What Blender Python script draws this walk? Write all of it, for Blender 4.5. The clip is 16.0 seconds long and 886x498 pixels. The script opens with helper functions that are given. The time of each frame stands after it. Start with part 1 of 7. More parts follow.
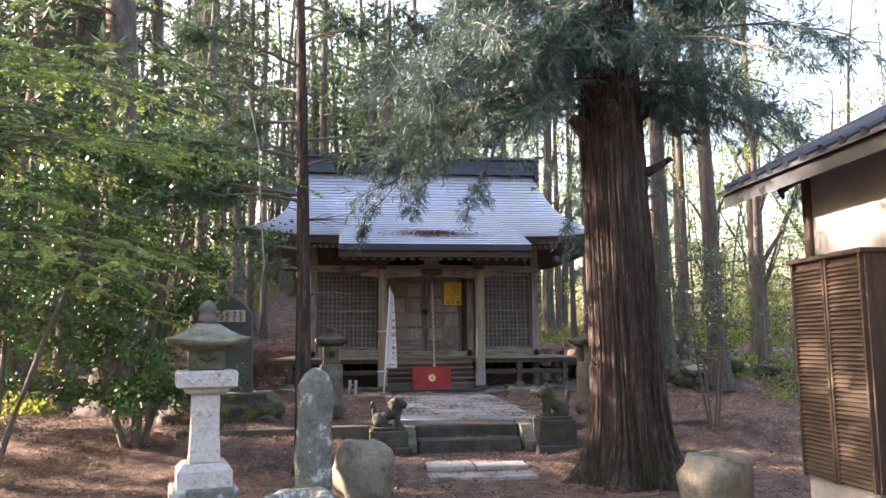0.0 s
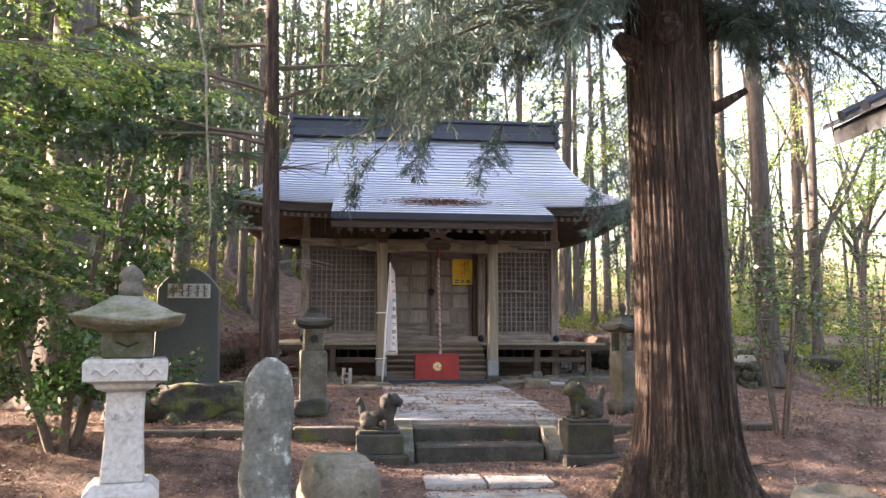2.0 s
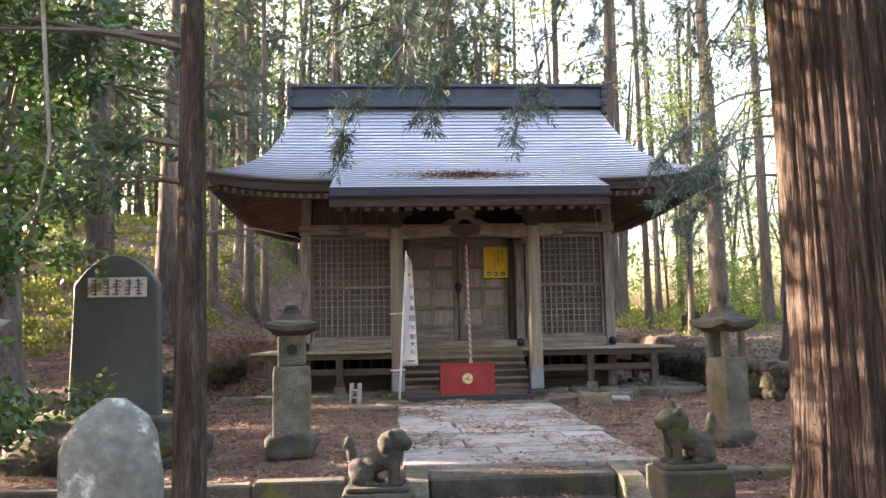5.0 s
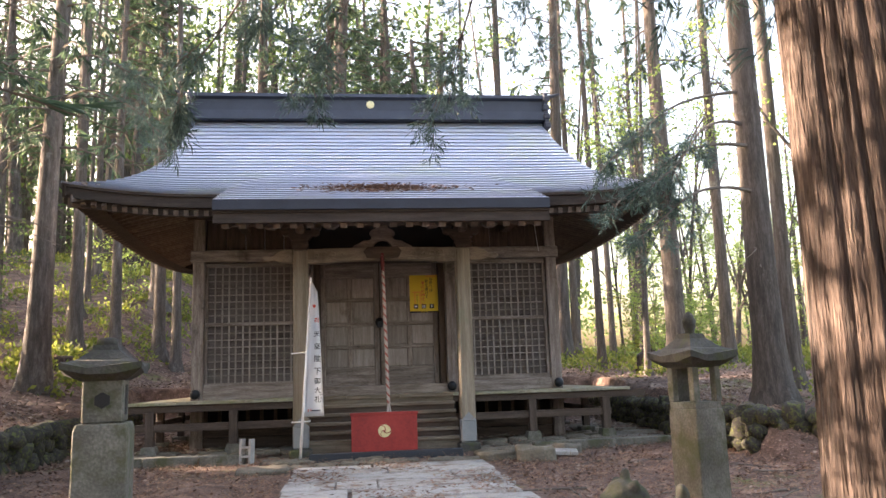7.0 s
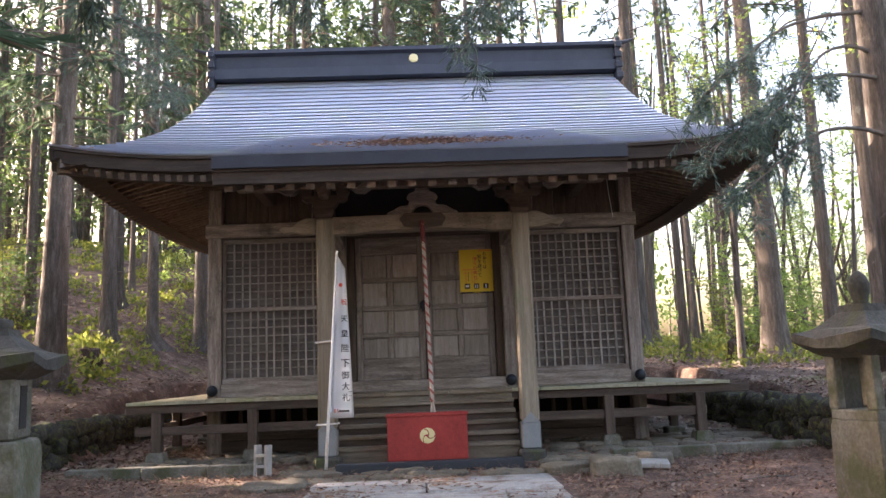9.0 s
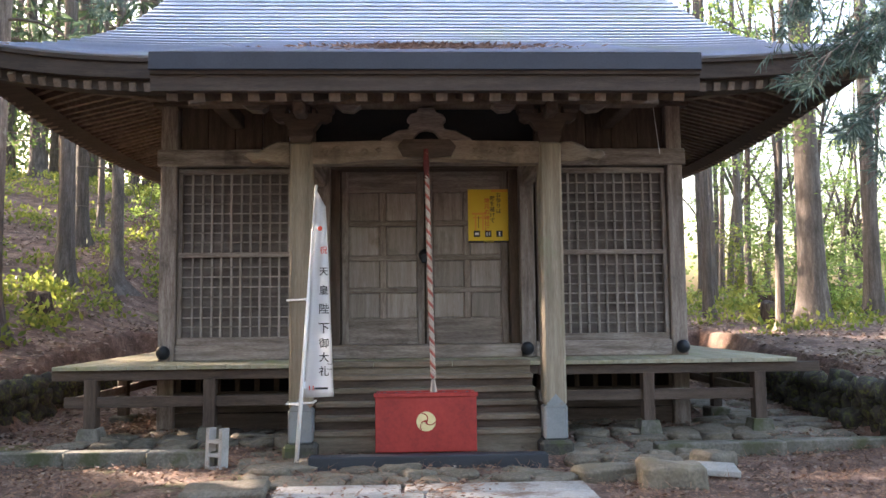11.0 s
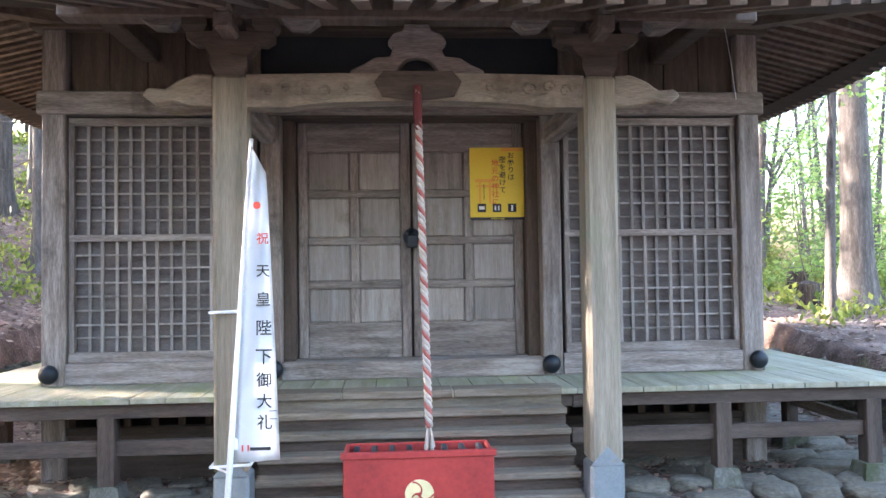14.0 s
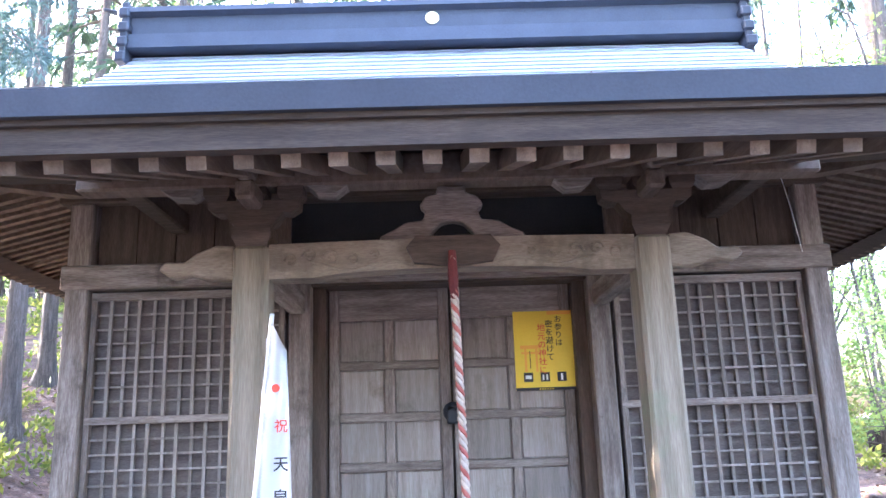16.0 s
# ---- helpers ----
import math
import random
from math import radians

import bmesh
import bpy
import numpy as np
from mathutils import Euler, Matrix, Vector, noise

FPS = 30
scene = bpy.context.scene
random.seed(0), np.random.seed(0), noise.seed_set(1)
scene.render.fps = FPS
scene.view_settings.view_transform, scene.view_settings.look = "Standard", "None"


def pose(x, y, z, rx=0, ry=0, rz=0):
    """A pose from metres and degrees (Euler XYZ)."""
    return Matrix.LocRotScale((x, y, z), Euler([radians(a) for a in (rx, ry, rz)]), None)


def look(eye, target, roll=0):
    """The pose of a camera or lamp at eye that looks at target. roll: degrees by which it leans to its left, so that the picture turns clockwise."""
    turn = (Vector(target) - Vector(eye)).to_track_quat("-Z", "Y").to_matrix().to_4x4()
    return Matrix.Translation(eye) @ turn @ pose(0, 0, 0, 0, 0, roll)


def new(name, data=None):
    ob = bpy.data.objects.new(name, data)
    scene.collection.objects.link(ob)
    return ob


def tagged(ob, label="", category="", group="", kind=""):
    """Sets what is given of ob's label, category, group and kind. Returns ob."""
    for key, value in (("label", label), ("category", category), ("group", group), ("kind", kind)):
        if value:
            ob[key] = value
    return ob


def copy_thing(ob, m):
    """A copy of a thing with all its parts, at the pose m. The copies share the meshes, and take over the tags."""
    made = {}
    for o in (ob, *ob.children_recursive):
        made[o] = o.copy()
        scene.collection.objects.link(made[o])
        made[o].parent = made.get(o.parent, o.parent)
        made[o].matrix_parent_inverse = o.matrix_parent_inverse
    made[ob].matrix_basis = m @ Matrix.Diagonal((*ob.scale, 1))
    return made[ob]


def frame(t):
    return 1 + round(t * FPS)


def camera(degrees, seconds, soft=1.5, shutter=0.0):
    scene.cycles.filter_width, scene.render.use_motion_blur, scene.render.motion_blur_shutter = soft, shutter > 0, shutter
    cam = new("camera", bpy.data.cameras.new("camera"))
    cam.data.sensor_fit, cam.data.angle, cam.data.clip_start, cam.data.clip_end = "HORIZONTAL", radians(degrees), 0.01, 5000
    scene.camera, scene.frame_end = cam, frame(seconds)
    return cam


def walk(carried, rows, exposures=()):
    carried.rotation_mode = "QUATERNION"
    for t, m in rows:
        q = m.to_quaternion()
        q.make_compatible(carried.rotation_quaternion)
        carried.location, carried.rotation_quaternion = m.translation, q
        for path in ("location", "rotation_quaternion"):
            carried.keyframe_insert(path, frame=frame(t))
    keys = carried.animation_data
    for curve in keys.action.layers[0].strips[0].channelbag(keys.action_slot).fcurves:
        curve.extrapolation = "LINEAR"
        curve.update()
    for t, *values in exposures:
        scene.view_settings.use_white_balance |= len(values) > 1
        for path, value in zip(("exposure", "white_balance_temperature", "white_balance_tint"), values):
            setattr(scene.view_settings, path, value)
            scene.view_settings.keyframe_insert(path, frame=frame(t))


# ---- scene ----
cam = camera(59.3, 16.0)
PATH = [
    (0, (0.117, -0.156, 1.565), (0.348, 1.815, 1.81), -0.5),
    (0.5, (0.175, 0.472, 1.564), (0.397, 2.446, 1.8), -0.3),
    (1, (0.272, 1.086, 1.575), (0.486, 3.062, 1.803), -0.4),
    (1.5, (0.406, 1.718, 1.572), (0.622, 3.695, 1.787), 0.1),
    (2, (0.484, 2.357, 1.551), (0.686, 4.336, 1.758), 0.2),
    (2.5, (0.522, 2.948, 1.532), (0.699, 4.93, 1.735), -0.1),
    (3, (0.572, 3.53, 1.531), (0.714, 5.515, 1.734), -0.5),
    (3.2, (0.588, 3.757, 1.531), (0.715, 5.743, 1.731), -0.6),
    (5.3, (0.985, 6.131, 1.561), (1.107, 8.115, 1.785), -1.2),
    (5.5, (1.038, 6.358, 1.558), (1.181, 8.34, 1.789), -1.7),
    (6, (1.201, 6.922, 1.548), (1.394, 8.898, 1.793), -2.5),
    (6.5, (1.433, 7.458, 1.528), (1.676, 9.424, 1.804), -2.6),
    (7, (1.72, 7.996, 1.506), (1.952, 9.956, 1.83), -1.9),
    (7.5, (1.949, 8.547, 1.494), (2.13, 10.511, 1.828), -1.7),
    (8, (2.123, 9.11, 1.483), (2.262, 11.08, 1.8), -1.9),
    (8.5, (2.179, 9.638, 1.49), (2.273, 11.612, 1.797), -2.1),
    (9, (2.145, 10.16, 1.529), (2.205, 12.135, 1.835), -2.2),
    (9.2, (2.142, 10.366, 1.537), (2.196, 12.344, 1.827), -2.0),
    (11.3, (2.043, 12.611, 1.808), (2.121, 14.605, 1.947), -0.2),
    (11.5, (2.031, 12.838, 1.815), (2.111, 14.834, 1.929), 0.1),
    (12, (1.994, 13.447, 1.831), (2.085, 15.445, 1.816), 0.4),
    (12.5, (1.988, 13.851, 1.879), (2.136, 15.844, 1.787), -0.6),
    (13, (2.02, 14.21, 1.99), (2.188, 16.202, 1.932), -1.4),
    (13.5, (2.008, 14.454, 2.091), (2.171, 16.447, 2.088), -1.2),
    (14, (1.989, 14.85, 2.164), (2.126, 16.844, 2.23), -0.8),
    (14.5, (2.045, 15.161, 2.213), (2.16, 17.154, 2.348), -0.8),
    (15, (2.079, 15.366, 2.273), (2.163, 17.352, 2.498), -1.3),
    (15.5, (2.073, 15.382, 2.317), (2.125, 17.35, 2.672), -1.9),
    (16, (2.065, 15.367, 2.346), (2.093, 17.313, 2.806), -1.9),
]
# the clip's camera brightens and cools its picture as it nears the shaded front
EXPOSURES = [(0, 2.82, 6250, 25), (3, 3.22, 6700, 25), (7, 3.18, 6700, 23), (9, 3.08, 6450, 26), (12.5, 3.95, 5950, 17), (14.5, 4.6, 5250, 20), (16, 4.86, 5150, 25)]
MODULE = 0.86                  # the plan below is drawn in a module this many metres long
walk(cam, [(t, look(Vector(eye) * MODULE, Vector(target) * MODULE, roll)) for t, eye, target, roll in PATH], EXPOSURES)

# ---- world, sun and exposure ----
SUN_EL, SUN_AZ = radians(17), radians(-70)   # azimuth from +y, negative towards -x
world = bpy.data.worlds.new("world")
scene.world = world
world.use_nodes = True
wn = world.node_tree.nodes
sky = wn.new("ShaderNodeTexSky")
sky.sky_type = "NISHITA"
sky.sun_disc = False
sky.sun_elevation = SUN_EL
sky.sun_rotation = SUN_AZ
sky.dust_density = 6.0
sky.air_density = 1.3
sky.ozone_density = 0.3
world.node_tree.links.new(sky.outputs[0], wn["Background"].inputs[0])
wn["Background"].inputs[1].default_value = 0.15
sun = new("sun", bpy.data.lights.new("sun", "SUN"))
sun.data.energy = 5.5
sun.data.angle = radians(0.6)
sun.data.color = (1.0, 0.82, 0.6)
sun_dir = Vector((math.sin(SUN_AZ) * math.cos(SUN_EL), math.cos(SUN_AZ) * math.cos(SUN_EL), math.sin(SUN_EL)))
sun.matrix_world = look(sun_dir * 60, (0, 0, 0))

# ---- materials ----


def mat(name, colors, scale=4.0, stretch=(1, 1, 1), rough=0.8, bump=0.3, fine=60.0, metal=0.0, spread=(0.3, 0.7),
        patch=None, patch_scale=1.2, patch_at=(0.52, 0.64), vary=0.0, island=0.0, dist=0.02, sheen=None):
    """Two-scale procedural surface: broad tone noise, fine grain with bump, optional patches (moss, lichen, stain)."""
    m = bpy.data.materials.new(name)
    m.use_nodes = True
    nt = m.node_tree
    n, l = nt.nodes, nt.links
    b = n["Principled BSDF"]
    tc = n.new("ShaderNodeTexCoord")
    mp = n.new("ShaderNodeMapping")
    mp.inputs["Scale"].default_value = stretch
    l.new(tc.outputs["Object"], mp.inputs["Vector"])
    vec = mp.outputs[0]
    info = n.new("ShaderNodeObjectInfo")
    if vary:
        ad = n.new("ShaderNodeVectorMath")
        ad.operation = "MULTIPLY_ADD"
        l.new(info.outputs["Random"], ad.inputs[0])
        ad.inputs[1].default_value = (17, 23, 31)
        l.new(vec, ad.inputs[2])
        vec = ad.outputs[0]
    a = n.new("ShaderNodeTexNoise")
    a.inputs["Scale"].default_value = scale
    a.inputs["Detail"].default_value = 5
    a.inputs["Roughness"].default_value = 0.6
    l.new(vec, a.inputs["Vector"])
    f = n.new("ShaderNodeTexNoise")
    f.inputs["Scale"].default_value = fine
    f.inputs["Detail"].default_value = 3
    l.new(vec, f.inputs["Vector"])
    mixf = n.new("ShaderNodeMath")
    mixf.operation = "MULTIPLY_ADD"
    mixf.inputs[1].default_value = 0.4
    l.new(f.outputs[0], mixf.inputs[0])
    half = n.new("ShaderNodeMath")
    half.operation = "MULTIPLY"
    half.inputs[1].default_value = 0.65
    l.new(a.outputs[0], half.inputs[0])
    l.new(half.outputs[0], mixf.inputs[2])
    r = n.new("ShaderNodeValToRGB")
    e = r.color_ramp.elements
    e[0].position, e[1].position = spread
    e[0].color = (*colors[0], 1)
    e[1].color = (*colors[-1], 1)
    for i, c in enumerate(colors[1:-1]):
        k = e.new(spread[0] + (spread[1] - spread[0]) * (i + 1) / (len(colors) - 1))
        k.color = (*c, 1)
    l.new(mixf.outputs[0], r.inputs[0])
    col = r.outputs[0]
    if patch:
        p = n.new("ShaderNodeTexNoise")
        p.inputs["Scale"].default_value = patch_scale
        p.inputs["Detail"].default_value = 6
        p.inputs["Roughness"].default_value = 0.7
        l.new(tc.outputs["Object"], p.inputs["Vector"])
        pr = n.new("ShaderNodeMapRange")
        pr.inputs["From Min"].default_value, pr.inputs["From Max"].default_value = patch_at
        l.new(p.outputs[0], pr.inputs["Value"])
        mx = n.new("ShaderNodeMix")
        mx.data_type = "RGBA"
        l.new(pr.outputs[0], mx.inputs[0])
        l.new(col, mx.inputs[6])
        mx.inputs[7].default_value = (*patch, 1)
        col = mx.outputs[2]
    if vary or island:
        hs = n.new("ShaderNodeHueSaturation")
        mr = n.new("ShaderNodeMapRange")
        k = vary or island
        mr.inputs["To Min"].default_value, mr.inputs["To Max"].default_value = 1 - k, 1 + k
        src = info.outputs["Random"]
        if island:
            src = n.new("ShaderNodeNewGeometry").outputs["Random Per Island"]
        l.new(src, mr.inputs["Value"])
        l.new(mr.outputs[0], hs.inputs["Value"])
        l.new(col, hs.inputs["Color"])
        col = hs.outputs[0]
    l.new(col, b.inputs["Base Color"])
    b.inputs["Roughness"].default_value = rough
    b.inputs["Metallic"].default_value = metal
    if bump:
        bp = n.new("ShaderNodeBump")
        bp.inputs["Strength"].default_value = bump
        bp.inputs["Distance"].default_value = dist
        l.new(mixf.outputs[0], bp.inputs["Height"])
        l.new(bp.outputs[0], b.inputs["Normal"])
    return m


def leaf_mat(name, c0, c1, rough=0.5, trans=0.35):
    """Leaf surface with light passing through, tone varying leaf by leaf."""
    m = bpy.data.materials.new(name)
    m.use_nodes = True
    n, l = m.node_tree.nodes, m.node_tree.links
    b = n["Principled BSDF"]
    g = n.new("ShaderNodeNewGeometry")
    r = n.new("ShaderNodeValToRGB")
    r.color_ramp.elements[0].color = (*c0, 1)
    r.color_ramp.elements[1].color = (*c1, 1)
    l.new(g.outputs["Random Per Island"], r.inputs[0])
    l.new(r.outputs[0], b.inputs["Base Color"])
    b.inputs["Roughness"].default_value = rough
    t = n.new("ShaderNodeBsdfTranslucent")
    l.new(r.outputs[0], t.inputs[0])
    mx = n.new("ShaderNodeMixShader")
    mx.inputs[0].default_value = trans
    l.new(b.outputs[0], mx.inputs[1])
    l.new(t.outputs[0], mx.inputs[2])
    l.new(mx.outputs[0], n["Material Output"].inputs[0])
    return m


W0, W1, W2 = (0.101, 0.079, 0.066), (0.197, 0.162, 0.141), (0.317, 0.280, 0.252)
M_wood_v = mat("weathered_wood_upright", (W0, W1, W2), 3, (6, 6, 0.6), 0.85, 0.35, 30, spread=(0.36, 0.66), vary=0.2, patch=(0.075, 0.062, 0.05), patch_scale=2.6, patch_at=(0.58, 0.75))
M_wood_x = mat("weathered_wood_lying", (W0, W1, W2), 3, (0.6, 6, 6), 0.85, 0.35, 30, spread=(0.36, 0.66), vary=0.2, patch=(0.075, 0.062, 0.05), patch_scale=2.6, patch_at=(0.58, 0.75))
M_wood_y = mat("weathered_wood_deep", (W0, W1, W2), 3, (6, 0.6, 6), 0.85, 0.35, 30, spread=(0.36, 0.66), vary=0.2, patch=(0.075, 0.062, 0.05), patch_scale=2.6, patch_at=(0.58, 0.75))
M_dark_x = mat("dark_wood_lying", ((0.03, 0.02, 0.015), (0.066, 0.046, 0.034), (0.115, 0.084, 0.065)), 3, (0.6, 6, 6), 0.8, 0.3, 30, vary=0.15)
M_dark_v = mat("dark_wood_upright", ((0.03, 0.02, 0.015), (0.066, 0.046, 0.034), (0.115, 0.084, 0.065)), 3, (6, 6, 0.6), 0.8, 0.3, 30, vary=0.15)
M_raft = mat("rafter_wood", ((0.068, 0.046, 0.034), (0.13, 0.093, 0.07), (0.21, 0.158, 0.125)), 3, (6, 0.6, 6), 0.8, 0.3, 30, vary=0.2)
M_panel = mat("door_panel_wood", ((0.159, 0.133, 0.114), (0.259, 0.226, 0.201), (0.368, 0.332, 0.308)), 2.5, (7, 7, 0.5), 0.85, 0.3, 25, vary=0.2, patch=(0.13, 0.105, 0.078), patch_scale=2.2, patch_at=(0.56, 0.74))
M_stair = mat("stair_wood", ((0.08, 0.062, 0.042), (0.155, 0.125, 0.09), (0.25, 0.21, 0.16)), 3, (0.5, 6, 6), 0.85, 0.4, 30, vary=0.18)
M_deck = mat("veranda_board", ((0.16, 0.15, 0.10), (0.27, 0.255, 0.18), (0.38, 0.36, 0.28)), 2, (6, 0.6, 6), 0.75, 0.25, 30, vary=0.12, patch=(0.25, 0.26, 0.13), patch_scale=2)
M_pillar = mat("pillar_wood", ((0.114, 0.092, 0.066), (0.211, 0.176, 0.128), (0.317, 0.273, 0.207)), 2.5, (7, 7, 0.35), 0.85, 0.4, 30, vary=0.1, patch=(0.16, 0.19, 0.11), patch_scale=1.5, patch_at=(0.55, 0.8))
M_carve = mat("carved_wood", ((0.123, 0.095, 0.069), (0.220, 0.176, 0.132), (0.326, 0.277, 0.216)), 2.5, (1, 6, 6), 0.85, 0.35, 25, patch=(0.11, 0.085, 0.06), patch_scale=2.4, patch_at=(0.52, 0.7))
M_lath = mat("lattice_lath", ((0.150, 0.127, 0.109), (0.242, 0.214, 0.191), (0.351, 0.320, 0.300)), 3, (6, 6, 1), 0.85, 0.2, 30, vary=0.2)
M_back = mat("lattice_backing_board", ((0.048, 0.039, 0.036), (0.119, 0.101, 0.094), (0.180, 0.157, 0.149)), 2.2, (1, 1, 5), 0.9, 0.2, 30)
# near-black colour that stands in for the shade inside openings
M_inner_shade = mat("painted_inner_shade", ((0.012, 0.012, 0.014), (0.03, 0.028, 0.027)), 3, rough=0.9)
M_roof = mat("roof_sheet_metal", ((0.50, 0.55, 0.68), (0.60, 0.65, 0.78), (0.70, 0.75, 0.86)), 1.2, (1, 1, 1), 0.34, 0.06, 40, metal=0.5, patch=(0.62, 0.68, 0.70), patch_scale=0.7, vary=0.05)
M_ridge = mat("ridge_dark_metal", ((0.025, 0.029, 0.04), (0.045, 0.051, 0.068)), 2, rough=0.55, bump=0.1, metal=0.3)
# brown eave wood darkened so that its colour carries the eave's shade
M_eave = mat("eave_wood_with_shade", ((0.018, 0.012, 0.009), (0.042, 0.029, 0.022), (0.075, 0.054, 0.042)), 3, (0.6, 6, 6), 0.85, 0.3, 30, vary=0.15)
# dark metal of the porch edge, also painted as shadow gaps under course lips
M_lip_shade_edge = mat("lip_shade_and_edge_metal", ((0.02, 0.023, 0.032), (0.04, 0.045, 0.06)), 2, rough=0.75, bump=0.1)
M_stone = mat("grey_stone", ((0.055, 0.051, 0.041), (0.12, 0.113, 0.094), (0.22, 0.208, 0.18)), 3, rough=0.9, bump=0.6, fine=45, patch=(0.065, 0.072, 0.034), patch_scale=3.0, patch_at=(0.46, 0.62), vary=0.12)
M_stone_dark = mat("dark_mossy_stone", ((0.02, 0.02, 0.017), (0.048, 0.046, 0.039), (0.095, 0.09, 0.077)), 4, rough=0.9, bump=0.6, fine=45, patch=(0.05, 0.058, 0.022), patch_scale=2.5, vary=0.15)
M_stone_lich = mat("lichen_spotted_stone", ((0.07, 0.075, 0.062), (0.14, 0.145, 0.125), (0.24, 0.24, 0.215)), 5, rough=0.9, bump=0.8, fine=26, patch=(0.46, 0.48, 0.43), patch_scale=5, patch_at=(0.54, 0.62))
M_stone_white = mat("whitened_stone", ((0.30, 0.28, 0.25), (0.50, 0.48, 0.445), (0.66, 0.64, 0.61)), 3, rough=0.9, bump=0.4, fine=24, patch=(0.16, 0.14, 0.105), patch_scale=3.2, patch_at=(0.55, 0.64))
M_stone_moss = mat("moss_topped_stone", ((0.14, 0.135, 0.11), (0.24, 0.23, 0.19), (0.34, 0.33, 0.28)), 3, rough=0.95, bump=0.7, fine=40, patch=(0.10, 0.115, 0.035), patch_scale=2.0, patch_at=(0.45, 0.6))
M_boulder = mat("tan_boulder", ((0.10, 0.088, 0.064), (0.19, 0.17, 0.128), (0.29, 0.265, 0.21)), 2.2, rough=0.9, bump=0.7, fine=30, patch=(0.085, 0.085, 0.045), patch_scale=2.4)
M_lava = mat("black_rough_rock", ((0.014, 0.013, 0.012), (0.035, 0.032, 0.028), (0.07, 0.064, 0.055)), 4, rough=0.95, bump=0.8, fine=30, vary=0.25, patch=(0.10, 0.115, 0.03), patch_scale=2.6, patch_at=(0.5, 0.62))
M_pave = mat("pale_paving_stone", ((0.20, 0.19, 0.174), (0.305, 0.294, 0.275), (0.41, 0.398, 0.38)), 2.5, rough=0.85, bump=0.35, fine=40, patch=(0.15, 0.105, 0.075), patch_scale=3.2, patch_at=(0.50, 0.64), vary=0.10)
M_cobble = mat("foundation_cobble", ((0.055, 0.047, 0.034), (0.122, 0.106, 0.08), (0.22, 0.195, 0.155)), 4, rough=0.9, bump=0.5, fine=40, vary=0.2, patch=(0.125, 0.108, 0.072), patch_scale=3)
M_concrete = mat("concrete", ((0.20, 0.195, 0.18), (0.32, 0.315, 0.295), (0.44, 0.43, 0.41)), 4, rough=0.9, bump=0.4, fine=80, vary=0.1)
M_kerb = mat("mossy_kerb_stone", ((0.04, 0.034, 0.028), (0.08, 0.07, 0.058), (0.14, 0.125, 0.105)), 4, rough=0.95, bump=0.5, fine=40, patch=(0.15, 0.16, 0.03), patch_scale=1.6, patch_at=(0.56, 0.68), vary=0.1)
M_stele = mat("polished_slate", ((0.035, 0.042, 0.042), (0.06, 0.07, 0.07), (0.085, 0.097, 0.097)), 1.5, (1, 1, 0.6), 0.55, 0.08, 40)
M_red = mat("red_paint", ((0.20, 0.016, 0.014), (0.30, 0.025, 0.02), (0.37, 0.035, 0.027)), 2.5, rough=0.55, bump=0.1, fine=30)
M_black = mat("black_lacquered_wood", ((0.012, 0.016, 0.022), (0.03, 0.036, 0.046)), 3, (0.5, 4, 4), 0.55, 0.15, 30)
M_gold = mat("gold_leaf", ((0.60, 0.50, 0.24), (0.80, 0.72, 0.42)), 5, rough=0.45, bump=0.05, metal=0.25)
M_iron = mat("black_iron", ((0.008, 0.01, 0.014), (0.02, 0.025, 0.035)), 6, rough=0.45, bump=0.1, metal=0.5)
M_zinc = mat("zinc_sheath", ((0.17, 0.19, 0.205), (0.26, 0.28, 0.295)), 3, rough=0.5, bump=0.1, metal=0.4, patch=(0.25, 0.19, 0.13), patch_scale=4, patch_at=(0.6, 0.75))
M_white = mat("white_cloth", ((0.72, 0.73, 0.76), (0.82, 0.83, 0.85)), 3, rough=0.8, bump=0.1, fine=200)
M_whitepl = mat("white_plastic", ((0.7, 0.7, 0.7), (0.82, 0.82, 0.82)), 3, rough=0.4, bump=0)
M_ink = mat("black_ink", ((0.015, 0.015, 0.018), (0.03, 0.03, 0.033)), 3, rough=0.7, bump=0)
M_redink = mat("red_ink", ((0.62, 0.06, 0.035), (0.70, 0.09, 0.05)), 3, rough=0.7, bump=0)
M_yellow = mat("yellow_print", ((0.72, 0.50, 0.02), (0.80, 0.58, 0.03)), 2, rough=0.5, bump=0)
M_orange = mat("orange_print", ((0.78, 0.33, 0.03), (0.80, 0.40, 0.04)), 2, rough=0.5, bump=0)
M_rope_w = mat("rope_white", ((0.34, 0.275, 0.23), (0.52, 0.45, 0.385)), 12, rough=0.95, bump=0.4, fine=120)
M_wrap = mat("dark_red_cloth", ((0.07, 0.012, 0.012), (0.14, 0.025, 0.025)), 9, rough=0.9, bump=0.3, fine=90)
M_rope_r = mat("rope_red", ((0.27, 0.07, 0.055), (0.40, 0.13, 0.105)), 12, rough=0.95, bump=0.4, fine=120)
M_plaster = mat("grey_plaster", ((0.22, 0.215, 0.21), (0.34, 0.335, 0.33)), 1.5, rough=0.9, bump=0.1, fine=60)
M_louver = mat("louver_wood", ((0.035, 0.024, 0.016), (0.07, 0.048, 0.032), (0.11, 0.08, 0.055)), 3, (6, 0.6, 6), 0.7, 0.2, 30, vary=0.12)
M_bark = mat("red_cedar_bark", ((0.006, 0.004, 0.003), (0.028, 0.018, 0.013), (0.058, 0.039, 0.03), (0.125, 0.092, 0.072)), 3.0, (6, 6, 0.6), 0.95, 1.0, 16, spread=(0.36, 0.66), dist=0.04, patch=(0.075, 0.085, 0.03), patch_scale=0.8, patch_at=(0.60, 0.74))
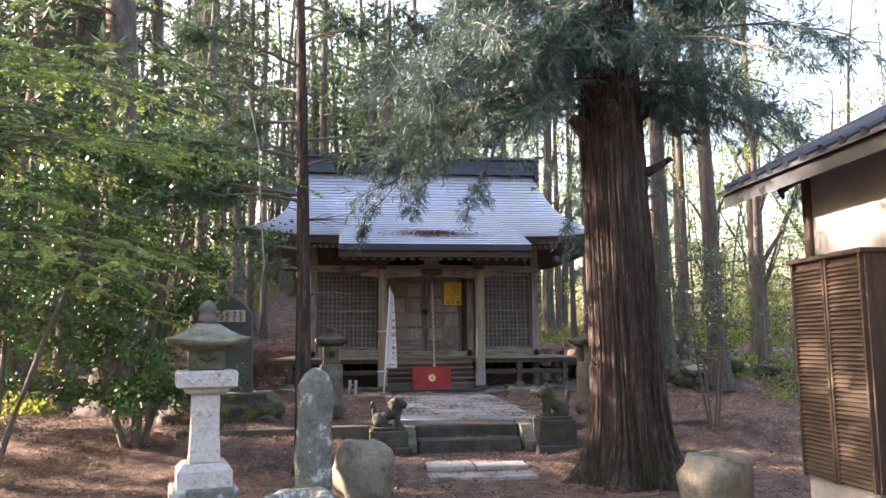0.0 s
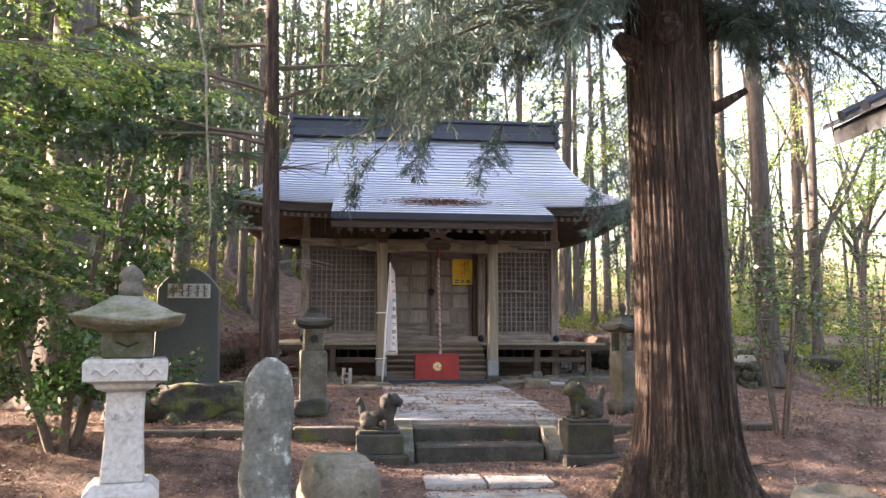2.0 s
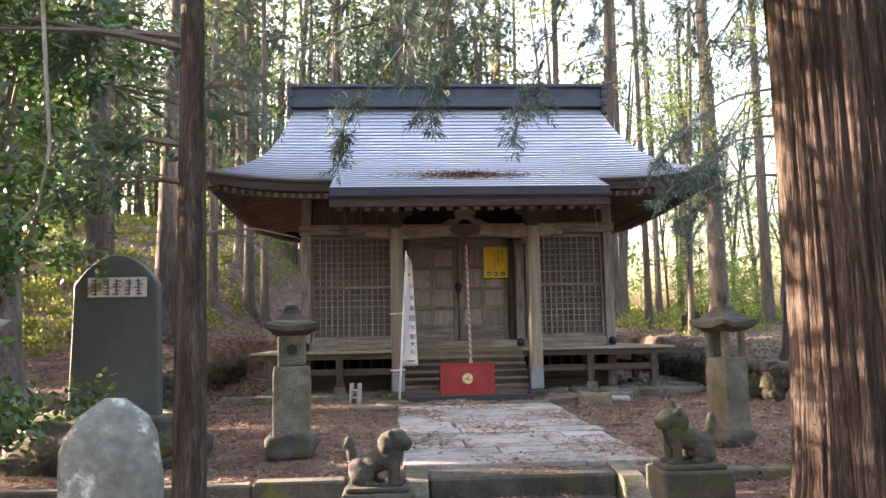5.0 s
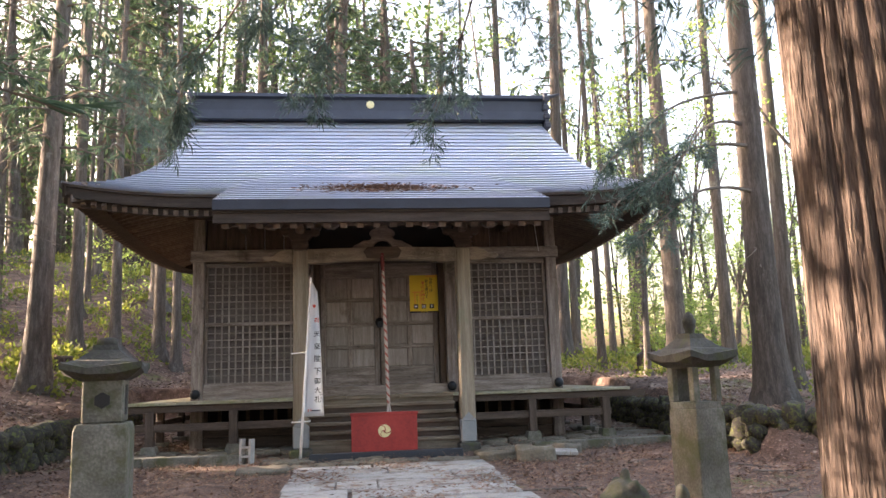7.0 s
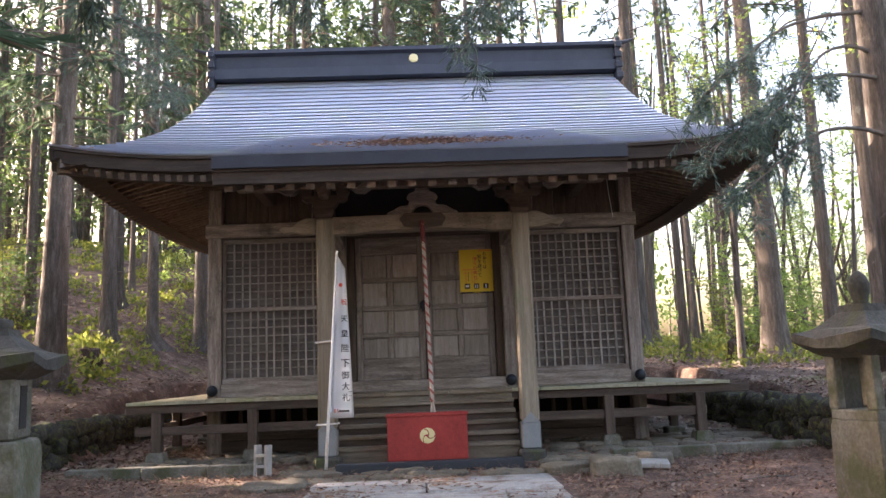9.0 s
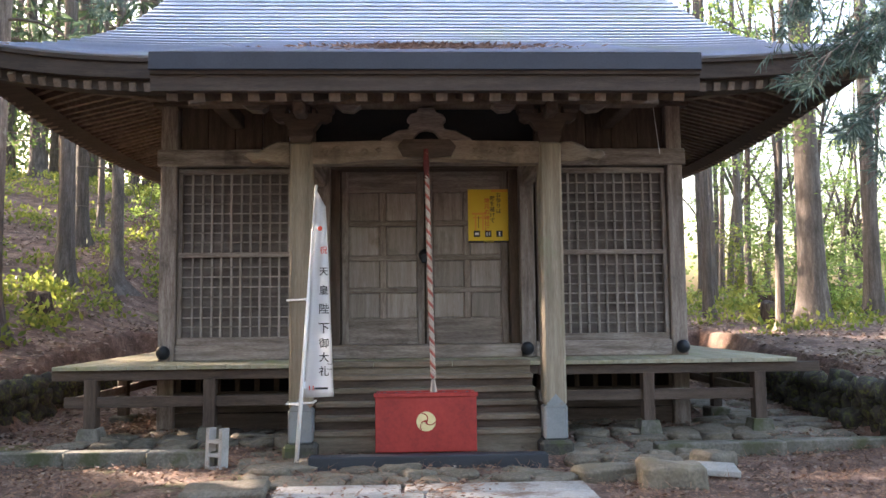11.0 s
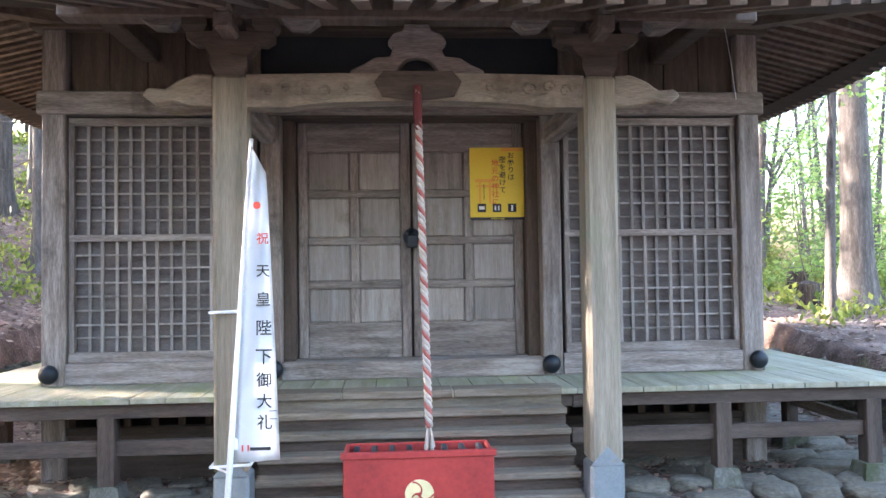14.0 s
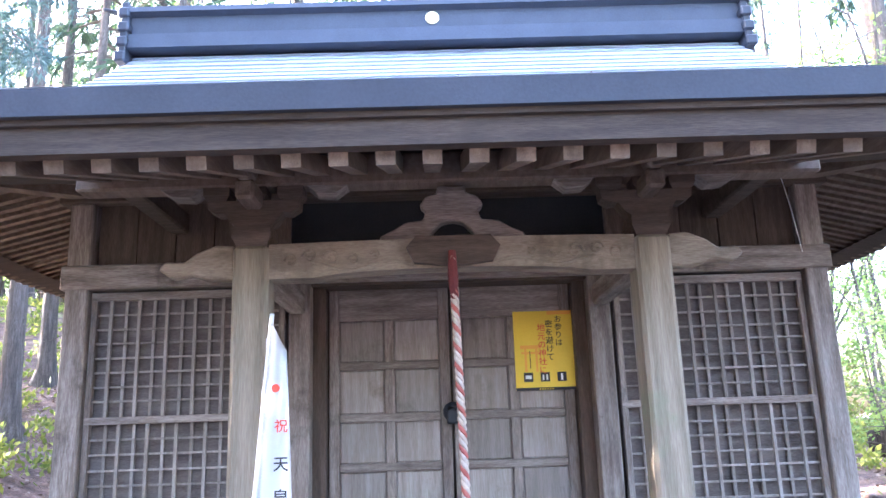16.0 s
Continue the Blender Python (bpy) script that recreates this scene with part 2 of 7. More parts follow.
M_bark2 = mat("grey_brown_bark", ((0.03, 0.025, 0.021), (0.08, 0.067, 0.057), (0.17, 0.148, 0.13)), 3.0, (4, 4, 0.6), 0.95, 0.8, 22, dist=0.03, vary=0.2, patch=(0.28, 0.28, 0.25), patch_scale=1.6, patch_at=(0.60, 0.75))
M_twig = mat("twig_bark", ((0.07, 0.055, 0.045), (0.16, 0.135, 0.11)), 8, rough=0.9, bump=0.4)
M_needle = leaf_mat("cedar_needles", (0.035, 0.065, 0.04), (0.10, 0.155, 0.085), 0.6, 0.4)
M_blueneedle = leaf_mat("dark_cedar_needles", (0.045, 0.08, 0.068), (0.11, 0.17, 0.135), 0.6, 0.2)
M_bright = leaf_mat("fresh_leaves", (0.15, 0.25, 0.06), (0.38, 0.48, 0.13), 0.5, 0.68)
M_mid = leaf_mat("fir_sprays", (0.06, 0.11, 0.03), (0.15, 0.22, 0.07), 0.5, 0.4)
M_gloss = leaf_mat("glossy_evergreen_leaves", (0.03, 0.07, 0.02), (0.09, 0.18, 0.045), 0.25, 0.15)
M_under = leaf_mat("undergrowth_leaves", (0.10, 0.15, 0.025), (0.30, 0.32, 0.06), 0.6, 0.5)
M_litter = leaf_mat("dead_leaves", (0.07, 0.034, 0.022), (0.32, 0.20, 0.135), 0.85, 0.1)
M_litter_pale = leaf_mat("pale_dead_leaves", (0.13, 0.088, 0.065), (0.31, 0.245, 0.20), 0.8, 0.1)

# ---- building helpers ----
ROOT_AT = {}


def part(name, bm, material, parent=None, label="", smooth=False):
    """One mesh object out of a bmesh, under a thing or a part, its points given in world places (or the parent's own if it is local)."""
    me = bpy.data.meshes.new(name)
    bm.to_mesh(me)
    bm.free()
    return link(name, me, material, parent, label, smooth)


def link(name, me, material, parent=None, label="", smooth=False):
    if material:
        me.materials.clear()
        me.materials.append(material)
    if smooth:
        me.polygons.foreach_set("use_smooth", [True] * len(me.polygons))
    ob = new(name, me)
    if parent:
        ob.parent = parent
        if parent in ROOT_AT:
            ob.matrix_parent_inverse = Matrix.Translation(-ROOT_AT[parent])
    if label:
        ob["label"] = label
    return ob


def thing(name, at, label, category, group="", kind="", local=False):
    """An Empty at a thing's base. Unless local, its parts are given in world places."""
    ob = new(name)
    ob.empty_display_size = 0.2
    ob.location = at
    if not local:
        ROOT_AT[ob] = Vector(at)
    return tagged(ob, label, category, group, kind)


def box(bm, x0, x1, y0, y1, z0, z1, bev=0.0, m=None):
    r = bmesh.ops.create_cube(bm, size=1.0)
    vs = r["verts"]
    bmesh.ops.scale(bm, vec=(x1 - x0, y1 - y0, z1 - z0), verts=vs)
    bmesh.ops.translate(bm, vec=((x0 + x1) / 2, (y0 + y1) / 2, (z0 + z1) / 2), verts=vs)
    if bev:
        es = list({e for v in vs for e in v.link_edges})
        out = bmesh.ops.bevel(bm, geom=es, offset=bev, segments=1, affect="EDGES")
        vs = list({v for f in out["faces"] for v in f.verts} | {v for v in vs if v.is_valid})
    if m is not None:
        bmesh.ops.transform(bm, matrix=m, verts=vs)
    return vs


def bx(x0, x1, y0, y1, z0, z1, bev=0.006, m=None):
    bm = bmesh.new()
    box(bm, x0, x1, y0, y1, z0, z1, bev, m)
    return bm


def lathe(bm, rings, seg=16, at=(0, 0), square=False, turn=0.0):
    """A turned or square-plan solid: rings of (radius, z), closed at both ends."""
    rows = []
    n = 4 if square else seg
    for r, z in rings:
        row = []
        for i in range(n):
            a = 2 * math.pi * (i + 0.5) / n + turn
            k = r * (math.sqrt(2) if square else 1)
            row.append(bm.verts.new((at[0] + k * math.cos(a), at[1] + k * math.sin(a), z)))
        rows.append(row)
    for p, q in zip(rows, rows[1:]):
        for i in range(n):
            bm.faces.new((p[i], p[(i + 1) % n], q[(i + 1) % n], q[i]))
    bm.faces.new(rows[0][::-1])
    bm.faces.new(rows[-1])
    return [v for row in rows for v in row]


def tube(bm, pts, radii, seg=8):
    """A tapered tube along points."""
    rows = []
    pts = [Vector(p) for p in pts]
    for i, p in enumerate(pts):
        d = (pts[min(i + 1, len(pts) - 1)] - pts[max(i - 1, 0)]).normalized()
        side = d.cross(Vector((0.13, 0.31, 1))) if abs(d.z) < 0.95 else d.cross(Vector((1, 0.1, 0)))
        side.normalize()
        up = side.cross(d)
        r = radii[i] if hasattr(radii, "__len__") else radii
        rows.append([bm.verts.new(p + (side * math.cos(2 * math.pi * k / seg) + up * math.sin(2 * math.pi * k / seg)) * r) for k in range(seg)])
    for a, b in zip(rows, rows[1:]):
        for k in range(seg):
            bm.faces.new((a[k], a[(k + 1) % seg], b[(k + 1) % seg], b[k]))
    bm.faces.new(rows[0][::-1])
    bm.faces.new(rows[-1])


def prism(bm, outline, y0, y1):
    """A flat shape given as (x, z) points, drawn out from y0 to y1."""
    a = [bm.verts.new((x, y0, z)) for x, z in outline]
    b = [bm.verts.new((x, y1, z)) for x, z in outline]
    n = len(a)
    bm.faces.new(a)
    bm.faces.new(b[::-1])
    for i in range(n):
        bm.faces.new((a[i], b[i], b[(i + 1) % n], a[(i + 1) % n]))
    bmesh.ops.recalc_face_normals(bm, faces=bm.faces[:])


def rock(rx, ry, rz, seed, sub=3, rough=0.22, flat=0.0):
    """An uneven boulder standing on z = 0."""
    bm = bmesh.new()
    bmesh.ops.create_icosphere(bm, subdivisions=sub, radius=1)
    off = Vector((seed * 7.3, seed * 3.1, seed * 5.7))
    for v in bm.verts:
        p = v.co.copy()
        k = 1 + rough * noise.noise(p * 1.3 + off) * 1.6 + rough * 0.5 * noise.noise(p * 3.1 + off)
        q = Vector((math.copysign(abs(p.x) ** 0.75, p.x), math.copysign(abs(p.y) ** 0.75, p.y), math.copysign(abs(p.z) ** 0.75, p.z))) * k
        if flat:
            q.z = min(q.z, flat + 0.06 * noise.noise(p * 3 + off))
        v.co = Vector((q.x * rx, q.y * ry, (q.z + 0.75) * rz))
        if v.co.z < -0.05:
            v.co.z = -0.05
    return bm


rng = np.random.default_rng(7)


def quads_mesh(name, centre, axis, side, length, width):
    """A mesh of separate pointed leaves: one four-cornered blade at each centre."""
    n = len(centre)
    tip = centre + axis * length[:, None]
    mid = centre + axis * (length * 0.45)[:, None]
    v = np.stack([centre, mid + side * width[:, None], tip, mid - side * width[:, None]], 1).reshape(-1, 3)
    me = bpy.data.meshes.new(name)
    me.vertices.add(len(v))
    me.vertices.foreach_set("co", v.astype(np.float32).ravel())
    me.loops.add(n * 4)
    me.loops.foreach_set("vertex_index", np.arange(n * 4, dtype=np.int32))
    me.polygons.add(n)
    me.polygons.foreach_set("loop_start", np.arange(0, n * 4, 4, dtype=np.int32))
    me.update(calc_edges=True)
    return me


def unit(a):
    return a / np.maximum(np.linalg.norm(a, axis=1), 1e-6)[:, None]


def blades(name, centre, axis, length, width, droop=0.0, spread=0.6):
    n = len(centre)
    axis = unit(axis + rng.normal(0, spread, (n, 3)) + np.array([0, 0, -droop]))
    side = unit(np.cross(axis, rng.normal(0, 1, (n, 3))))
    return quads_mesh(name, centre, axis, side, length * rng.uniform(0.6, 1.3, n), width * rng.uniform(0.7, 1.3, n))


def limb_points(base, direction, length, droop, steps=7, wob=0.08):
    """A limb that leaves its stem and bends under its weight."""
    p, d = Vector(base), Vector(direction).normalized()
    out = [p.copy()]
    for i in range(steps):
        d = (d + Vector((random.uniform(-wob, wob), random.uniform(-wob, wob), -droop / steps + random.uniform(-wob, wob)))).normalized()
        p = p + d * (length / steps)
        out.append(p.copy())
    return out


def along(pts, count, start=0.25):
    """Places and directions spread along a limb."""
    a = np.array([tuple(p) for p in pts])
    t = rng.uniform(start, 1, count) * (len(a) - 1)
    i = np.minimum(t.astype(int), len(a) - 2)
    f = (t - i)[:, None]
    return a[i] * (1 - f) + a[i + 1] * f, unit(a[i + 1] - a[i])

# ---- ground ----
CX = 2.2                       # middle of the shrine
WY = 21.93                     # face of its front wall
TERRACE_Y = 13.3               # front of the raised court


def sstep(a, b, x):
    t = np.clip((x - a) / (b - a), 0, 1)
    return t * t * (3 - 2 * t)


def ground_np(x, y):
    low = -0.12 - 0.25 * sstep(5, 9, y) + 0.18 * sstep(10.3, 12.7, y)
    low = low + (0.27 + 0.08 * sstep(3.8, 5, x)) * sstep(11.6, 13.2, y) * sstep(1.1, 2.0, np.abs(x - 2.07))
    court = 0.21 + 0.02 * (y - TERRACE_Y)
    inside = np.clip((y - TERRACE_Y) / 0.06, 0, 1)
    rim = sstep(-4.2, -2.7, x) * sstep(8.6, 6.9, x)
    ramp = low + (court - low) * sstep(11.5, 17, y)
    z = ramp * (1 - rim) + (low + (court - low) * inside) * rim
    out_l = np.clip((-2.95 - 0.03 * (y - 20) - x) / 0.25, 0, 1) * sstep(17.0, 18.2, y)
    out_r = np.clip((x - 7.15 - 0.05 * (y - 19)) / 0.25, 0, 1) * sstep(17.2, 18.4, y)
    out_b = np.clip((y - 27.6) / 0.25, 0, 1)
    bank = np.maximum(np.maximum(out_l, out_r), out_b)
    hill = bank * (0.5 + (0.05 + 0.085 * sstep(-3.0, -5.8, x)) * np.clip(y - 19, 0, 22) - 0.10 * np.clip(y - 44, 0, 60))
    left = sstep(-5, -14, x) * 1.2 * sstep(14, 26, y) + sstep(9, -6, x) * 0.14 * np.clip(y - 30, 0, 60) + 0.10 * np.clip(-x - 14, 0, 40)
    right = -sstep(16, 40, x) * 5.0
    wob = 0.035 * np.sin(x * 1.7 + 0.6 * y) * np.sin(y * 1.3 - 0.4 * x) + 0.02 * np.sin(4.1 * x + 1.3) * np.sin(3.7 * y)
    flatpath = 1 - sstep(2.2, 1.4, np.abs(x - CX)) * 0.9
    return z + hill + left + right + wob * flatpath


def gz(x, y):
    return float(ground_np(np.array([x], float), np.array([y], float))[0])


def axis_coords(lo, hi, step, far):
    mid = np.arange(lo, hi + 1e-6, step)
    out = [step * 1.3]
    while sum(out) < far:
        out.append(out[-1] * 1.3)
    o = np.cumsum(out)
    return np.concatenate([(lo - o)[::-1], mid, hi + o])


gx = axis_coords(-9, 13, 0.16, 700)
gy = np.sort(np.concatenate([axis_coords(4, 34, 0.16, 700), [TERRACE_Y - 0.001, TERRACE_Y + 0.062]]))
X, Y = np.meshgrid(gx, gy)
Z = ground_np(X, Y)
micro = np.array([noise.noise((a * 2.3, b * 2.3, 0)) * 0.025 + noise.noise((a * 7, b * 7, 3)) * 0.012 for a, b in zip(X.ravel(), Y.ravel())]).reshape(X.shape)
Z = Z + micro * (np.abs(X - 2) < 14)
nx, ny = len(gx), len(gy)
verts = np.stack([X, Y, Z], -1).reshape(-1, 3)
ii = (np.arange(ny - 1)[:, None] * nx + np.arange(nx - 1)[None]).ravel()
faces = np.stack([ii, ii + 1, ii + nx + 1, ii + nx], 1)
me = bpy.data.meshes.new("ground")
me.from_pydata(verts.tolist(), [], faces.tolist())
M_ground = mat("needle_litter_soil", ((0.02, 0.012, 0.009), (0.074, 0.045, 0.033), (0.145, 0.09, 0.068), (0.29, 0.205, 0.165)), 3.4, rough=0.95, bump=1.0, fine=34, spread=(0.32, 0.70),
               patch=(0.13, 0.15, 0.035), patch_scale=0.33, patch_at=(0.58, 0.68), dist=0.03)
tagged(link("ground", me, M_ground, smooth=True), "reddish brown forest floor covered in cedar needles and dead leaves", "ground", kind="structure")

# ---- shrine ----
BASE = Vector((CX, 24.2, 0.35))
shrine = thing("shrine", BASE, "old weathered wooden shrine hall with a curved blue-grey metal roof", "shrine")
H = 3.15                        # half width between outer post middles
FLOOR = 1.24
BACK = 26.5


def S(name, bm, material, parent=None, label="", smooth=False):
    return part(name, bm, material, parent or shrine, label, smooth)


# veranda and its supports
deck_l, deck_r, deck_f = CX - 4.12, CX + 4.2, 21.05
veranda = S("veranda", bx(deck_l, deck_r, deck_f + 0.05, BACK + 0.9, FLOOR - 0.15, FLOOR - 0.05), M_dark_x, label="dark veranda frame")
x = deck_l
while x < deck_r - 0.01:
    x1 = min(x + 0.27, deck_r)
    S("deck_board", bx(x + 0.003, x1 - 0.003, deck_f - random.uniform(0, 0.015), WY + 0.1, FLOOR - 0.045, FLOOR, 0.004), M_deck, veranda)
    x = x1
for x0, x1 in ((deck_l, CX - H - 0.2), (CX + H + 0.2, deck_r)):
    S("side_deck", bx(x0, x1, WY + 0.1, BACK + 0.9, FLOOR - 0.045, FLOOR), M_deck, veranda)
S("edge_beam", bx(deck_l - 0.02, CX - 1.2, deck_f + 0.04, deck_f + 0.16, FLOOR - 0.16, FLOOR - 0.05), M_dark_x, veranda)
S("edge_beam", bx(CX + 1.25, deck_r + 0.28, deck_f + 0.04, deck_f + 0.16, FLOOR - 0.16, FLOOR - 0.05), M_dark_x, veranda)
S("rail_tie", bx(deck_l + 0.1, CX - 1.2, deck_f + 0.08, deck_f + 0.14, 0.78, 0.90), M_dark_x, veranda)
S("rail_tie", bx(CX + 1.25, deck_r - 0.35, deck_f + 0.08, deck_f + 0.14, 0.78, 0.90), M_dark_x, veranda)
# legs in dark wood that also carries the shade under the deck
for x in (CX - 3.72, CX - 2.42, CX + 2.50, CX + 3.78):
    leg = S("leg", bx(x - 0.065, x + 0.065, deck_f + 0.03, deck_f + 0.17, 0.52, FLOOR - 0.15), M_dark_v, veranda)
    bm = bmesh.new()
    lathe(bm, [(0.13, 0.28), (0.13, 0.40), (0.10, 0.56)], square=True, at=(x, deck_f + 0.1))
    S("stone_foot", bm, M_stone, veranda)
for x in (CX - 3.9, CX + 3.85):
    for y in (22.6, 24.3):
        S("leg", bx(x - 0.06, x + 0.06, y - 0.06, y + 0.06, 0.5, FLOOR - 0.15), M_dark_v, veranda)
        S("stone_foot", bx(x - 0.14, x + 0.14, y - 0.14, y + 0.14, 0.25, 0.52, 0.02), M_stone, veranda)
    S("side_tie", bx(x - 0.03, x + 0.03, deck_f + 0.1, 25.5, 0.80, 0.90), M_wood_y, veranda)
# skirt under the hall, its darker wood standing in for the shade there
for s in (-1, 1):
    xa, xb = sorted((CX + s * 1.25, CX + s * H))
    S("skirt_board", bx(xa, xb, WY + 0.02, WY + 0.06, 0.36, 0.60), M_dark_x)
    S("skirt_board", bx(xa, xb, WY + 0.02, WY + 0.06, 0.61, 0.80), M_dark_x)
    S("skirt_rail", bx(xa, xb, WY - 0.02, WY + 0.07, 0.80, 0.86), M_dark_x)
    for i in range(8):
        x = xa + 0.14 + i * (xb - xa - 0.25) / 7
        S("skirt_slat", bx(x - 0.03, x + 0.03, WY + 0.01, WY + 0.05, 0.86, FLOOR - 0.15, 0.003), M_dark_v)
# near-black block paints the shade below the floor
S("underfloor_shade", bx(CX - H, CX + H, WY + 0.7, BACK, 0.2, FLOOR - 0.15), M_inner_shade, label="near-black block painted as the shade under the floor")

# posts
for s in (-1, 1):
    S("corner_post", bx(CX + s * H - 0.1, CX + s * H + 0.1, WY - 0.06, WY + 0.14, 0.36, 4.38, 0.012), M_wood_v)
    S("corner_post", bx(CX + s * H - 0.1, CX + s * H + 0.1, BACK - 0.1, BACK + 0.1, 0.36, 4.38, 0.012), M_wood_v)
    S("door_post", bx(CX + s * 1.27 - 0.09, CX + s * 1.27 + 0.09, WY - 0.04, WY + 0.14, FLOOR, 3.62, 0.01), M_wood_v)
    # sill and head beams
    xa, xb = sorted((CX + s * 1.36, CX + s * (H - 0.1)))
    S("sill_beam", bx(xa, xb, WY - 0.05, WY + 0.12, FLOOR, FLOOR + 0.19, 0.01), M_wood_x)
    for xx in (CX + s * 1.24, CX + s * (H + 0.02)):
        bm = bmesh.new()
        bmesh.ops.create_uvsphere(bm, u_segments=14, v_segments=9, radius=0.085)
        bmesh.ops.scale(bm, vec=(1, 0.75, 1), verts=bm.verts[:])
        bmesh.ops.translate(bm, vec=(xx, WY - 0.10, FLOOR + 0.105), verts=bm.verts[:])
        S("nail_cover", bm, M_iron, label="round black iron nail cover", smooth=True)
    # lattice windows
    fx0, fx1 = sorted((CX + s * 1.40, CX + s * 3.04))
    zmid = 2.53
    win = S("lattice_window", bx(fx0, fx1, WY + 0.075, WY + 0.095, 1.43, 3.60, 0), M_back, label="wooden lattice window backed with dark boards")
    for z0, z1 in ((1.43, 1.52), (3.53, 3.60), (zmid - 0.03, zmid + 0.03)):
        S("lattice_rail", bx(fx0, fx1, WY - 0.005, WY + 0.06, z0, z1, 0.004), M_wood_x, win)
    for xx in (fx0, fx1 - 0.05):
        S("lattice_stile", bx(xx, xx + 0.05, WY - 0.004, WY + 0.06, 1.52, 3.53, 0.004), M_wood_v, win)
    n = 13
    for k in range(1, n):
        x = fx0 + 0.05 + (fx1 - fx0 - 0.1) * k / n
        for z0, z1 in ((1.52, zmid - 0.03), (zmid + 0.03, 3.53)):
            back = 0.034 * ((k + (z0 > 2)) % 2)   # every other upright runs behind the cross bars
            S("upright_bar", bx(x - 0.013, x + 0.013, WY + back + random.uniform(0, 0.006), WY + back + 0.03, z0, z1, 0.002), M_lath, win)
    for z0, z1 in ((1.52, zmid - 0.03), (zmid + 0.03, 3.53)):
        for k in range(1, 8):
            z = z0 + (z1 - z0) * k / 8 + random.uniform(-0.006, 0.006)
            S("cross_bar", bx(fx0 + 0.05, fx1 - 0.05, WY + 0.022, WY + 0.042, z - 0.009, z + 0.009, 0.002), M_lath, win)
    # upper boards
    xs = np.linspace(xa + 0.02, xb, 6)
    for a, b in zip(xs, xs[1:]):
        S("wall_board", bx(a + 0.004, b - 0.004, WY + 0.03 + random.uniform(0, 0.01), WY + 0.08, 3.83, 4.42, 0.004), M_dark_v)
S("head_beam", bx(CX - H - 0.14, CX + H + 0.14, WY - 0.08, WY + 0.13, 3.62, 3.83, 0.012), M_wood_x)
S("top_plate", bx(CX - H - 0.2, CX + H + 0.2, WY - 0.08, WY + 0.14, 4.38, 4.60, 0.012), M_dark_x)
S("threshold", bx(CX - 1.18, CX + 1.18, WY - 0.06, WY + 0.3, FLOOR, FLOOR + 0.16, 0.01), M_wood_x)
for x0, x1 in ((CX - H, CX - H + 0.06), (CX + H - 0.06, CX + H)):
    S("side_wall", bx(x0, x1, WY + 0.14, BACK - 0.1, 0.4, 4.5), M_dark_v)
S("back_wall", bx(CX - H + 0.1, CX + H - 0.1, BACK - 0.03, BACK + 0.03, 0.4, 4.5), M_dark_v)
# near-black panel paints the shade in the opening over the beam
S("transom_shade_panel", bx(CX - 1.6, CX + 1.6, WY + 0.35, WY + 0.39, 3.83, 4.5, 0), M_inner_shade, label="near-black panel painted as the shaded opening above the beam")

# doors: two leaves of two by four sunk panels
DY = 22.17
for s in (-1, 1):
    xi, xo = CX + s * 0.01, CX + s * 1.06
    a, b = sorted((xi, xo))
    door = S("door", bx(a, b, DY + 0.03, DY + 0.06, 1.40, 3.61, 0), M_wood_v, label="closed panelled wooden door leaf")
    zs = [1.72, 2.05, 2.46, 2.90, 3.33]
    w = (b - a - 0.30) / 2
    for z0, z1 in ((1.40, 1.72), (3.33, 3.61)):
        S("door_rail", bx(a + 0.09, b - 0.09, DY + 0.004, DY + 0.05, z0 + 0.0, z1, 0.008), M_wood_x, door)
    for z in (2.08, 2.49, 2.93):
        S("door_rail", bx(a + 0.09, b - 0.09, DY - 0.002, DY + 0.05, z - 0.035, z + 0.035, 0.008), M_wood_x, door)
    for x0 in (a, b - 0.09):
        S("door_stile", bx(x0, x0 + 0.09, DY, DY + 0.05, 1.40, 3.61, 0.008), M_wood_v, door)
    S("door_muntin", bx((a + b) / 2 - 0.04, (a + b) / 2 + 0.04, DY + 0.002, DY + 0.05, 1.72, 3.33, 0.008), M_wood_v, door)
    for z0, z1 in ((1.73, 2.045), (2.115, 2.455), (2.525, 2.895), (2.965, 3.325)):
        for x0, x1 in ((a + 0.095, (a + b) / 2 - 0.045), ((a + b) / 2 + 0.045, b - 0.095)):
            S("door_panel", bx(x0, x1, DY + 0.018, DY + 0.045, z0, z1, 0.012), M_panel, door)
    S("door_jamb", bx(*sorted((CX + s * 1.07, CX + s * 1.18)), DY - 0.12, DY + 0.08, 1.40, 3.62, 0.006), M_dark_v)
S("lintel", bx(CX - 1.18, CX + 1.18, WY - 0.02, WY + 0.3, 3.60, 3.69, 0.006), M_dark_x)
bm = bmesh.new()
lathe(bm, [(0.085, 0), (0.085, 0.03), (0.05, 0.05), (0.03, 0.08)], seg=12)
bmesh.ops.rotate(bm, matrix=Matrix.Rotation(radians(90), 3, "X"), verts=bm.verts[:])
bmesh.ops.translate(bm, vec=(CX - 0.0, DY - 0.0, 2.52), verts=bm.verts[:])
box(bm, CX - 0.05, CX + 0.05, DY - 0.09, DY - 0.05, 2.42, 2.54, 0.01)
S("door_lock", bm, M_iron, label="black iron lock boss")

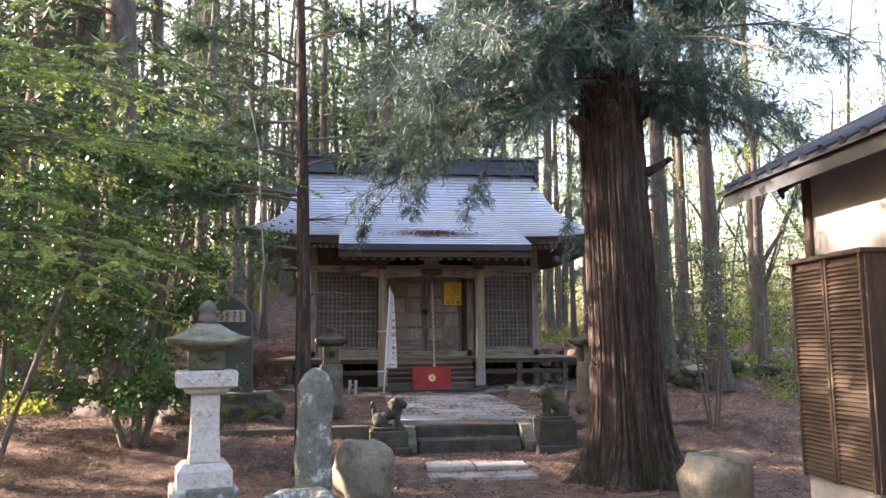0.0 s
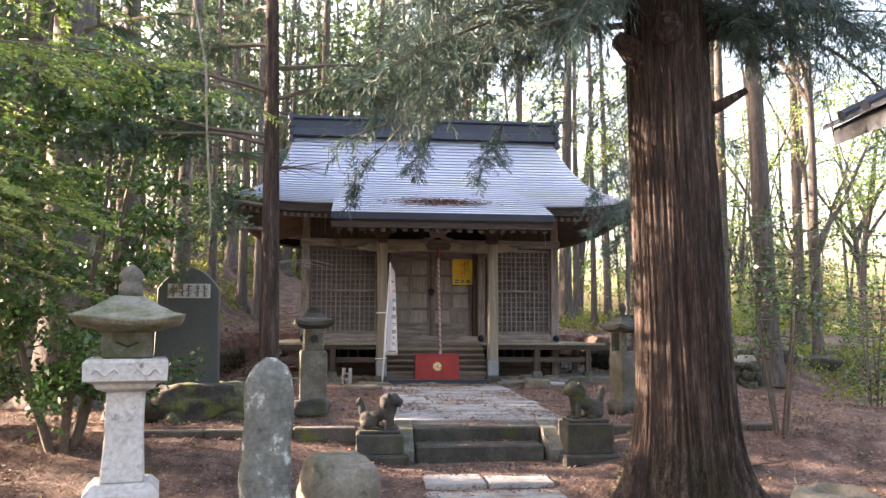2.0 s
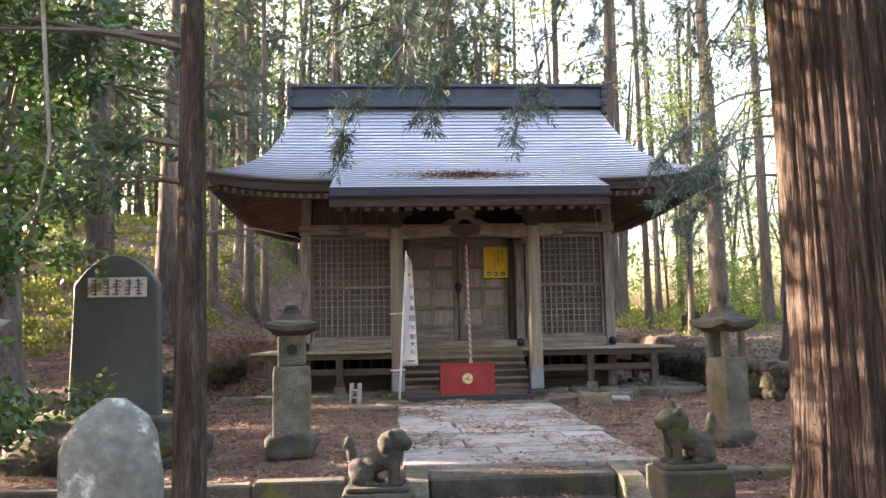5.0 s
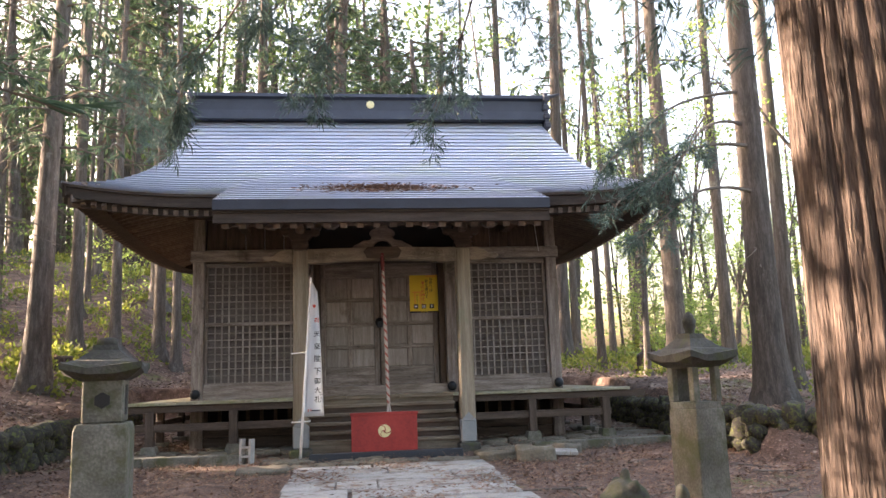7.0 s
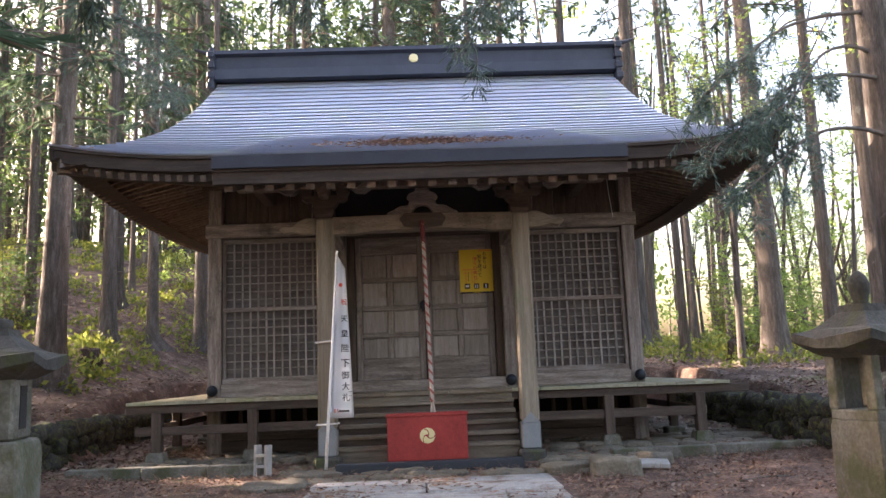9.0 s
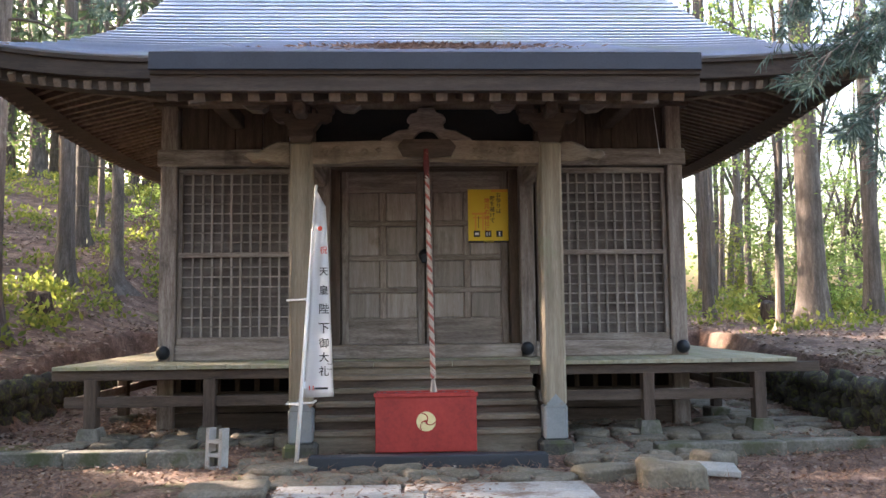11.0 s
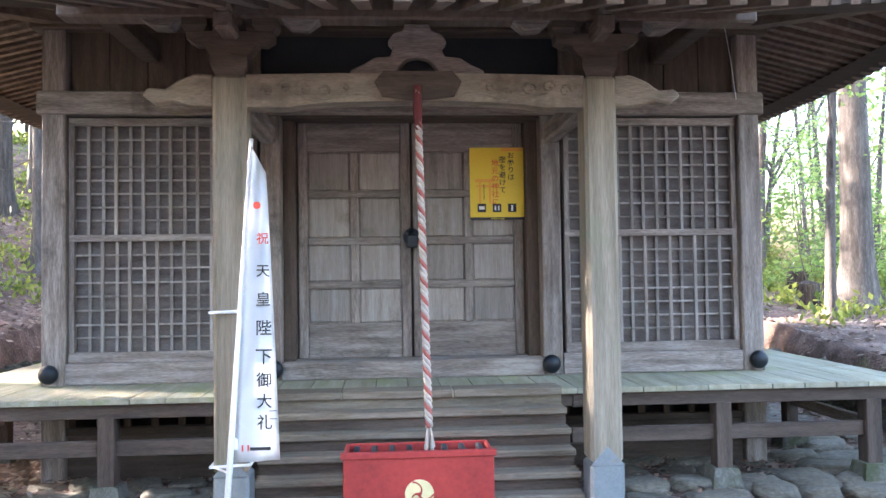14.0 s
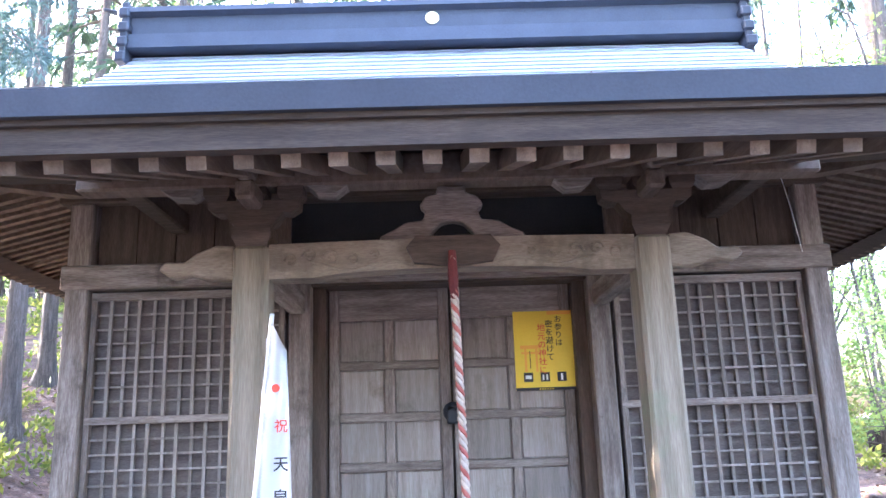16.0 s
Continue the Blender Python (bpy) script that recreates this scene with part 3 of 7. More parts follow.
# steps up to the veranda
for i, (y, z) in enumerate(((21.05, 1.24), (20.90, 1.115), (20.76, 0.985), (20.62, 0.855), (20.48, 0.725), (20.36, 0.595))):
    for x0, x1 in ((CX - 1.19, CX + 1.16),) if i else ((CX - 1.19, CX - 0.6), (CX - 0.6, CX + 0.28), (CX + 0.28, CX + 1.16)):
        S("stair_tread", bx(x0 + 0.003, x1 - 0.003, y - 0.02, y + 0.24, z - 0.05, z - (0 if i else -0.012), 0.008), M_stair)
    if i:
        # riser in dark wood paints the shaded gap below its tread
        S("stair_riser", bx(CX - 1.18, CX + 1.15, y + 0.02, y + 0.06, z - 0.13, z - 0.05, 0.002), M_dark_x)
S("stair_riser", bx(CX - 1.18, CX + 1.15, 21.06, 21.1, 1.11, 1.19, 0.002), M_stair)
S("stair_riser", bx(CX - 1.18, CX + 1.15, 20.36, 20.42, 0.36, 0.545, 0.002), M_stair)

# porch pillars, brackets and beams
PY = 20.31                     # middle of the pillars
PX = (CX - 1.29, CX + 1.28)
for px in PX:
    pil = S("porch_pillar", bx(px - 0.115, px + 0.115, PY - 0.115, PY + 0.115, 0.84, 3.55, 0.025), M_pillar, label="square weathered porch pillar")
    S("zinc_shoe", bx(px - 0.12, px + 0.12, PY - 0.12, PY + 0.12, 0.50, 0.84, 0.02), M_zinc, pil, "zinc shoe round the pillar foot")
    bm = bmesh.new()
    prism(bm, [(px - 0.121, 0.83), (px + 0.121, 0.83), (px, 0.96)], PY - 0.122, PY - 0.11)
    S("zinc_tongue", bm, M_zinc, pil)
    S("pillar_base", bx(px - 0.17, px + 0.17, PY - 0.17, PY + 0.17, 0.28, 0.50, 0.03), M_stone_dark, pil, "mossy square stone base")
    # bearing block and arms
    bm = bmesh.new()
    lathe(bm, [(0.095, 3.55), (0.125, 3.61), (0.125, 3.68)], square=True, at=(px, PY))
    S("bearing_block", bm, M_dark_x)
    bm = bmesh.new()
    prism(bm, [(px - 0.30, 3.86), (px - 0.295, 3.81), (px - 0.24, 3.775), (px - 0.19, 3.78), (px - 0.15, 3.72), (px - 0.10, 3.675), (px + 0.10, 3.675), (px + 0.15, 3.72), (px + 0.19, 3.78), (px + 0.24, 3.775), (px + 0.295, 3.81), (px + 0.30, 3.86)], PY - 0.07, PY + 0.07)
    S("bracket_arm", bm, M_dark_x)
    for k in (-0.24, 0, 0.24):
        bm = bmesh.new()
        lathe(bm, [(0.055, 3.855), (0.085, 3.90), (0.085, 3.95)], square=True, at=(px + k, PY))
        S("small_block", bm, M_dark_x)
    bm = bmesh.new()
    box(bm, px - 0.06, px + 0.06, PY - 0.32, PY + 0.25, 3.80, 3.93, 0.02)
    box(bm, px - 0.055, px + 0.055, PY - 0.36, PY - 0.2, 3.92, 4.08, 0.03)
    S("nose_block", bm, M_raft)
    # carved nosing that pokes out of the pillar's outer side
    s = 1 if px > CX else -1
    bm = bmesh.new()
    o = [(0.115, 3.34), (0.115, 3.56), (0.24, 3.57), (0.36, 3.52), (0.44, 3.46), (0.56, 3.47), (0.60, 3.42), (0.52, 3.36), (0.40, 3.385), (0.30, 3.35)]
    prism(bm, [(px + s * u, v) for u, v in o], PY - 0.06, PY + 0.06)
    bmesh.ops.bevel(bm, geom=bm.edges[:], offset=0.012, segments=1, affect="EDGES")
    S("carved_nosing", bm, M_carve, label="carved cloud-shaped beam end")
    # tie back to the wall
    S("tie_beam", bx(px - 0.07, px + 0.07, PY + 0.11, WY - 0.04, 3.36, 3.54, 0.02), M_wood_y)

# rainbow beam with carved swirls
bm = bmesh.new()
top = [(PX[0] + 0.11 + i * (PX[1] - PX[0] - 0.22) / 16, 3.555 + 0.015 * math.sin(math.pi * i / 16)) for i in range(17)]
bot = [(x, 3.33 + 0.045 * math.sin(math.pi * min(1, max(0, (i - 2) / 12.0))) ** 0.5) for i, (x, z) in enumerate(top)]
prism(bm, top + bot[::-1], PY - 0.09, PY + 0.09)
beam = S("rainbow_beam", bm, M_carve, label="pale carved beam between the pillars")
for s in (-1, 1):
    for k, (dx, dz, r) in enumerate(((0.78, 0.0, 0.055), (0.92, 0.02, 0.05), (0.64, -0.01, 0.04), (1.04, -0.01, 0.045), (0.50, 0.015, 0.03))):
        pts = []
        for q in range(15):
            a = q / 14 * 1.6 * math.pi * 1.3
            rr = r * (1 - q / 18)
            pts.append((CX + s * (dx + rr * math.cos(a)), PY - 0.092, 3.455 + dz + rr * math.sin(a)))
        bm = bmesh.new()
        tube(bm, pts, 0.011, 6)
        S("swirl", bm, M_carve, beam)
    bm = bmesh.new()
    tube(bm, [(CX + s * (0.28 + 0.09 * i), PY - 0.092, 3.40 + 0.03 * math.sin(i * 1.1)) for i in range(8)], 0.010, 6)
    S("swirl", bm, M_carve, beam)
# frog-leg strut in the middle and its base plate
bm = bmesh.new()
o = [(0.0, 3.93), (0.09, 3.93), (0.10, 3.88), (0.17, 3.86), (0.21, 3.80), (0.17, 3.76), (0.19, 3.70), (0.30, 3.69), (0.38, 3.64), (0.47, 3.60), (0.47, 3.565),
     (0.16, 3.565), (0.12, 3.63), (0.07, 3.68), (0.0, 3.695)]
prism(bm, [(CX + u, v) for u, v in o] + [(CX - u, v) for u, v in o[-2:0:-1]], PY - 0.05, PY + 0.05)
bmesh.ops.bevel(bm, geom=bm.edges[:], offset=0.01, segments=1, affect="EDGES")
S("frog_leg_strut", bm, M_wood_x, label="carved frog-leg strut")
bm = bmesh.new()
prism(bm, [(CX - 0.30, 3.50), (CX - 0.24, 3.57), (CX + 0.24, 3.57), (CX + 0.30, 3.50), (CX + 0.25, 3.40), (CX + 0.08, 3.38), (CX - 0.08, 3.38), (CX - 0.25, 3.40)], PY - 0.14, PY - 0.09)
S("rope_board", bm, M_dark_x, label="dark shaped board that holds the bell rope")
bm = bmesh.new()
box(bm, CX - 2.45, CX + 2.45, PY - 0.09, PY + 0.09, 3.95, 4.16, 0.015)
S("porch_purlin", bm, M_raft)
for s in (-1, 1):
    bm = bmesh.new()
    prism(bm, [(CX + s * u, v) for u, v in ((1.62, 3.95), (1.70, 3.89), (1.82, 3.90), (1.9, 3.95))], PY - 0.08, PY + 0.08)
    S("bracket_curl", bm, M_wood_x)
    bm = bmesh.new()
    prism(bm, [(CX + s * u, v) for u, v in ((0.94, 3.95), (0.88, 3.90), (0.76, 3.89), (0.68, 3.95))], PY - 0.08, PY + 0.08)
    S("bracket_curl", bm, M_wood_x)
    # lobster beam, curving from pillar head to wall
    px = PX[0] if s < 0 else PX[1]
    S("purlin_side", bx(CX + s * 2.32 - 0.08, CX + s * 2.32 + 0.08, PY + 0.09, WY, 4.1, 4.28, 0.015), M_dark_x)

# roof surfaces
RY, RZ = 24.25, 7.02           # foot of the ridge
EY, EZ = 20.24, 4.45           # middle of the front eave
NC = 26


def roof_half(u):
    """Half width of the main roof at u (0 ridge, 1 eave)."""
    flare = max(0.0, (u - 0.45) / 0.55)
    return 3.72 + 0.22 * min(u / 0.45, 1) ** 1.5 + 0.98 * flare ** 1.5


def roof_pt(u, v, front=True, lift=0.0):
    """Place on the main roof; v runs -1 to 1 across it."""
    w = roof_half(u)
    y = RY + (EY - RY) * u * (1 if front else -1)
    z = EZ + (RZ - EZ) * (0.60 * (1 - u) + 0.40 * (1 - u) ** 2)
    up = 0.20 * max(0.0, (abs(v) * w - 2.6) / 2.3) ** 2.2 * u ** 2
    return Vector((CX + v * w, y, z + up + lift))


def porch_pt(q, x, lift=0.0):
    """Place on the porch roof: q 0 where it leaves the main roof, 1 at its eave."""
    a = roof_pt(0.66, 0)
    y = a.y + (18.93 - a.y) * q
    z = a.z + (4.035 - a.z) * (q ** 0.96)
    d = max(0.0, (abs(x - CX) - 1.9) / 0.6)
    z -= 0.05 * min(d, 1) ** 2 * (1 - q)
    return Vector((x, y, z + lift + 0.015))


roof = S("roof", bx(CX - 3.0, CX + 3.0, RY - 0.5, RY + 0.5, 5.2, 6.6), M_dark_x, label="curved roof of blue-grey sheet metal courses")


def course(u0, u1, front, lip=0.026):
    bm = bmesh.new()
    n = 36
    top = [bm.verts.new(roof_pt(u0, -1 + 2 * i / n, front)) for i in range(n + 1)]
    low = [bm.verts.new(roof_pt(u1, -1 + 2 * i / n, front, lip)) for i in range(n + 1)]
    back = Vector((0, 0.03 if front else -0.03, 0))
    und = [bm.verts.new(roof_pt(u1, -1 + 2 * i / n, front, 0.0) + back) for i in range(n + 1)]
    for a, b in ((top, low), (low, und)):
        for i in range(n):
            f = bm.faces.new((a[i], b[i], b[i + 1], a[i + 1]) if front else (a[i], a[i + 1], b[i + 1], b[i]))
            # face below the lip takes the dark colour that paints its shadow gap
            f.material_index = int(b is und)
    return bm


for i in range(NC):
    S("roof_course", course(i / NC, (i + 1) / NC, True), M_roof, roof).data.materials.append(M_lip_shade_edge)
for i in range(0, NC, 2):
    S("roof_course", course(i / NC, (i + 2) / NC, False), M_roof, roof).data.materials.append(M_lip_shade_edge)
# side skirts below the gables
UG = 0.46
for s in (-1, 1):
    k = 12
    for i in range(k):
        u0, u1 = UG + (1 - UG) * i / k, UG + (1 - UG) * (i + 1) / k
        bm = bmesh.new()
        n = 18
        rows = []
        for u, lift in ((u0, 0.0), (u1, 0.03), (u1, -0.005)):
            f, b = roof_pt(u, s, True, lift), roof_pt(u, s, False, lift)
            row = []
            for j in range(n + 1):
                t = j / n
                p = f.lerp(b, t)
                sag = 0.20 * u ** 2 * (1 - abs(2 * t - 1) ** 2.2) * ((roof_half(u) - 2.6) / 2.3) ** 2.2
                row.append(bm.verts.new((p.x, p.y, p.z - sag)))
            rows.append(row)
        for a, b in zip(rows, rows[1:]):
            for j in range(n):
                f = bm.faces.new((a[j], a[j + 1], b[j + 1], b[j]) if s < 0 else (a[j], b[j], b[j + 1], a[j + 1]))
                # painted shadow gap below the skirt's lip
                f.material_index = int(b is rows[2])
        S("roof_course", bm, M_roof, roof).data.materials.append(M_lip_shade_edge)
    # gable wall and bargeboards
    bm = bmesh.new()
    us = [UG * i / 8 for i in range(9)]
    pts = [roof_pt(u, 0, True) for u in us[::-1]] + [roof_pt(u, 0, False) for u in us[1:]]
    xg = CX + s * 3.5
    prism(bm, [(p.y, p.z - 0.05) for p in pts], 0, 0.06)
    bmesh.ops.transform(bm, matrix=Matrix(((0, 1, 0, xg - 0.03), (1, 0, 0, 0), (0, 0, 1, 0), (0, 0, 0, 1))), verts=bm.verts[:])
    S("gable_wall", bm, M_dark_v, roof)
    for fr in (True, False):
        bm = bmesh.new()
        rows = []
        for i in range(13):
            u = UG * i / 12
            p = roof_pt(u, s, fr)
            rows.append([bm.verts.new((p.x - s * a, p.y, p.z + b)) for a, b in ((0.0, 0.0), (0.0, -0.24), (0.07, -0.24), (0.07, 0.0))])
        for a, b in zip(rows, rows[1:]):
            for j in range(4):
                bm.faces.new((a[j], a[(j + 1) % 4], b[(j + 1) % 4], b[j]))
        S("bargeboard", bm, M_dark_x, roof)


def eave_band(bm, pts, inward, drops):
    """A fascia along an eave: each point hangs down and is set in by the steps given as (inset, drop)."""
    rows = [[bm.verts.new(p + d * a + Vector((0, 0, -b))) for a, b in drops] for p, d in zip(pts, inward)]
    for p, q in zip(rows, rows[1:]):
        for j in range(len(drops) - 1):
            bm.faces.new((p[j], q[j], q[j + 1], p[j + 1]))


FASC = ((0.02, -0.005), (0.02, 0.035), (0.05, 0.04), (0.06, 0.20), (0.14, 0.20), (0.15, 0.31), (0.5, 0.27))
# fascia boards with their shade put into the wood colour
n = 40
for fr in (True, False):
    pts = [roof_pt(1, -1 + 2 * i / n, fr) for i in range(n + 1)]
    bm = bmesh.new()
    eave_band(bm, pts, [Vector((0, 1 if fr else -1, 0))] * (n + 1), FASC)
    S("eave_fascia", bm, M_eave, roof, "dark layered eave board, shade in its colour")
for s in (-1, 1):
    f, b = roof_pt(1, s, True), roof_pt(1, s, False)
    pts = []
    for j in range(n + 1):
        t = j / n
        p = f.lerp(b, t)
        sag = 0.20 * (1 - abs(2 * t - 1) ** 2.2)
        pts.append(Vector((p.x, p.y, p.z - sag)))
    bm = bmesh.new()
    eave_band(bm, pts, [Vector((-s, 0, 0))] * (n + 1), FASC)
    S("eave_fascia", bm, M_eave, roof)
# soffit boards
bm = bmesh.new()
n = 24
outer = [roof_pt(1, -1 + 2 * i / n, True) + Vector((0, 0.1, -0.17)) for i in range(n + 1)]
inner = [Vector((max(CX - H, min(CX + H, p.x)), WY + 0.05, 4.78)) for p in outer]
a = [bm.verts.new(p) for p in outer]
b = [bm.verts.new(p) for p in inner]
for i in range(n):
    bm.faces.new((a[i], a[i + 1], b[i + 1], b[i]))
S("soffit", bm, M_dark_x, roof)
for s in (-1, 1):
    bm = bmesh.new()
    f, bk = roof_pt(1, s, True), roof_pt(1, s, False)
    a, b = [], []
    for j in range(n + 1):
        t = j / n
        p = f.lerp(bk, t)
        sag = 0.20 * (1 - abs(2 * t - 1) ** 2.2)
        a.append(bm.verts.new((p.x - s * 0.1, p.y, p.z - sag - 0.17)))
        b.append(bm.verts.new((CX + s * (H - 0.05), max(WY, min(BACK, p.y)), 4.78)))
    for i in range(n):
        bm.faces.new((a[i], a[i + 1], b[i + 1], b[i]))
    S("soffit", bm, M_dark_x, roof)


def rafter(p, q, w=0.035, h=0.045):
    p, q = Vector(p), Vector(q)
    d = (q - p).normalized()
    side = d.cross(Vector((0, 0, 1))).normalized() * w
    up = side.cross(d).normalized() * h
    bm = bmesh.new()
    vs = [bm.verts.new(c + side * a + up * b) for c in (p, q) for a, b in ((-1, -1), (1, -1), (1, 1), (-1, 1))]
    for f in ((0, 1, 2, 3), (7, 6, 5, 4), (0, 4, 5, 1), (1, 5, 6, 2), (2, 6, 7, 3), (3, 7, 4, 0)):
        bm.faces.new([vs[i] for i in f])
    bmesh.ops.recalc_face_normals(bm, faces=bm.faces[:])
    return bm


x = CX - 4.62
while x < CX + 4.7:
    if abs(x - CX) > 2.35:
        v = (x - CX) / roof_half(1)
        e = roof_pt(1, v, True)
        S("rafter", rafter((x, e.y + 0.12, e.z - 0.28), (x, WY - max(0, (abs(x - CX) - H)) * 1.05, 4.60 + 0.06 * max(0, abs(x - CX) - H))), M_raft, roof)
    x += 0.155
for s in (-1, 1):
    y = EY + 0.25
    while y < BACK + 1.4:
        t = (y - EY) / (2 * (RY - EY))
        sag = 0.20 * (1 - abs(2 * t - 1) ** 2.2)
        zt = roof_pt(1, s, True).z - sag - 0.28
        cut = max(0.0, WY - y, y - BACK) * 1.05
        S("rafter", rafter((CX + s * 4.78, y, zt), (CX + s * (H + cut), y, 4.60 + 0.05 * cut)), M_raft, roof)
        y += 0.155
    e = roof_pt(1, s, True)
    S("hip_rafter", rafter((e.x - s * 0.1, e.y + 0.1, e.z - 0.27), (CX + s * (H - 0.1), WY, 4.52), 0.07, 0.09), M_raft, roof)

# porch roof
PW = 2.42
np_ = 13
for i in range(np_):
    q0, q1 = i / np_, (i + 1) / np_
    bm = bmesh.new()
    n = 24
    def wid(q):
        return 1.95 + (PW - 1.95) * min(1, q / 0.45)
    t_, l_, u_ = [], [], []
    for j in range(n + 1):
        k = -1 + 2 * j / n
        t_.append(bm.verts.new(porch_pt(q0, CX + k * wid(q0))))
        l_.append(bm.verts.new(porch_pt(q1, CX + k * wid(q1), 0.020)))
        u_.append(bm.verts.new(porch_pt(q1, CX + k * wid(q1), 0.0) + Vector((0, 0.03, 0))))
    for a, b in ((t_, l_), (l_, u_)):
        for j in range(n):
            # lower lip face is coloured as a shadow gap
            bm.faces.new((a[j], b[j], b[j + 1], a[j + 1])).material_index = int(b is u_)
    S("porch_course", bm, M_roof, roof).data.materials.append(M_lip_shade_edge)
# porch fascia boards, darkened in colour for the shade they stand in
bm = bmesh.new()
pts = [porch_pt(1, CX + PW * (-1 + 2 * i / 24)) for i in range(25)]
eave_band(bm, pts, [Vector((0, 1, 0))] * 25, ((0.03, 0.12), (0.035, 0.17), (0.09, 0.175)))
S("porch_fascia", bm, M_eave, roof, "dark brown upper porch eave board, shade in its colour")
bm = bmesh.new()
eave_band(bm, pts, [Vector((0, 1, 0))] * 25, ((0.06, 0.16), (0.065, 0.31), (0.15, 0.31), (0.15, 0.20)))
S("porch_fascia", bm, M_eave, roof, "brown lower porch eave board, shade in its colour")
bm = bmesh.new()
eave_band(bm, pts, [Vector((0, 1, 0))] * 25, ((0.0, -0.014), (0.0, 0.135), (0.05, 0.14)))
S("eave_metal", bm, M_lip_shade_edge, roof, "dark blue-grey metal eave edge")
bm = bmesh.new()
a = [bm.verts.new(p + Vector((0, 0.08, -0.18))) for p in pts]
b = [bm.verts.new((p.x, WY, 4.72)) for p in pts]
for i in range(24):
    bm.faces.new((a[i], a[i + 1], b[i + 1], b[i]))
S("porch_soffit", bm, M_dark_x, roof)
for s in (-1, 1):
    bm = bmesh.new()
    rows = []
    for i in range(11):
        p = porch_pt(0.40 + 0.55 * i / 10, CX + s * (PW - 0.03))
        rows.append([bm.verts.new((p.x, p.y, p.z - 0.0)), bm.verts.new((p.x - s * 0.02, p.y, p.z - 0.30)), bm.verts.new((p.x - s * 0.09, p.y, p.z - 0.30)), bm.verts.new((p.x - s * 0.09, p.y, p.z))])
    for a, b in zip(rows, rows[1:]):
        for j in range(4):
            bm.faces.new((a[j], a[(j + 1) % 4], b[(j + 1) % 4], b[j]))
    bm.faces.new(rows[-1])
    bm.faces.new(rows[0][::-1])
    bmesh.ops.recalc_face_normals(bm, faces=bm.faces[:])
    S("porch_bargeboard", bm, M_raft, roof)
k = 20
for i in range(k):
    x = CX - 2.26 + i * 4.52 / (k - 1)
    S("porch_rafter", rafter((x, 19.08, 3.725), (x, WY, 4.58), 0.05, 0.055), M_raft, roof)

# ridge
bm = bmesh.new()
prism(bm, [(RY - 0.34, RZ - 0.06), (RY - 0.30, RZ + 0.14), (RY - 0.24, RZ + 0.16), (RY - 0.22, RZ + 0.40), (RY - 0.30, RZ + 0.44), (RY - 0.27, RZ + 0.52), (RY, RZ + 0.58),
           (RY + 0.27, RZ + 0.52), (RY + 0.30, RZ + 0.44), (RY + 0.22, RZ + 0.40), (RY + 0.24, RZ + 0.16), (RY + 0.30, RZ + 0.14), (RY + 0.34, RZ - 0.06)], -3.78, 3.78)
bmesh.ops.transform(bm, matrix=Matrix(((0, 1, 0, CX), (1, 0, 0, 0), (0, 0, 1, 0), (0, 0, 0, 1))), verts=bm.verts[:])
ridge = S("ridge", bm, M_ridge, roof, "dark box ridge")
for s in (-1, 1):
    for j in range(4):
        z = RZ - 0.26 + j * 0.21
        w = 0.42 - 0.03 * j
        xo = CX + s * (3.78 + 0.02 * (j == 3))
        bm = bmesh.new()
        box(bm, xo - 0.07, xo + 0.07, RY - w, RY + w, z, z + 0.13, 0.02)
        box(bm, xo - 0.045, xo + 0.045, RY - w + 0.06, RY + w - 0.06, z + 0.12, z + 0.22, 0.01)
        S("ridge_end_tier", bm, M_ridge, ridge)
    bm = bmesh.new()
    tube(bm, [(CX + s * 3.75, RY, RZ + 0.57), (CX + s * 4.0, RY, RZ + 0.60), (CX + s * 4.18, RY, RZ + 0.66)], [0.05, 0.04, 0.02], 6)
    S("ridge_horn", bm, M_ridge, ridge)
bm = bmesh.new()
lathe(bm, [(0.085, 0), (0.085, 0.03), (0.06, 0.04)], seg=20)
bmesh.ops.rotate(bm, matrix=Matrix.Rotation(radians(90), 3, "X"), verts=bm.verts[:])
bmesh.ops.translate(bm, vec=(CX - 0.05, RY - 0.215, RZ + 0.29), verts=bm.verts[:])
S("ridge_crest", bm, M_gold, ridge, "small round gold crest")
bm = bmesh.new()
tube(bm, [(5.0, 21.6, 4.5), (4.98, 21.4, 4.0), (5.02, 21.4, 3.66)], 0.004, 4)
S("loose_wire", bm, M_whitepl)

# ---- things at the shrine front ----
# offering box
ob_root = thing("offering_box", (CX - 0.03, 20.15, 0.42), "red painted wooden offering box with a gold crest", "offering box")
bx0, bx1, by0, by1, bz0, bz1 = CX - 0.53, CX + 0.46, 19.98, 20.34, 0.44, 1.0
for nm, args in (("front_panel", (bx0, bx1, by0, by0 + 0.03, bz0, bz1)), ("back_panel", (bx0, bx1, by1 - 0.03, by1, bz0, bz1)),
                 ("side_panel", (bx0, bx0 + 0.03, by0 + 0.03, by1 - 0.03, bz0, bz1)), ("side_panel", (bx1 - 0.03, bx1, by0 + 0.03, by1 - 0.03, bz0, bz1)),
                 ("bottom", (bx0 + 0.03, bx1 - 0.03, by0 + 0.03, by1 - 0.03, bz0, bz0 + 0.03))):
    part(nm, bx(*args, 0.006), M_red, ob_root)
part("rim", bx(bx0 - 0.015, bx1 + 0.015, by0 - 0.012, by0 + 0.035, bz1 - 0.03, bz1 + 0.012, 0.005), M_red, ob_root)
for i in range(8):
    x = bx0 + 0.08 + i * 0.12
    part("slat", bx(x - 0.02, x + 0.02, by0 + 0.035, by1 - 0.03, bz1 - 0.05, bz1 - 0.01, 0.008), M_black, ob_root)
bm = bmesh.new()
lathe(bm, [(0.095, 0), (0.095, 0.006)], seg=28)
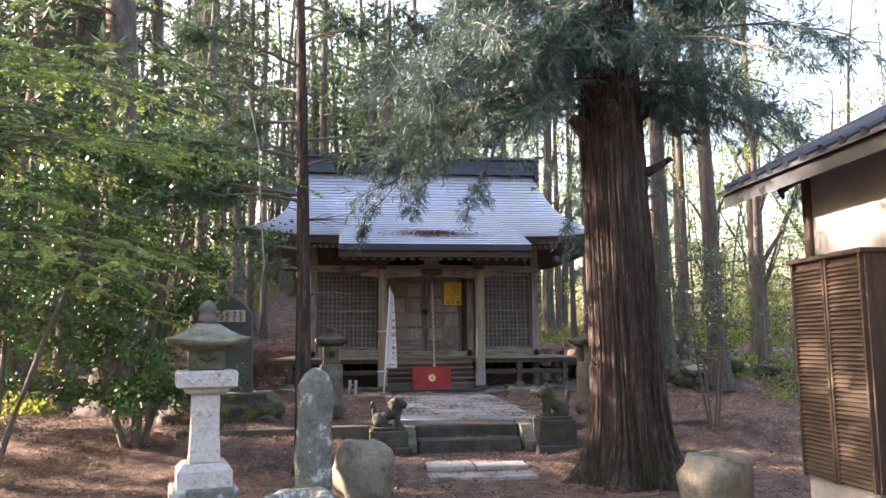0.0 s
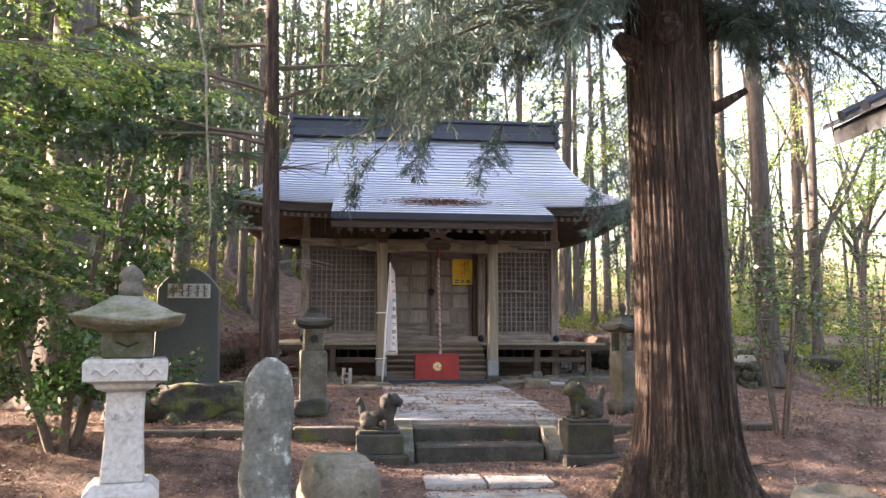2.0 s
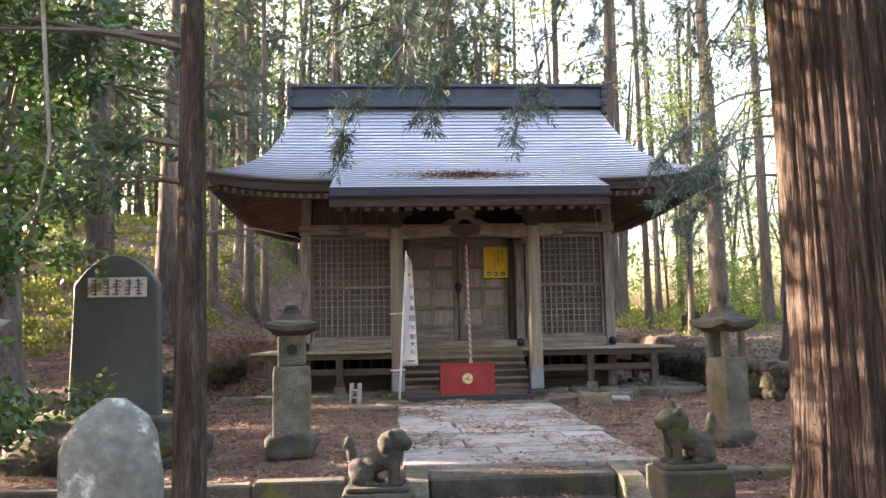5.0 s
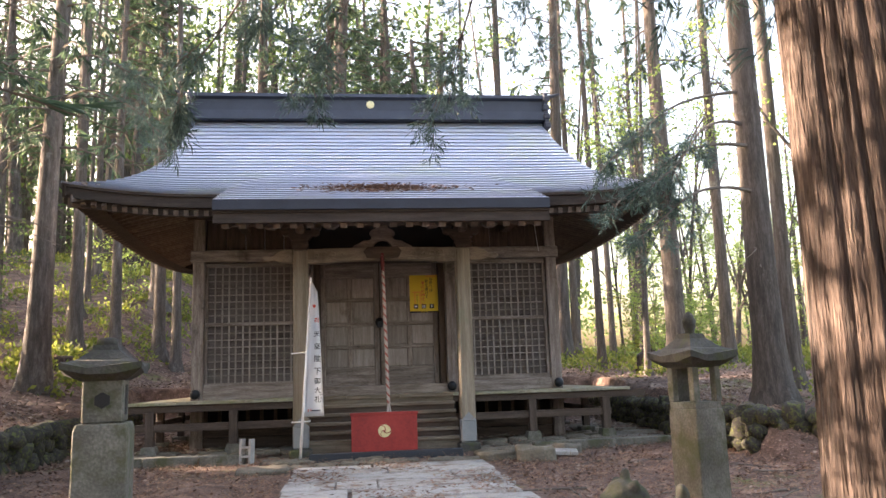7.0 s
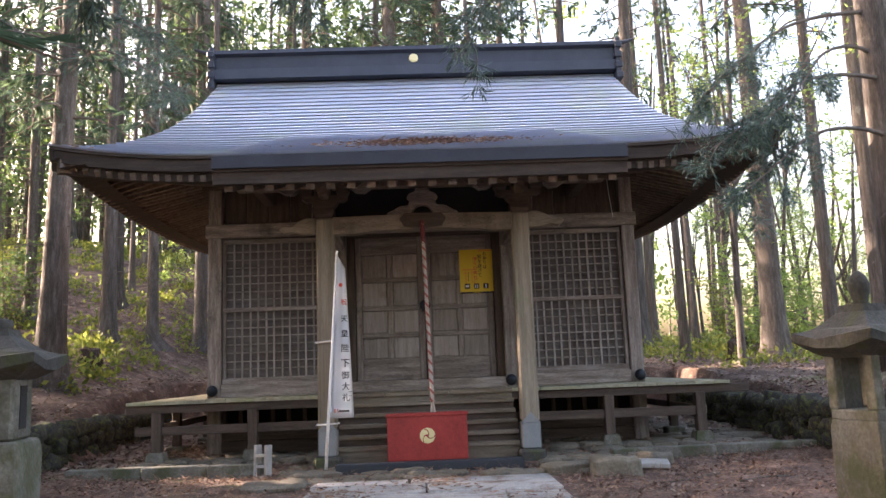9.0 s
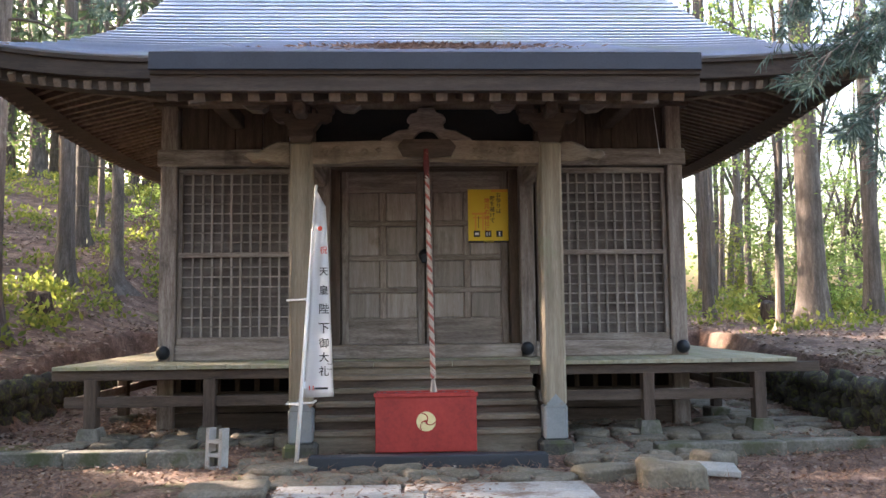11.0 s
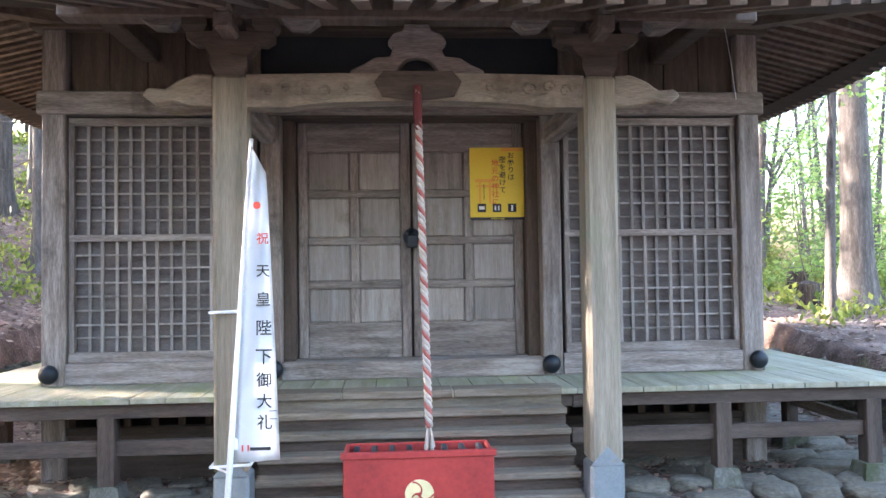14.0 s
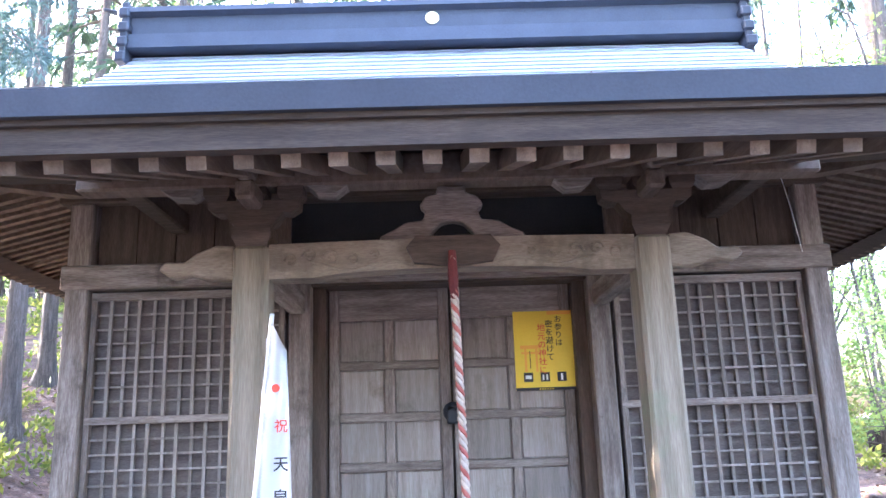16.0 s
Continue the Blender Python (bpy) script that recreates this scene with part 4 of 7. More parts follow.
bmesh.ops.rotate(bm, matrix=Matrix.Rotation(radians(90), 3, "X"), verts=bm.verts[:])
bmesh.ops.translate(bm, vec=(CX - 0.035, by0, 0.735), verts=bm.verts[:])
crest = part("crest", bm, M_gold, ob_root, "round gold three-comma crest")
for k in range(3):
    a0 = radians(30 + 120 * k)
    bm = bmesh.new()
    pts = [(CX - 0.035 + 0.0155 * j * math.cos(a0 + 0.26 * j), by0 - 0.007, 0.735 + 0.0155 * j * math.sin(a0 + 0.26 * j)) for j in range(7)]
    tube(bm, pts, [0.012, 0.009, 0.006, 0.005, 0.005, 0.005, 0.006], 6)
    part("crest_line", bm, M_red, crest)
tagged(part("threshold_beam", bx(CX - 1.14, CX + 1.11, 19.70, 19.86, 0.30, 0.455, 0.01), M_black), "black lacquered beam lying before the steps", "beam")

# bell rope: three strands twisted
rope = thing("bell_rope", (CX, 20.12, 1.02), "twisted red and white bell rope with a frayed end", "rope")
for k in range(3):
    pts = []
    for i in range(320):
        t = i / 319
        a = t * 118 + 2 * math.pi * k / 3
        z = 3.42 - t * 2.28
        r = 0.0125 + 0.003 * t
        pts.append((CX - 0.01 + 0.05 * t + r * math.cos(a), 20.13 + r * math.sin(a), z))
    bm = bmesh.new()
    tube(bm, pts, 0.0145, 6)
    part("strand", bm, M_rope_r if k == 0 else M_rope_w, rope, "red strand" if k == 0 else "off-white strand", True)
bm = bmesh.new()
for i in range(26):
    a = random.uniform(0, 6.28)
    r = random.uniform(0.01, 0.05)
    tube(bm, [(CX + 0.04, 20.13, 1.17), (CX + 0.04 + r * 0.6 * math.cos(a), 20.13 + r * 0.6 * math.sin(a), 1.08), (CX + 0.04 + r * math.cos(a), 20.13 + r * math.sin(a), random.uniform(0.98, 1.02))], 0.007, 4)
part("tassel", bm, M_rope_w, rope, "frayed rope end")
bm = bmesh.new()
tube(bm, [(CX - 0.01, 20.13, 3.46), (CX - 0.01, 20.13, 3.30), (CX - 0.005, 20.13, 3.15)], [0.024, 0.034, 0.024], 8)
part("cloth_wrap", bm, M_wrap, rope, "dark red cloth wound round the rope")

# poster
poster = thing("poster", (3.01, DY - 0.02, 2.69), "yellow poster with black and red vertical lettering", "poster")
PXL, PXR, PZ0, PZ1 = 2.755, 3.272, 2.675, 3.365
PYY = DY - 0.008
part("sheet", bx(PXL, PXR, PYY, PYY + 0.006, PZ0, PZ1, 0), M_yellow, poster)


def text_part(body, x, y, z, size, material, parent, name="lettering", ry=0.0):
    cu = bpy.data.curves.new(name, "FONT")
    cu.body = body
    cu.size = size
    cu.offset = size * 0.009
    cu.align_x, cu.align_y = "CENTER", "CENTER"
    tmp = bpy.data.objects.new("tmp_text", cu)
    scene.collection.objects.link(tmp)
    dg = bpy.context.evaluated_depsgraph_get()
    m2 = bpy.data.meshes.new_from_object(tmp.evaluated_get(dg))
    bpy.data.objects.remove(tmp)
    bpy.data.curves.remove(cu)
    m2.transform(Matrix.Translation((x, y, z)) @ Matrix.Rotation(ry, 4, "Y") @ Matrix.Rotation(radians(90), 4, "X"))
    return link(name, m2, material, parent)


def column(chars, x, ztop, size, material, parent, y, lean=0.0):
    for i, c in enumerate(chars):
        z = ztop - size * (i + 0.5) * 1.04
        text_part(c, x + lean * (ztop - z), y, z, size, material, parent, "character")


Y1 = PYY - 0.004
column("お参りは", PXR - 0.125, PZ1 - 0.045, 0.066, M_ink, poster, Y1)
column("密を避けて", PXR - 0.205, PZ1 - 0.085, 0.069, M_ink, poster, Y1)
column("地元の神社に", PXR - 0.275, PZ1 - 0.115, 0.071, M_redink, poster, Y1)
for x0, x1, z0, z1 in ((0.05, 0.235, 0.40, 0.43), (0.06, 0.225, 0.355, 0.372), (0.085, 0.105, 0.20, 0.41), (0.18, 0.20, 0.20, 0.41)):
    part("torii_print", bx(PXL + x0, PXL + x1, Y1 + 0.001, Y1 + 0.003, PZ0 + z0 - 0.04, PZ0 + z1 - 0.04, 0), M_orange, poster)
part("small_print", bx(PXL + 0.13, PXL + 0.136, Y1, Y1 + 0.002, PZ0 + 0.19, PZ0 + 0.34, 0), M_ink, poster)
part("tint_corner", bx(PXL + 0.30, PXR, Y1 + 0.0035, Y1 + 0.004, PZ1 - 0.035, PZ1, 0), M_orange, poster)
for k in range(3):
    x = PXL + 0.11 + k * 0.145
    ic = part("icon", bx(x - 0.04, x + 0.04, Y1, Y1 + 0.002, PZ0 + 0.075, PZ0 + 0.155, 0), M_ink, poster)
    bm = bmesh.new()
    if k == 0:
        box(bm, x - 0.026, x + 0.026, Y1 - 0.003, Y1 - 0.001, PZ0 + 0.10, PZ0 + 0.13)
    elif k == 1:
        for d in (-0.016, 0.016):
            box(bm, x + d - 0.007, x + d + 0.007, Y1 - 0.003, Y1 - 0.001, PZ0 + 0.09, PZ0 + 0.135)
    else:
        box(bm, x - 0.009, x + 0.009, Y1 - 0.003, Y1 - 0.001, PZ0 + 0.085, PZ0 + 0.14)
    part("icon_mark", bm, M_whitepl, ic)
part("bottom_strip", bx(PXL, PXR, Y1, Y1 + 0.002, PZ0, PZ0 + 0.026, 0), M_ink, poster)
for k in range(6):
    part("strip_mark", bx(PXL + 0.20 + k * 0.022, PXL + 0.212 + k * 0.022, Y1 - 0.002, Y1 - 0.001, PZ0 + 0.007, PZ0 + 0.019, 0), M_yellow, poster)

# banner on its pole
ban = thing("banner", (0.93, 19.92, 0.38), "narrow white cloth banner with black lettering on a pole", "banner")
bm = bmesh.new()
tube(bm, [(0.925, 19.88, 0.38), (1.0, 19.95, 1.6), (1.085, 20.05, 3.08)], [0.021, 0.019, 0.014], 8)
part("pole", bm, M_whitepl, ban, smooth=True)
bm = bmesh.new()
tube(bm, [(1.08, 20.045, 3.03), (1.13, 20.02, 2.86)], 0.006, 5)
part("cross_stick", bm, M_whitepl, ban)
bm = bmesh.new()
nx_, nz_ = 8, 24
grid = []
for i in range(nz_ + 1):
    t = i / nz_
    row = []
    for j in range(nx_ + 1):
        s = j / nx_
        zt = 3.02 - 0.17 * s
        zb = 0.99 - 0.0 * s
        z = zt + (zb - zt) * t
        xl = 1.085 - 0.108 * (3.03 - z) / 2.0 + 0.012
        w = 0.10 + 0.185 * t ** 0.95
        fold = 0.02 * math.sin(s * 6.5 + t * 2.2) * (0.3 + 0.7 * s)
        row.append(bm.verts.new((xl + s * w, 19.97 - 0.05 * t + fold + 0.02 * s, z)))
    grid.append(row)
for i in range(nz_):
    for j in range(nx_):
        bm.faces.new((grid[i][j], grid[i + 1][j], grid[i + 1][j + 1], grid[i][j + 1]))
bmesh.ops.solidify(bm, geom=bm.faces[:], thickness=0.003)
part("cloth", bm, M_white, ban, smooth=True)
for i in range(7):
    z = 2.9 - i * 0.3
    xl = 1.085 - 0.108 * (3.03 - z) / 2.0
    part("loop", bx(xl - 0.022, xl + 0.03, 19.92 + 0.06 * (z - 1), 19.98 + 0.06 * (z - 1), z - 0.035, z + 0.035, 0.004), M_white, ban)


def ban_char(c, z, size, material, dx=0.0):
    t = (3.0 - z) / 2.0
    xl = 1.085 - 0.108 * (3.03 - z) / 2.0 + 0.012
    w = 0.10 + 0.185 * t ** 0.95
    size = min(size, w * 0.5)
    s = 0.68 + dx * 0.6
    fold = 0.02 * math.sin(s * 6.5 + t * 2.2) * (0.3 + 0.7 * s)
    text_part(c, xl + s * w, 19.97 - 0.05 * t + fold + 0.02 * s - 0.016, z, size, material, ban, "character")


bm = bmesh.new()
lathe(bm, [(0.024, 0), (0.024, 0.002)], seg=16)
bmesh.ops.rotate(bm, matrix=Matrix.Rotation(radians(90), 3, "X"), verts=bm.verts[:])
bmesh.ops.translate(bm, vec=(1.135, 19.945, 2.63), verts=bm.verts[:])
part("red_dot", bm, M_redink, ban)
ban_char("祝", 2.41, 0.10, M_redink)
for i, c in enumerate("天皇陛下"):
    ban_char(c, 2.20 - i * 0.184, 0.12, M_ink)
for i, c in enumerate("御大礼"):
    ban_char(c, 1.50 - i * 0.135, 0.10, M_ink)
for i in range(2):
    ban_char("一", 1.30 - 0.05 * i, 0.05, M_ink, 0.33)
for s in (0.14, 0.26):
    part("red_mark", bx(0.995 + s * 0.3, 1.0 + s * 0.3 + 0.006, 19.905, 19.907, 1.06, 1.10, 0), M_redink, ban)
part("small_writing", bx(1.09, 1.22, 19.90, 19.902, 1.065, 1.085, 0), M_ink, ban)
for z in (0.90, 1.93):
    bm = bmesh.new()
    c = [(PX[0] - 0.13, PY - 0.13, z), (PX[0] + 0.13, PY - 0.13, z + 0.01), (PX[0] + 0.13, PY + 0.13, z), (PX[0] - 0.13, PY + 0.13, z), (PX[0] - 0.13, PY - 0.13, z)]
    tube(bm, c, 0.011, 6)
    tube(bm, [(PX[0] - 0.1, PY - 0.135, z), (0.96 if z < 1 else 1.02, 19.95 if z < 1 else 20.0, z + 0.01)], 0.008, 5)
    part("tie_cord", bm, M_whitepl, ban, "white cord tied round the pillar")

# concrete block, white slab, kerb slabs
blk = thing("concrete_block", (0.14, 20.0, 0.30), "grey hollow concrete block standing on end", "block", local=True)
bm = bmesh.new()
for z0, z1 in ((0, 0.035), (0.13, 0.16), (0.26, 0.29)):
    box(bm, -0.05, 0.05, -0.065, 0.065, z0, z1)
box(bm, -0.05, 0.05, -0.10, -0.062, 0, 0.40)
box(bm, -0.05, 0.05, 0.062, 0.10, 0, 0.40)
part("body", bm, M_concrete, blk)
blk.matrix_basis = pose(0.14, 20.0, 0.30, 0, 2, 62)
tagged(part("white_slab", bx(-0.19, 0.19, -0.16, 0.16, 0, 0.055, 0.008, pose(4.68, 19.15, 0.37, 3, 2, -12)), M_concrete), "flat pale concrete slab lying on stones", "slab")
kb = []
for i, (x0, x1, y) in enumerate(((-1.35, -0.55, 20.15), (-0.54, 0.12, 20.1), (4.45, 5.75, 20.1), (5.76, 6.85, 20.18), (-2.3, -1.36, 20.2), (6.86, 7.3, 20.2))):
    ob = part("edging_slab", bx(x0, x1, y - 0.09, y + 0.09, 0.22, 0.475, 0.012), M_stone)
    tagged(ob, "long grey stone edging slab beside the shrine", "edging", "edging slabs")


def foundation(x0, x1, y0, y1, zb, count, seed, smin=0.16, smax=0.3):
    r = random.Random(seed)
    root = thing("cobble_footing", ((x0 + x1) / 2, (y0 + y1) / 2, zb), "rounded grey-green cobbles laid as footing round the hall", "footing", kind="")
    protos = []
    for k in range(6):
        b_ = rock(1, 1, 1, seed + k, 3, 0.22, 0.85)
        m_ = bpy.data.meshes.new("cobble")
        b_.to_mesh(m_)
        b_.free()
        m_.materials.append(M_cobble)
        m_.polygons.foreach_set("use_smooth", [True] * len(m_.polygons))
        protos.append(m_)
    cells = []
    y = y0
    while y < y1:
        x = x0 + r.uniform(0, 0.1)
        dy = r.uniform(smin, smax) * 1.15
        while x < x1:
            dx = r.uniform(smin, smax) * 1.7
            cells.append((x + dx / 2, y + dy / 2, dx, dy))
            x += dx
        y += dy
    for cx, cy, dx, dy in cells:
        o = new("cobble", r.choice(protos))
        o.parent = root
        h_ = r.uniform(0.055, 0.085)
        o.matrix_basis = Matrix.Translation((cx - (x0 + x1) / 2, cy - (y0 + y1) / 2, r.uniform(-0.06, -0.02))) @ pose(0, 0, 0, r.uniform(-6, 6), r.uniform(-6, 6), r.uniform(0, 360) if abs(dx - dy) < 0.05 else r.uniform(-12, 12)) @ Matrix.Diagonal((dx * r.uniform(0.42, 0.53), dy * r.uniform(0.42, 0.54), h_, 1))
    return root


foundation(0.45, 4.1, 18.98, 19.66, 0.30, 0, 3, 0.15, 0.25)
foundation(3.45, 4.75, 19.66, 20.6, 0.34, 0, 9, 0.16, 0.27)
foundation(0.3, 0.85, 19.6, 20.7, 0.31, 0, 14, 0.16, 0.26)
foundation(-1.9, 0.6, 20.75, 21.85, 0.36, 0, 21)
foundation(3.8, 6.6, 20.75, 21.85, 0.36, 0, 31, 0.2, 0.38)
foundation(6.0, 7.0, 21.9, 24.5, 0.36, 0, 41, 0.2, 0.38)
for i, (x, y, rx, ry, rz, a) in enumerate(((4.20, 18.85, 0.27, 0.17, 0.15, -4), (0.50, 18.85, 0.34, 0.22, 0.065, 8), (4.35, 19.65, 0.17, 0.14, 0.09, 20), (4.85, 19.62, 0.20, 0.14, 0.11, 30), (3.70, 19.15, 0.26, 0.15, 0.10, 10))):
    b_ = bx(-rx, rx, -ry, ry, 0, rz * 1.5, 0.03)
    bmesh.ops.subdivide_edges(b_, edges=b_.edges[:], cuts=4, use_grid_fill=True)
    for v in b_.verts:
        v.co += Vector((noise.noise(v.co * 3 + Vector((i, 0, 0))), noise.noise(v.co * 3 + Vector((0, i, 5))), 0.7 * noise.noise(v.co * 4 + Vector((0, 9, i))))) * 0.04
    bmesh.ops.transform(b_, matrix=pose(x, y, 0.30, 0, 0, a), verts=b_.verts[:])
    tagged(part("footing_stone", b_, M_cobble, smooth=True), "flat-topped pale stone block at the hall's foot", "stone", "footing stones")

# ---- paved way, steps and kerb ----
way = thing("stone_path", (CX, 16, 0.25), "pale worn flagstone path strewn with dead leaves", "path", kind="structure")
way.name = "pavement"
r5 = random.Random(5)
y = TERRACE_Y + 0.36
while y < 18.9:
    dy = min(r5.uniform(0.42, 0.7), 18.95 - y)
    x = 0.93 + r5.uniform(-0.04, 0.03)
    xe = 3.50 + r5.uniform(-0.04, 0.06)
    cuts = [x] + sorted(r5.uniform(x + 0.5, xe - 0.5) for _ in range(r5.choice((1, 2)))) + [xe]
    for a, b in zip(cuts, cuts[1:]):
        if b - a < 0.25:
            continue
        z = gz(CX, y + dy / 2)
        part("flagstone", bx(a + 0.008, b - 0.008, y + 0.006, y + dy - 0.006, z - 0.06, z + 0.045 + r5.uniform(-0.006, 0.006), 0.012), M_pave, way)
    y += dy
for x0, x1, y0, y1 in ((1.20, 2.78, 11.0, 11.5), (1.22, 1.95, 11.51, 12.1), (1.96, 2.75, 11.51, 12.0)):
    z = gz(1.8, (y0 + y1) / 2)
    part("flagstone", bx(x0 + 0.01, x1 - 0.01, y0 + 0.01, y1 - 0.01, z - 0.08, z + 0.035 + r5.uniform(-0.01, 0.01), 0.014), M_pave, way)
steps = thing("stone_steps", (2.05, 13.0, -0.17), "two dark worn stone steps up to the court", "steps", kind="structure")
steps.name = "stairs_stone"
part("step", bx(1.20, 2.92, 12.78, 13.24, -0.25, 0.03, 0.025), M_stone_dark, steps)
part("step", bx(1.18, 2.95, 13.18, 13.66, -0.05, 0.225, 0.025), M_stone_dark, steps)
for x0 in (0.97, 2.96):
    bm = bmesh.new()
    prism(bm, [(12.68, -0.22), (12.66, -0.02), (13.05, 0.22), (13.6, 0.27), (13.6, -0.22)], x0, x0 + 0.2)
    bmesh.ops.transform(bm, matrix=Matrix(((0, 1, 0, 0), (1, 0, 0, 0), (0, 0, 1, 0), (0, 0, 0, 1))), verts=bm.verts[:])
    bmesh.ops.recalc_face_normals(bm, faces=bm.faces[:])
    part("cheek_stone", bm, M_stone, steps)
krb = thing("kerb", (0, TERRACE_Y, -0.1), "low mossy stone kerb along the court's edge", "kerb", kind="structure")
for xa, xb in ((-2.75, 0.96), (3.17, 6.4)):
    x = xa
    while x < xb - 0.05:
        x1 = min(x + r5.uniform(0.7, 1.2), xb)
        dz = r5.uniform(-0.02, 0.015)
        part("kerb_stone", bx(x + 0.008, x1 - 0.008, TERRACE_Y - 0.10, TERRACE_Y + 0.12, -0.25, 0.225 + dz, 0.02), M_kerb, krb)
        x = x1

# ---- stone lanterns ----


def small_lantern(at, turn, hole, label, foot_z, girth=1.0):
    """Square post lantern: rough base stone, shaft, fire box, cap and finial."""
    root = thing("stone_lantern", at, label, "stone lantern", "post lanterns", local=True)
    b_ = rock(0.30, 0.28, 0.16, at[0] * 3 + 2, 3, 0.2)
    part("base_stone", b_, M_stone_dark, root, "rough dark mossy base stone", True)
    bm = bmesh.new()
    lathe(bm, [(0.205, 0.10), (0.205, 0.92), (0.19, 0.98)], square=True)
    bmesh.ops.bevel(bm, geom=bm.edges[:], offset=0.012, segments=1, affect="EDGES")
    part("shaft", bm, M_stone, root)
    if hole == "round":
        fb = part("fire_box", bx(-0.155, 0.155, -0.155, 0.155, 0.98, 1.33, 0.015), M_stone, root)
        bm = bmesh.new()
        lathe(bm, [(0.065, 0), (0.065, 0.012)], seg=6)
        bmesh.ops.rotate(bm, matrix=Matrix.Rotation(radians(90), 3, "X"), verts=bm.verts[:])
        bmesh.ops.translate(bm, vec=(0, -0.154, 1.16), verts=bm.verts[:])
        # near-black disc and slot paint the shade inside the fire box
        part("round_opening", bm, M_inner_shade, fb)
        part("slot_opening", bx(0.150, 0.160, -0.05, 0.05, 1.04, 1.28, 0), M_inner_shade, fb)
    else:
        part("fire_floor", bx(-0.19, 0.19, -0.19, 0.19, 0.97, 1.03, 0.01), M_stone, root)
        for sx in (-1, 1):
            for sy in (-1, 1):
                part("fire_post", bx(sx * 0.155 - 0.04, sx * 0.155 + 0.04, sy * 0.155 - 0.04, sy * 0.155 + 0.04, 1.03, 1.33, 0.008), M_stone, root)
        part("fire_wall", bx(-0.115, 0.06, 0.13, 0.17, 1.03, 1.33, 0), M_stone_dark, root)
    bm = bmesh.new()
    w = 0.30 if hole == "round" else 0.335
    lathe(bm, [(w * 0.55, 1.31), (w, 1.36), (w * 1.0, 1.41), (w * 0.62, 1.48), (w * 0.34, 1.56), (w * 0.30, 1.60)], square=True)
    bmesh.ops.subdivide_edges(bm, edges=bm.edges[:], cuts=2)
    for v in bm.verts:
        r = max(abs(v.co.x), abs(v.co.y))
        v.co.z += 0.05 * (min(abs(v.co.x), abs(v.co.y)) / w) ** 2 * (r / w) ** 2 + 0.006 * noise.noise(v.co * 9)
    part("cap", bm, M_stone_dark, root, "dark mossy roof-shaped cap")
    bm = bmesh.new()
    if hole == "round":
        lathe(bm, [(0.09, 1.58), (0.08, 1.65), (0.05, 1.66)], seg=10)
    else:
        lathe(bm, [(0.07, 1.58), (0.05, 1.62), (0.065, 1.66), (0.075, 1.71), (0.05, 1.76), (0.015, 1.79)], seg=12)
    part("finial", bm, M_stone_dark, root, smooth=True)
    root.matrix_basis = pose(*at, 0, 0, turn) @ Matrix.Diagonal((girth, girth, 1, 1))
    return root


small_lantern((-0.28, 14.68, 0.25), 8, "round", "mossy square stone lantern with a round window and broken finial", 0.25)
small_lantern((4.60, 14.45, 0.20), 20, "open", "mossy stone lantern with an open fire box and onion finial", 0.2, 0.79)

big = thing("large_stone_lantern", (-1.68, 9.9, -0.37), "large stone lantern with a mossy cap and white flaking shaft", "stone lantern", local=True)
part("foot", bx(-0.37, 0.37, -0.37, 0.37, -0.05, 0.26, 0.03), M_stone_lich, big, "lichen-covered square foot")
bm = bmesh.new()
lathe(bm, [(0.30, 0.26), (0.30, 0.44), (0.24, 0.51), (0.21, 0.52)], square=True)
part("plinth", bm, M_stone_white, big)
bm = bmesh.new()
lathe(bm, [(0.175, 0.52), (0.155, 0.90), (0.155, 1.28)], square=True)
bmesh.ops.bevel(bm, geom=bm.edges[:], offset=0.012, segments=1, affect="EDGES")
part("shaft", bm, M_stone_white, big, "white flaking shaft")
bm = bmesh.new()
lathe(bm, [(0.16, 1.28), (0.23, 1.31), (0.25, 1.35), (0.33, 1.38), (0.335, 1.53), (0.31, 1.56)], square=True)
plat = part("platform", bm, M_stone_white, big)
for s in (-1, 1):
    bm = bmesh.new()
    tube(bm, [(s * (0.06 + 0.03 * i), -0.337, 1.45 + 0.03 * math.sin(i * 1.4)) for i in range(8)], 0.012, 6)
    part("carved_scroll", bm, M_stone_white, plat)
fb = part("fire_box", bx(-0.205, 0.205, -0.205, 0.205, 1.56, 1.80, 0.015), M_stone, big)
# near-black plate and crescent paint shade into the fire box carving
part("side_opening", bx(0.20, 0.21, -0.09, 0.09, 1.60, 1.78, 0), M_inner_shade, fb)
bm = bmesh.new()
tube(bm, [(-0.09, -0.205, 1.70), (0, -0.208, 1.66), (0.09, -0.205, 1.70)], 0.010, 6)
part("carved_crescent", bm, M_inner_shade, fb)
bm = bmesh.new()
lathe(bm, [(0.22, 1.79), (0.42, 1.84), (0.455, 1.885), (0.33, 1.95), (0.22, 2.03), (0.13, 2.09), (0.10, 2.10)], square=True)
bmesh.ops.subdivide_edges(bm, edges=bm.edges[:], cuts=3, use_grid_fill=True)
for v in bm.verts:
    v.co.z += 0.14 * (abs(v.co.x * v.co.y) / 0.2) ** 1.5 * 0.35 + 0.012 * noise.noise(v.co * 7)
part("cap", bm, M_stone_moss, big, "mossy curved cap", True)
bm = bmesh.new()
lathe(bm, [(0.105, 2.09), (0.10, 2.20), (0.075, 2.21), (0.10, 2.24), (0.105, 2.29), (0.07, 2.34), (0.015, 2.38)], seg=14)
part("finial", bm, M_stone, big, smooth=True)
big.matrix_basis = pose(-1.68, 9.9, -0.37, 0, 0, 14) @ Matrix.Scale(1.06, 4)

# standing stone, basin, boulders
bm = bmesh.new()
rows = []
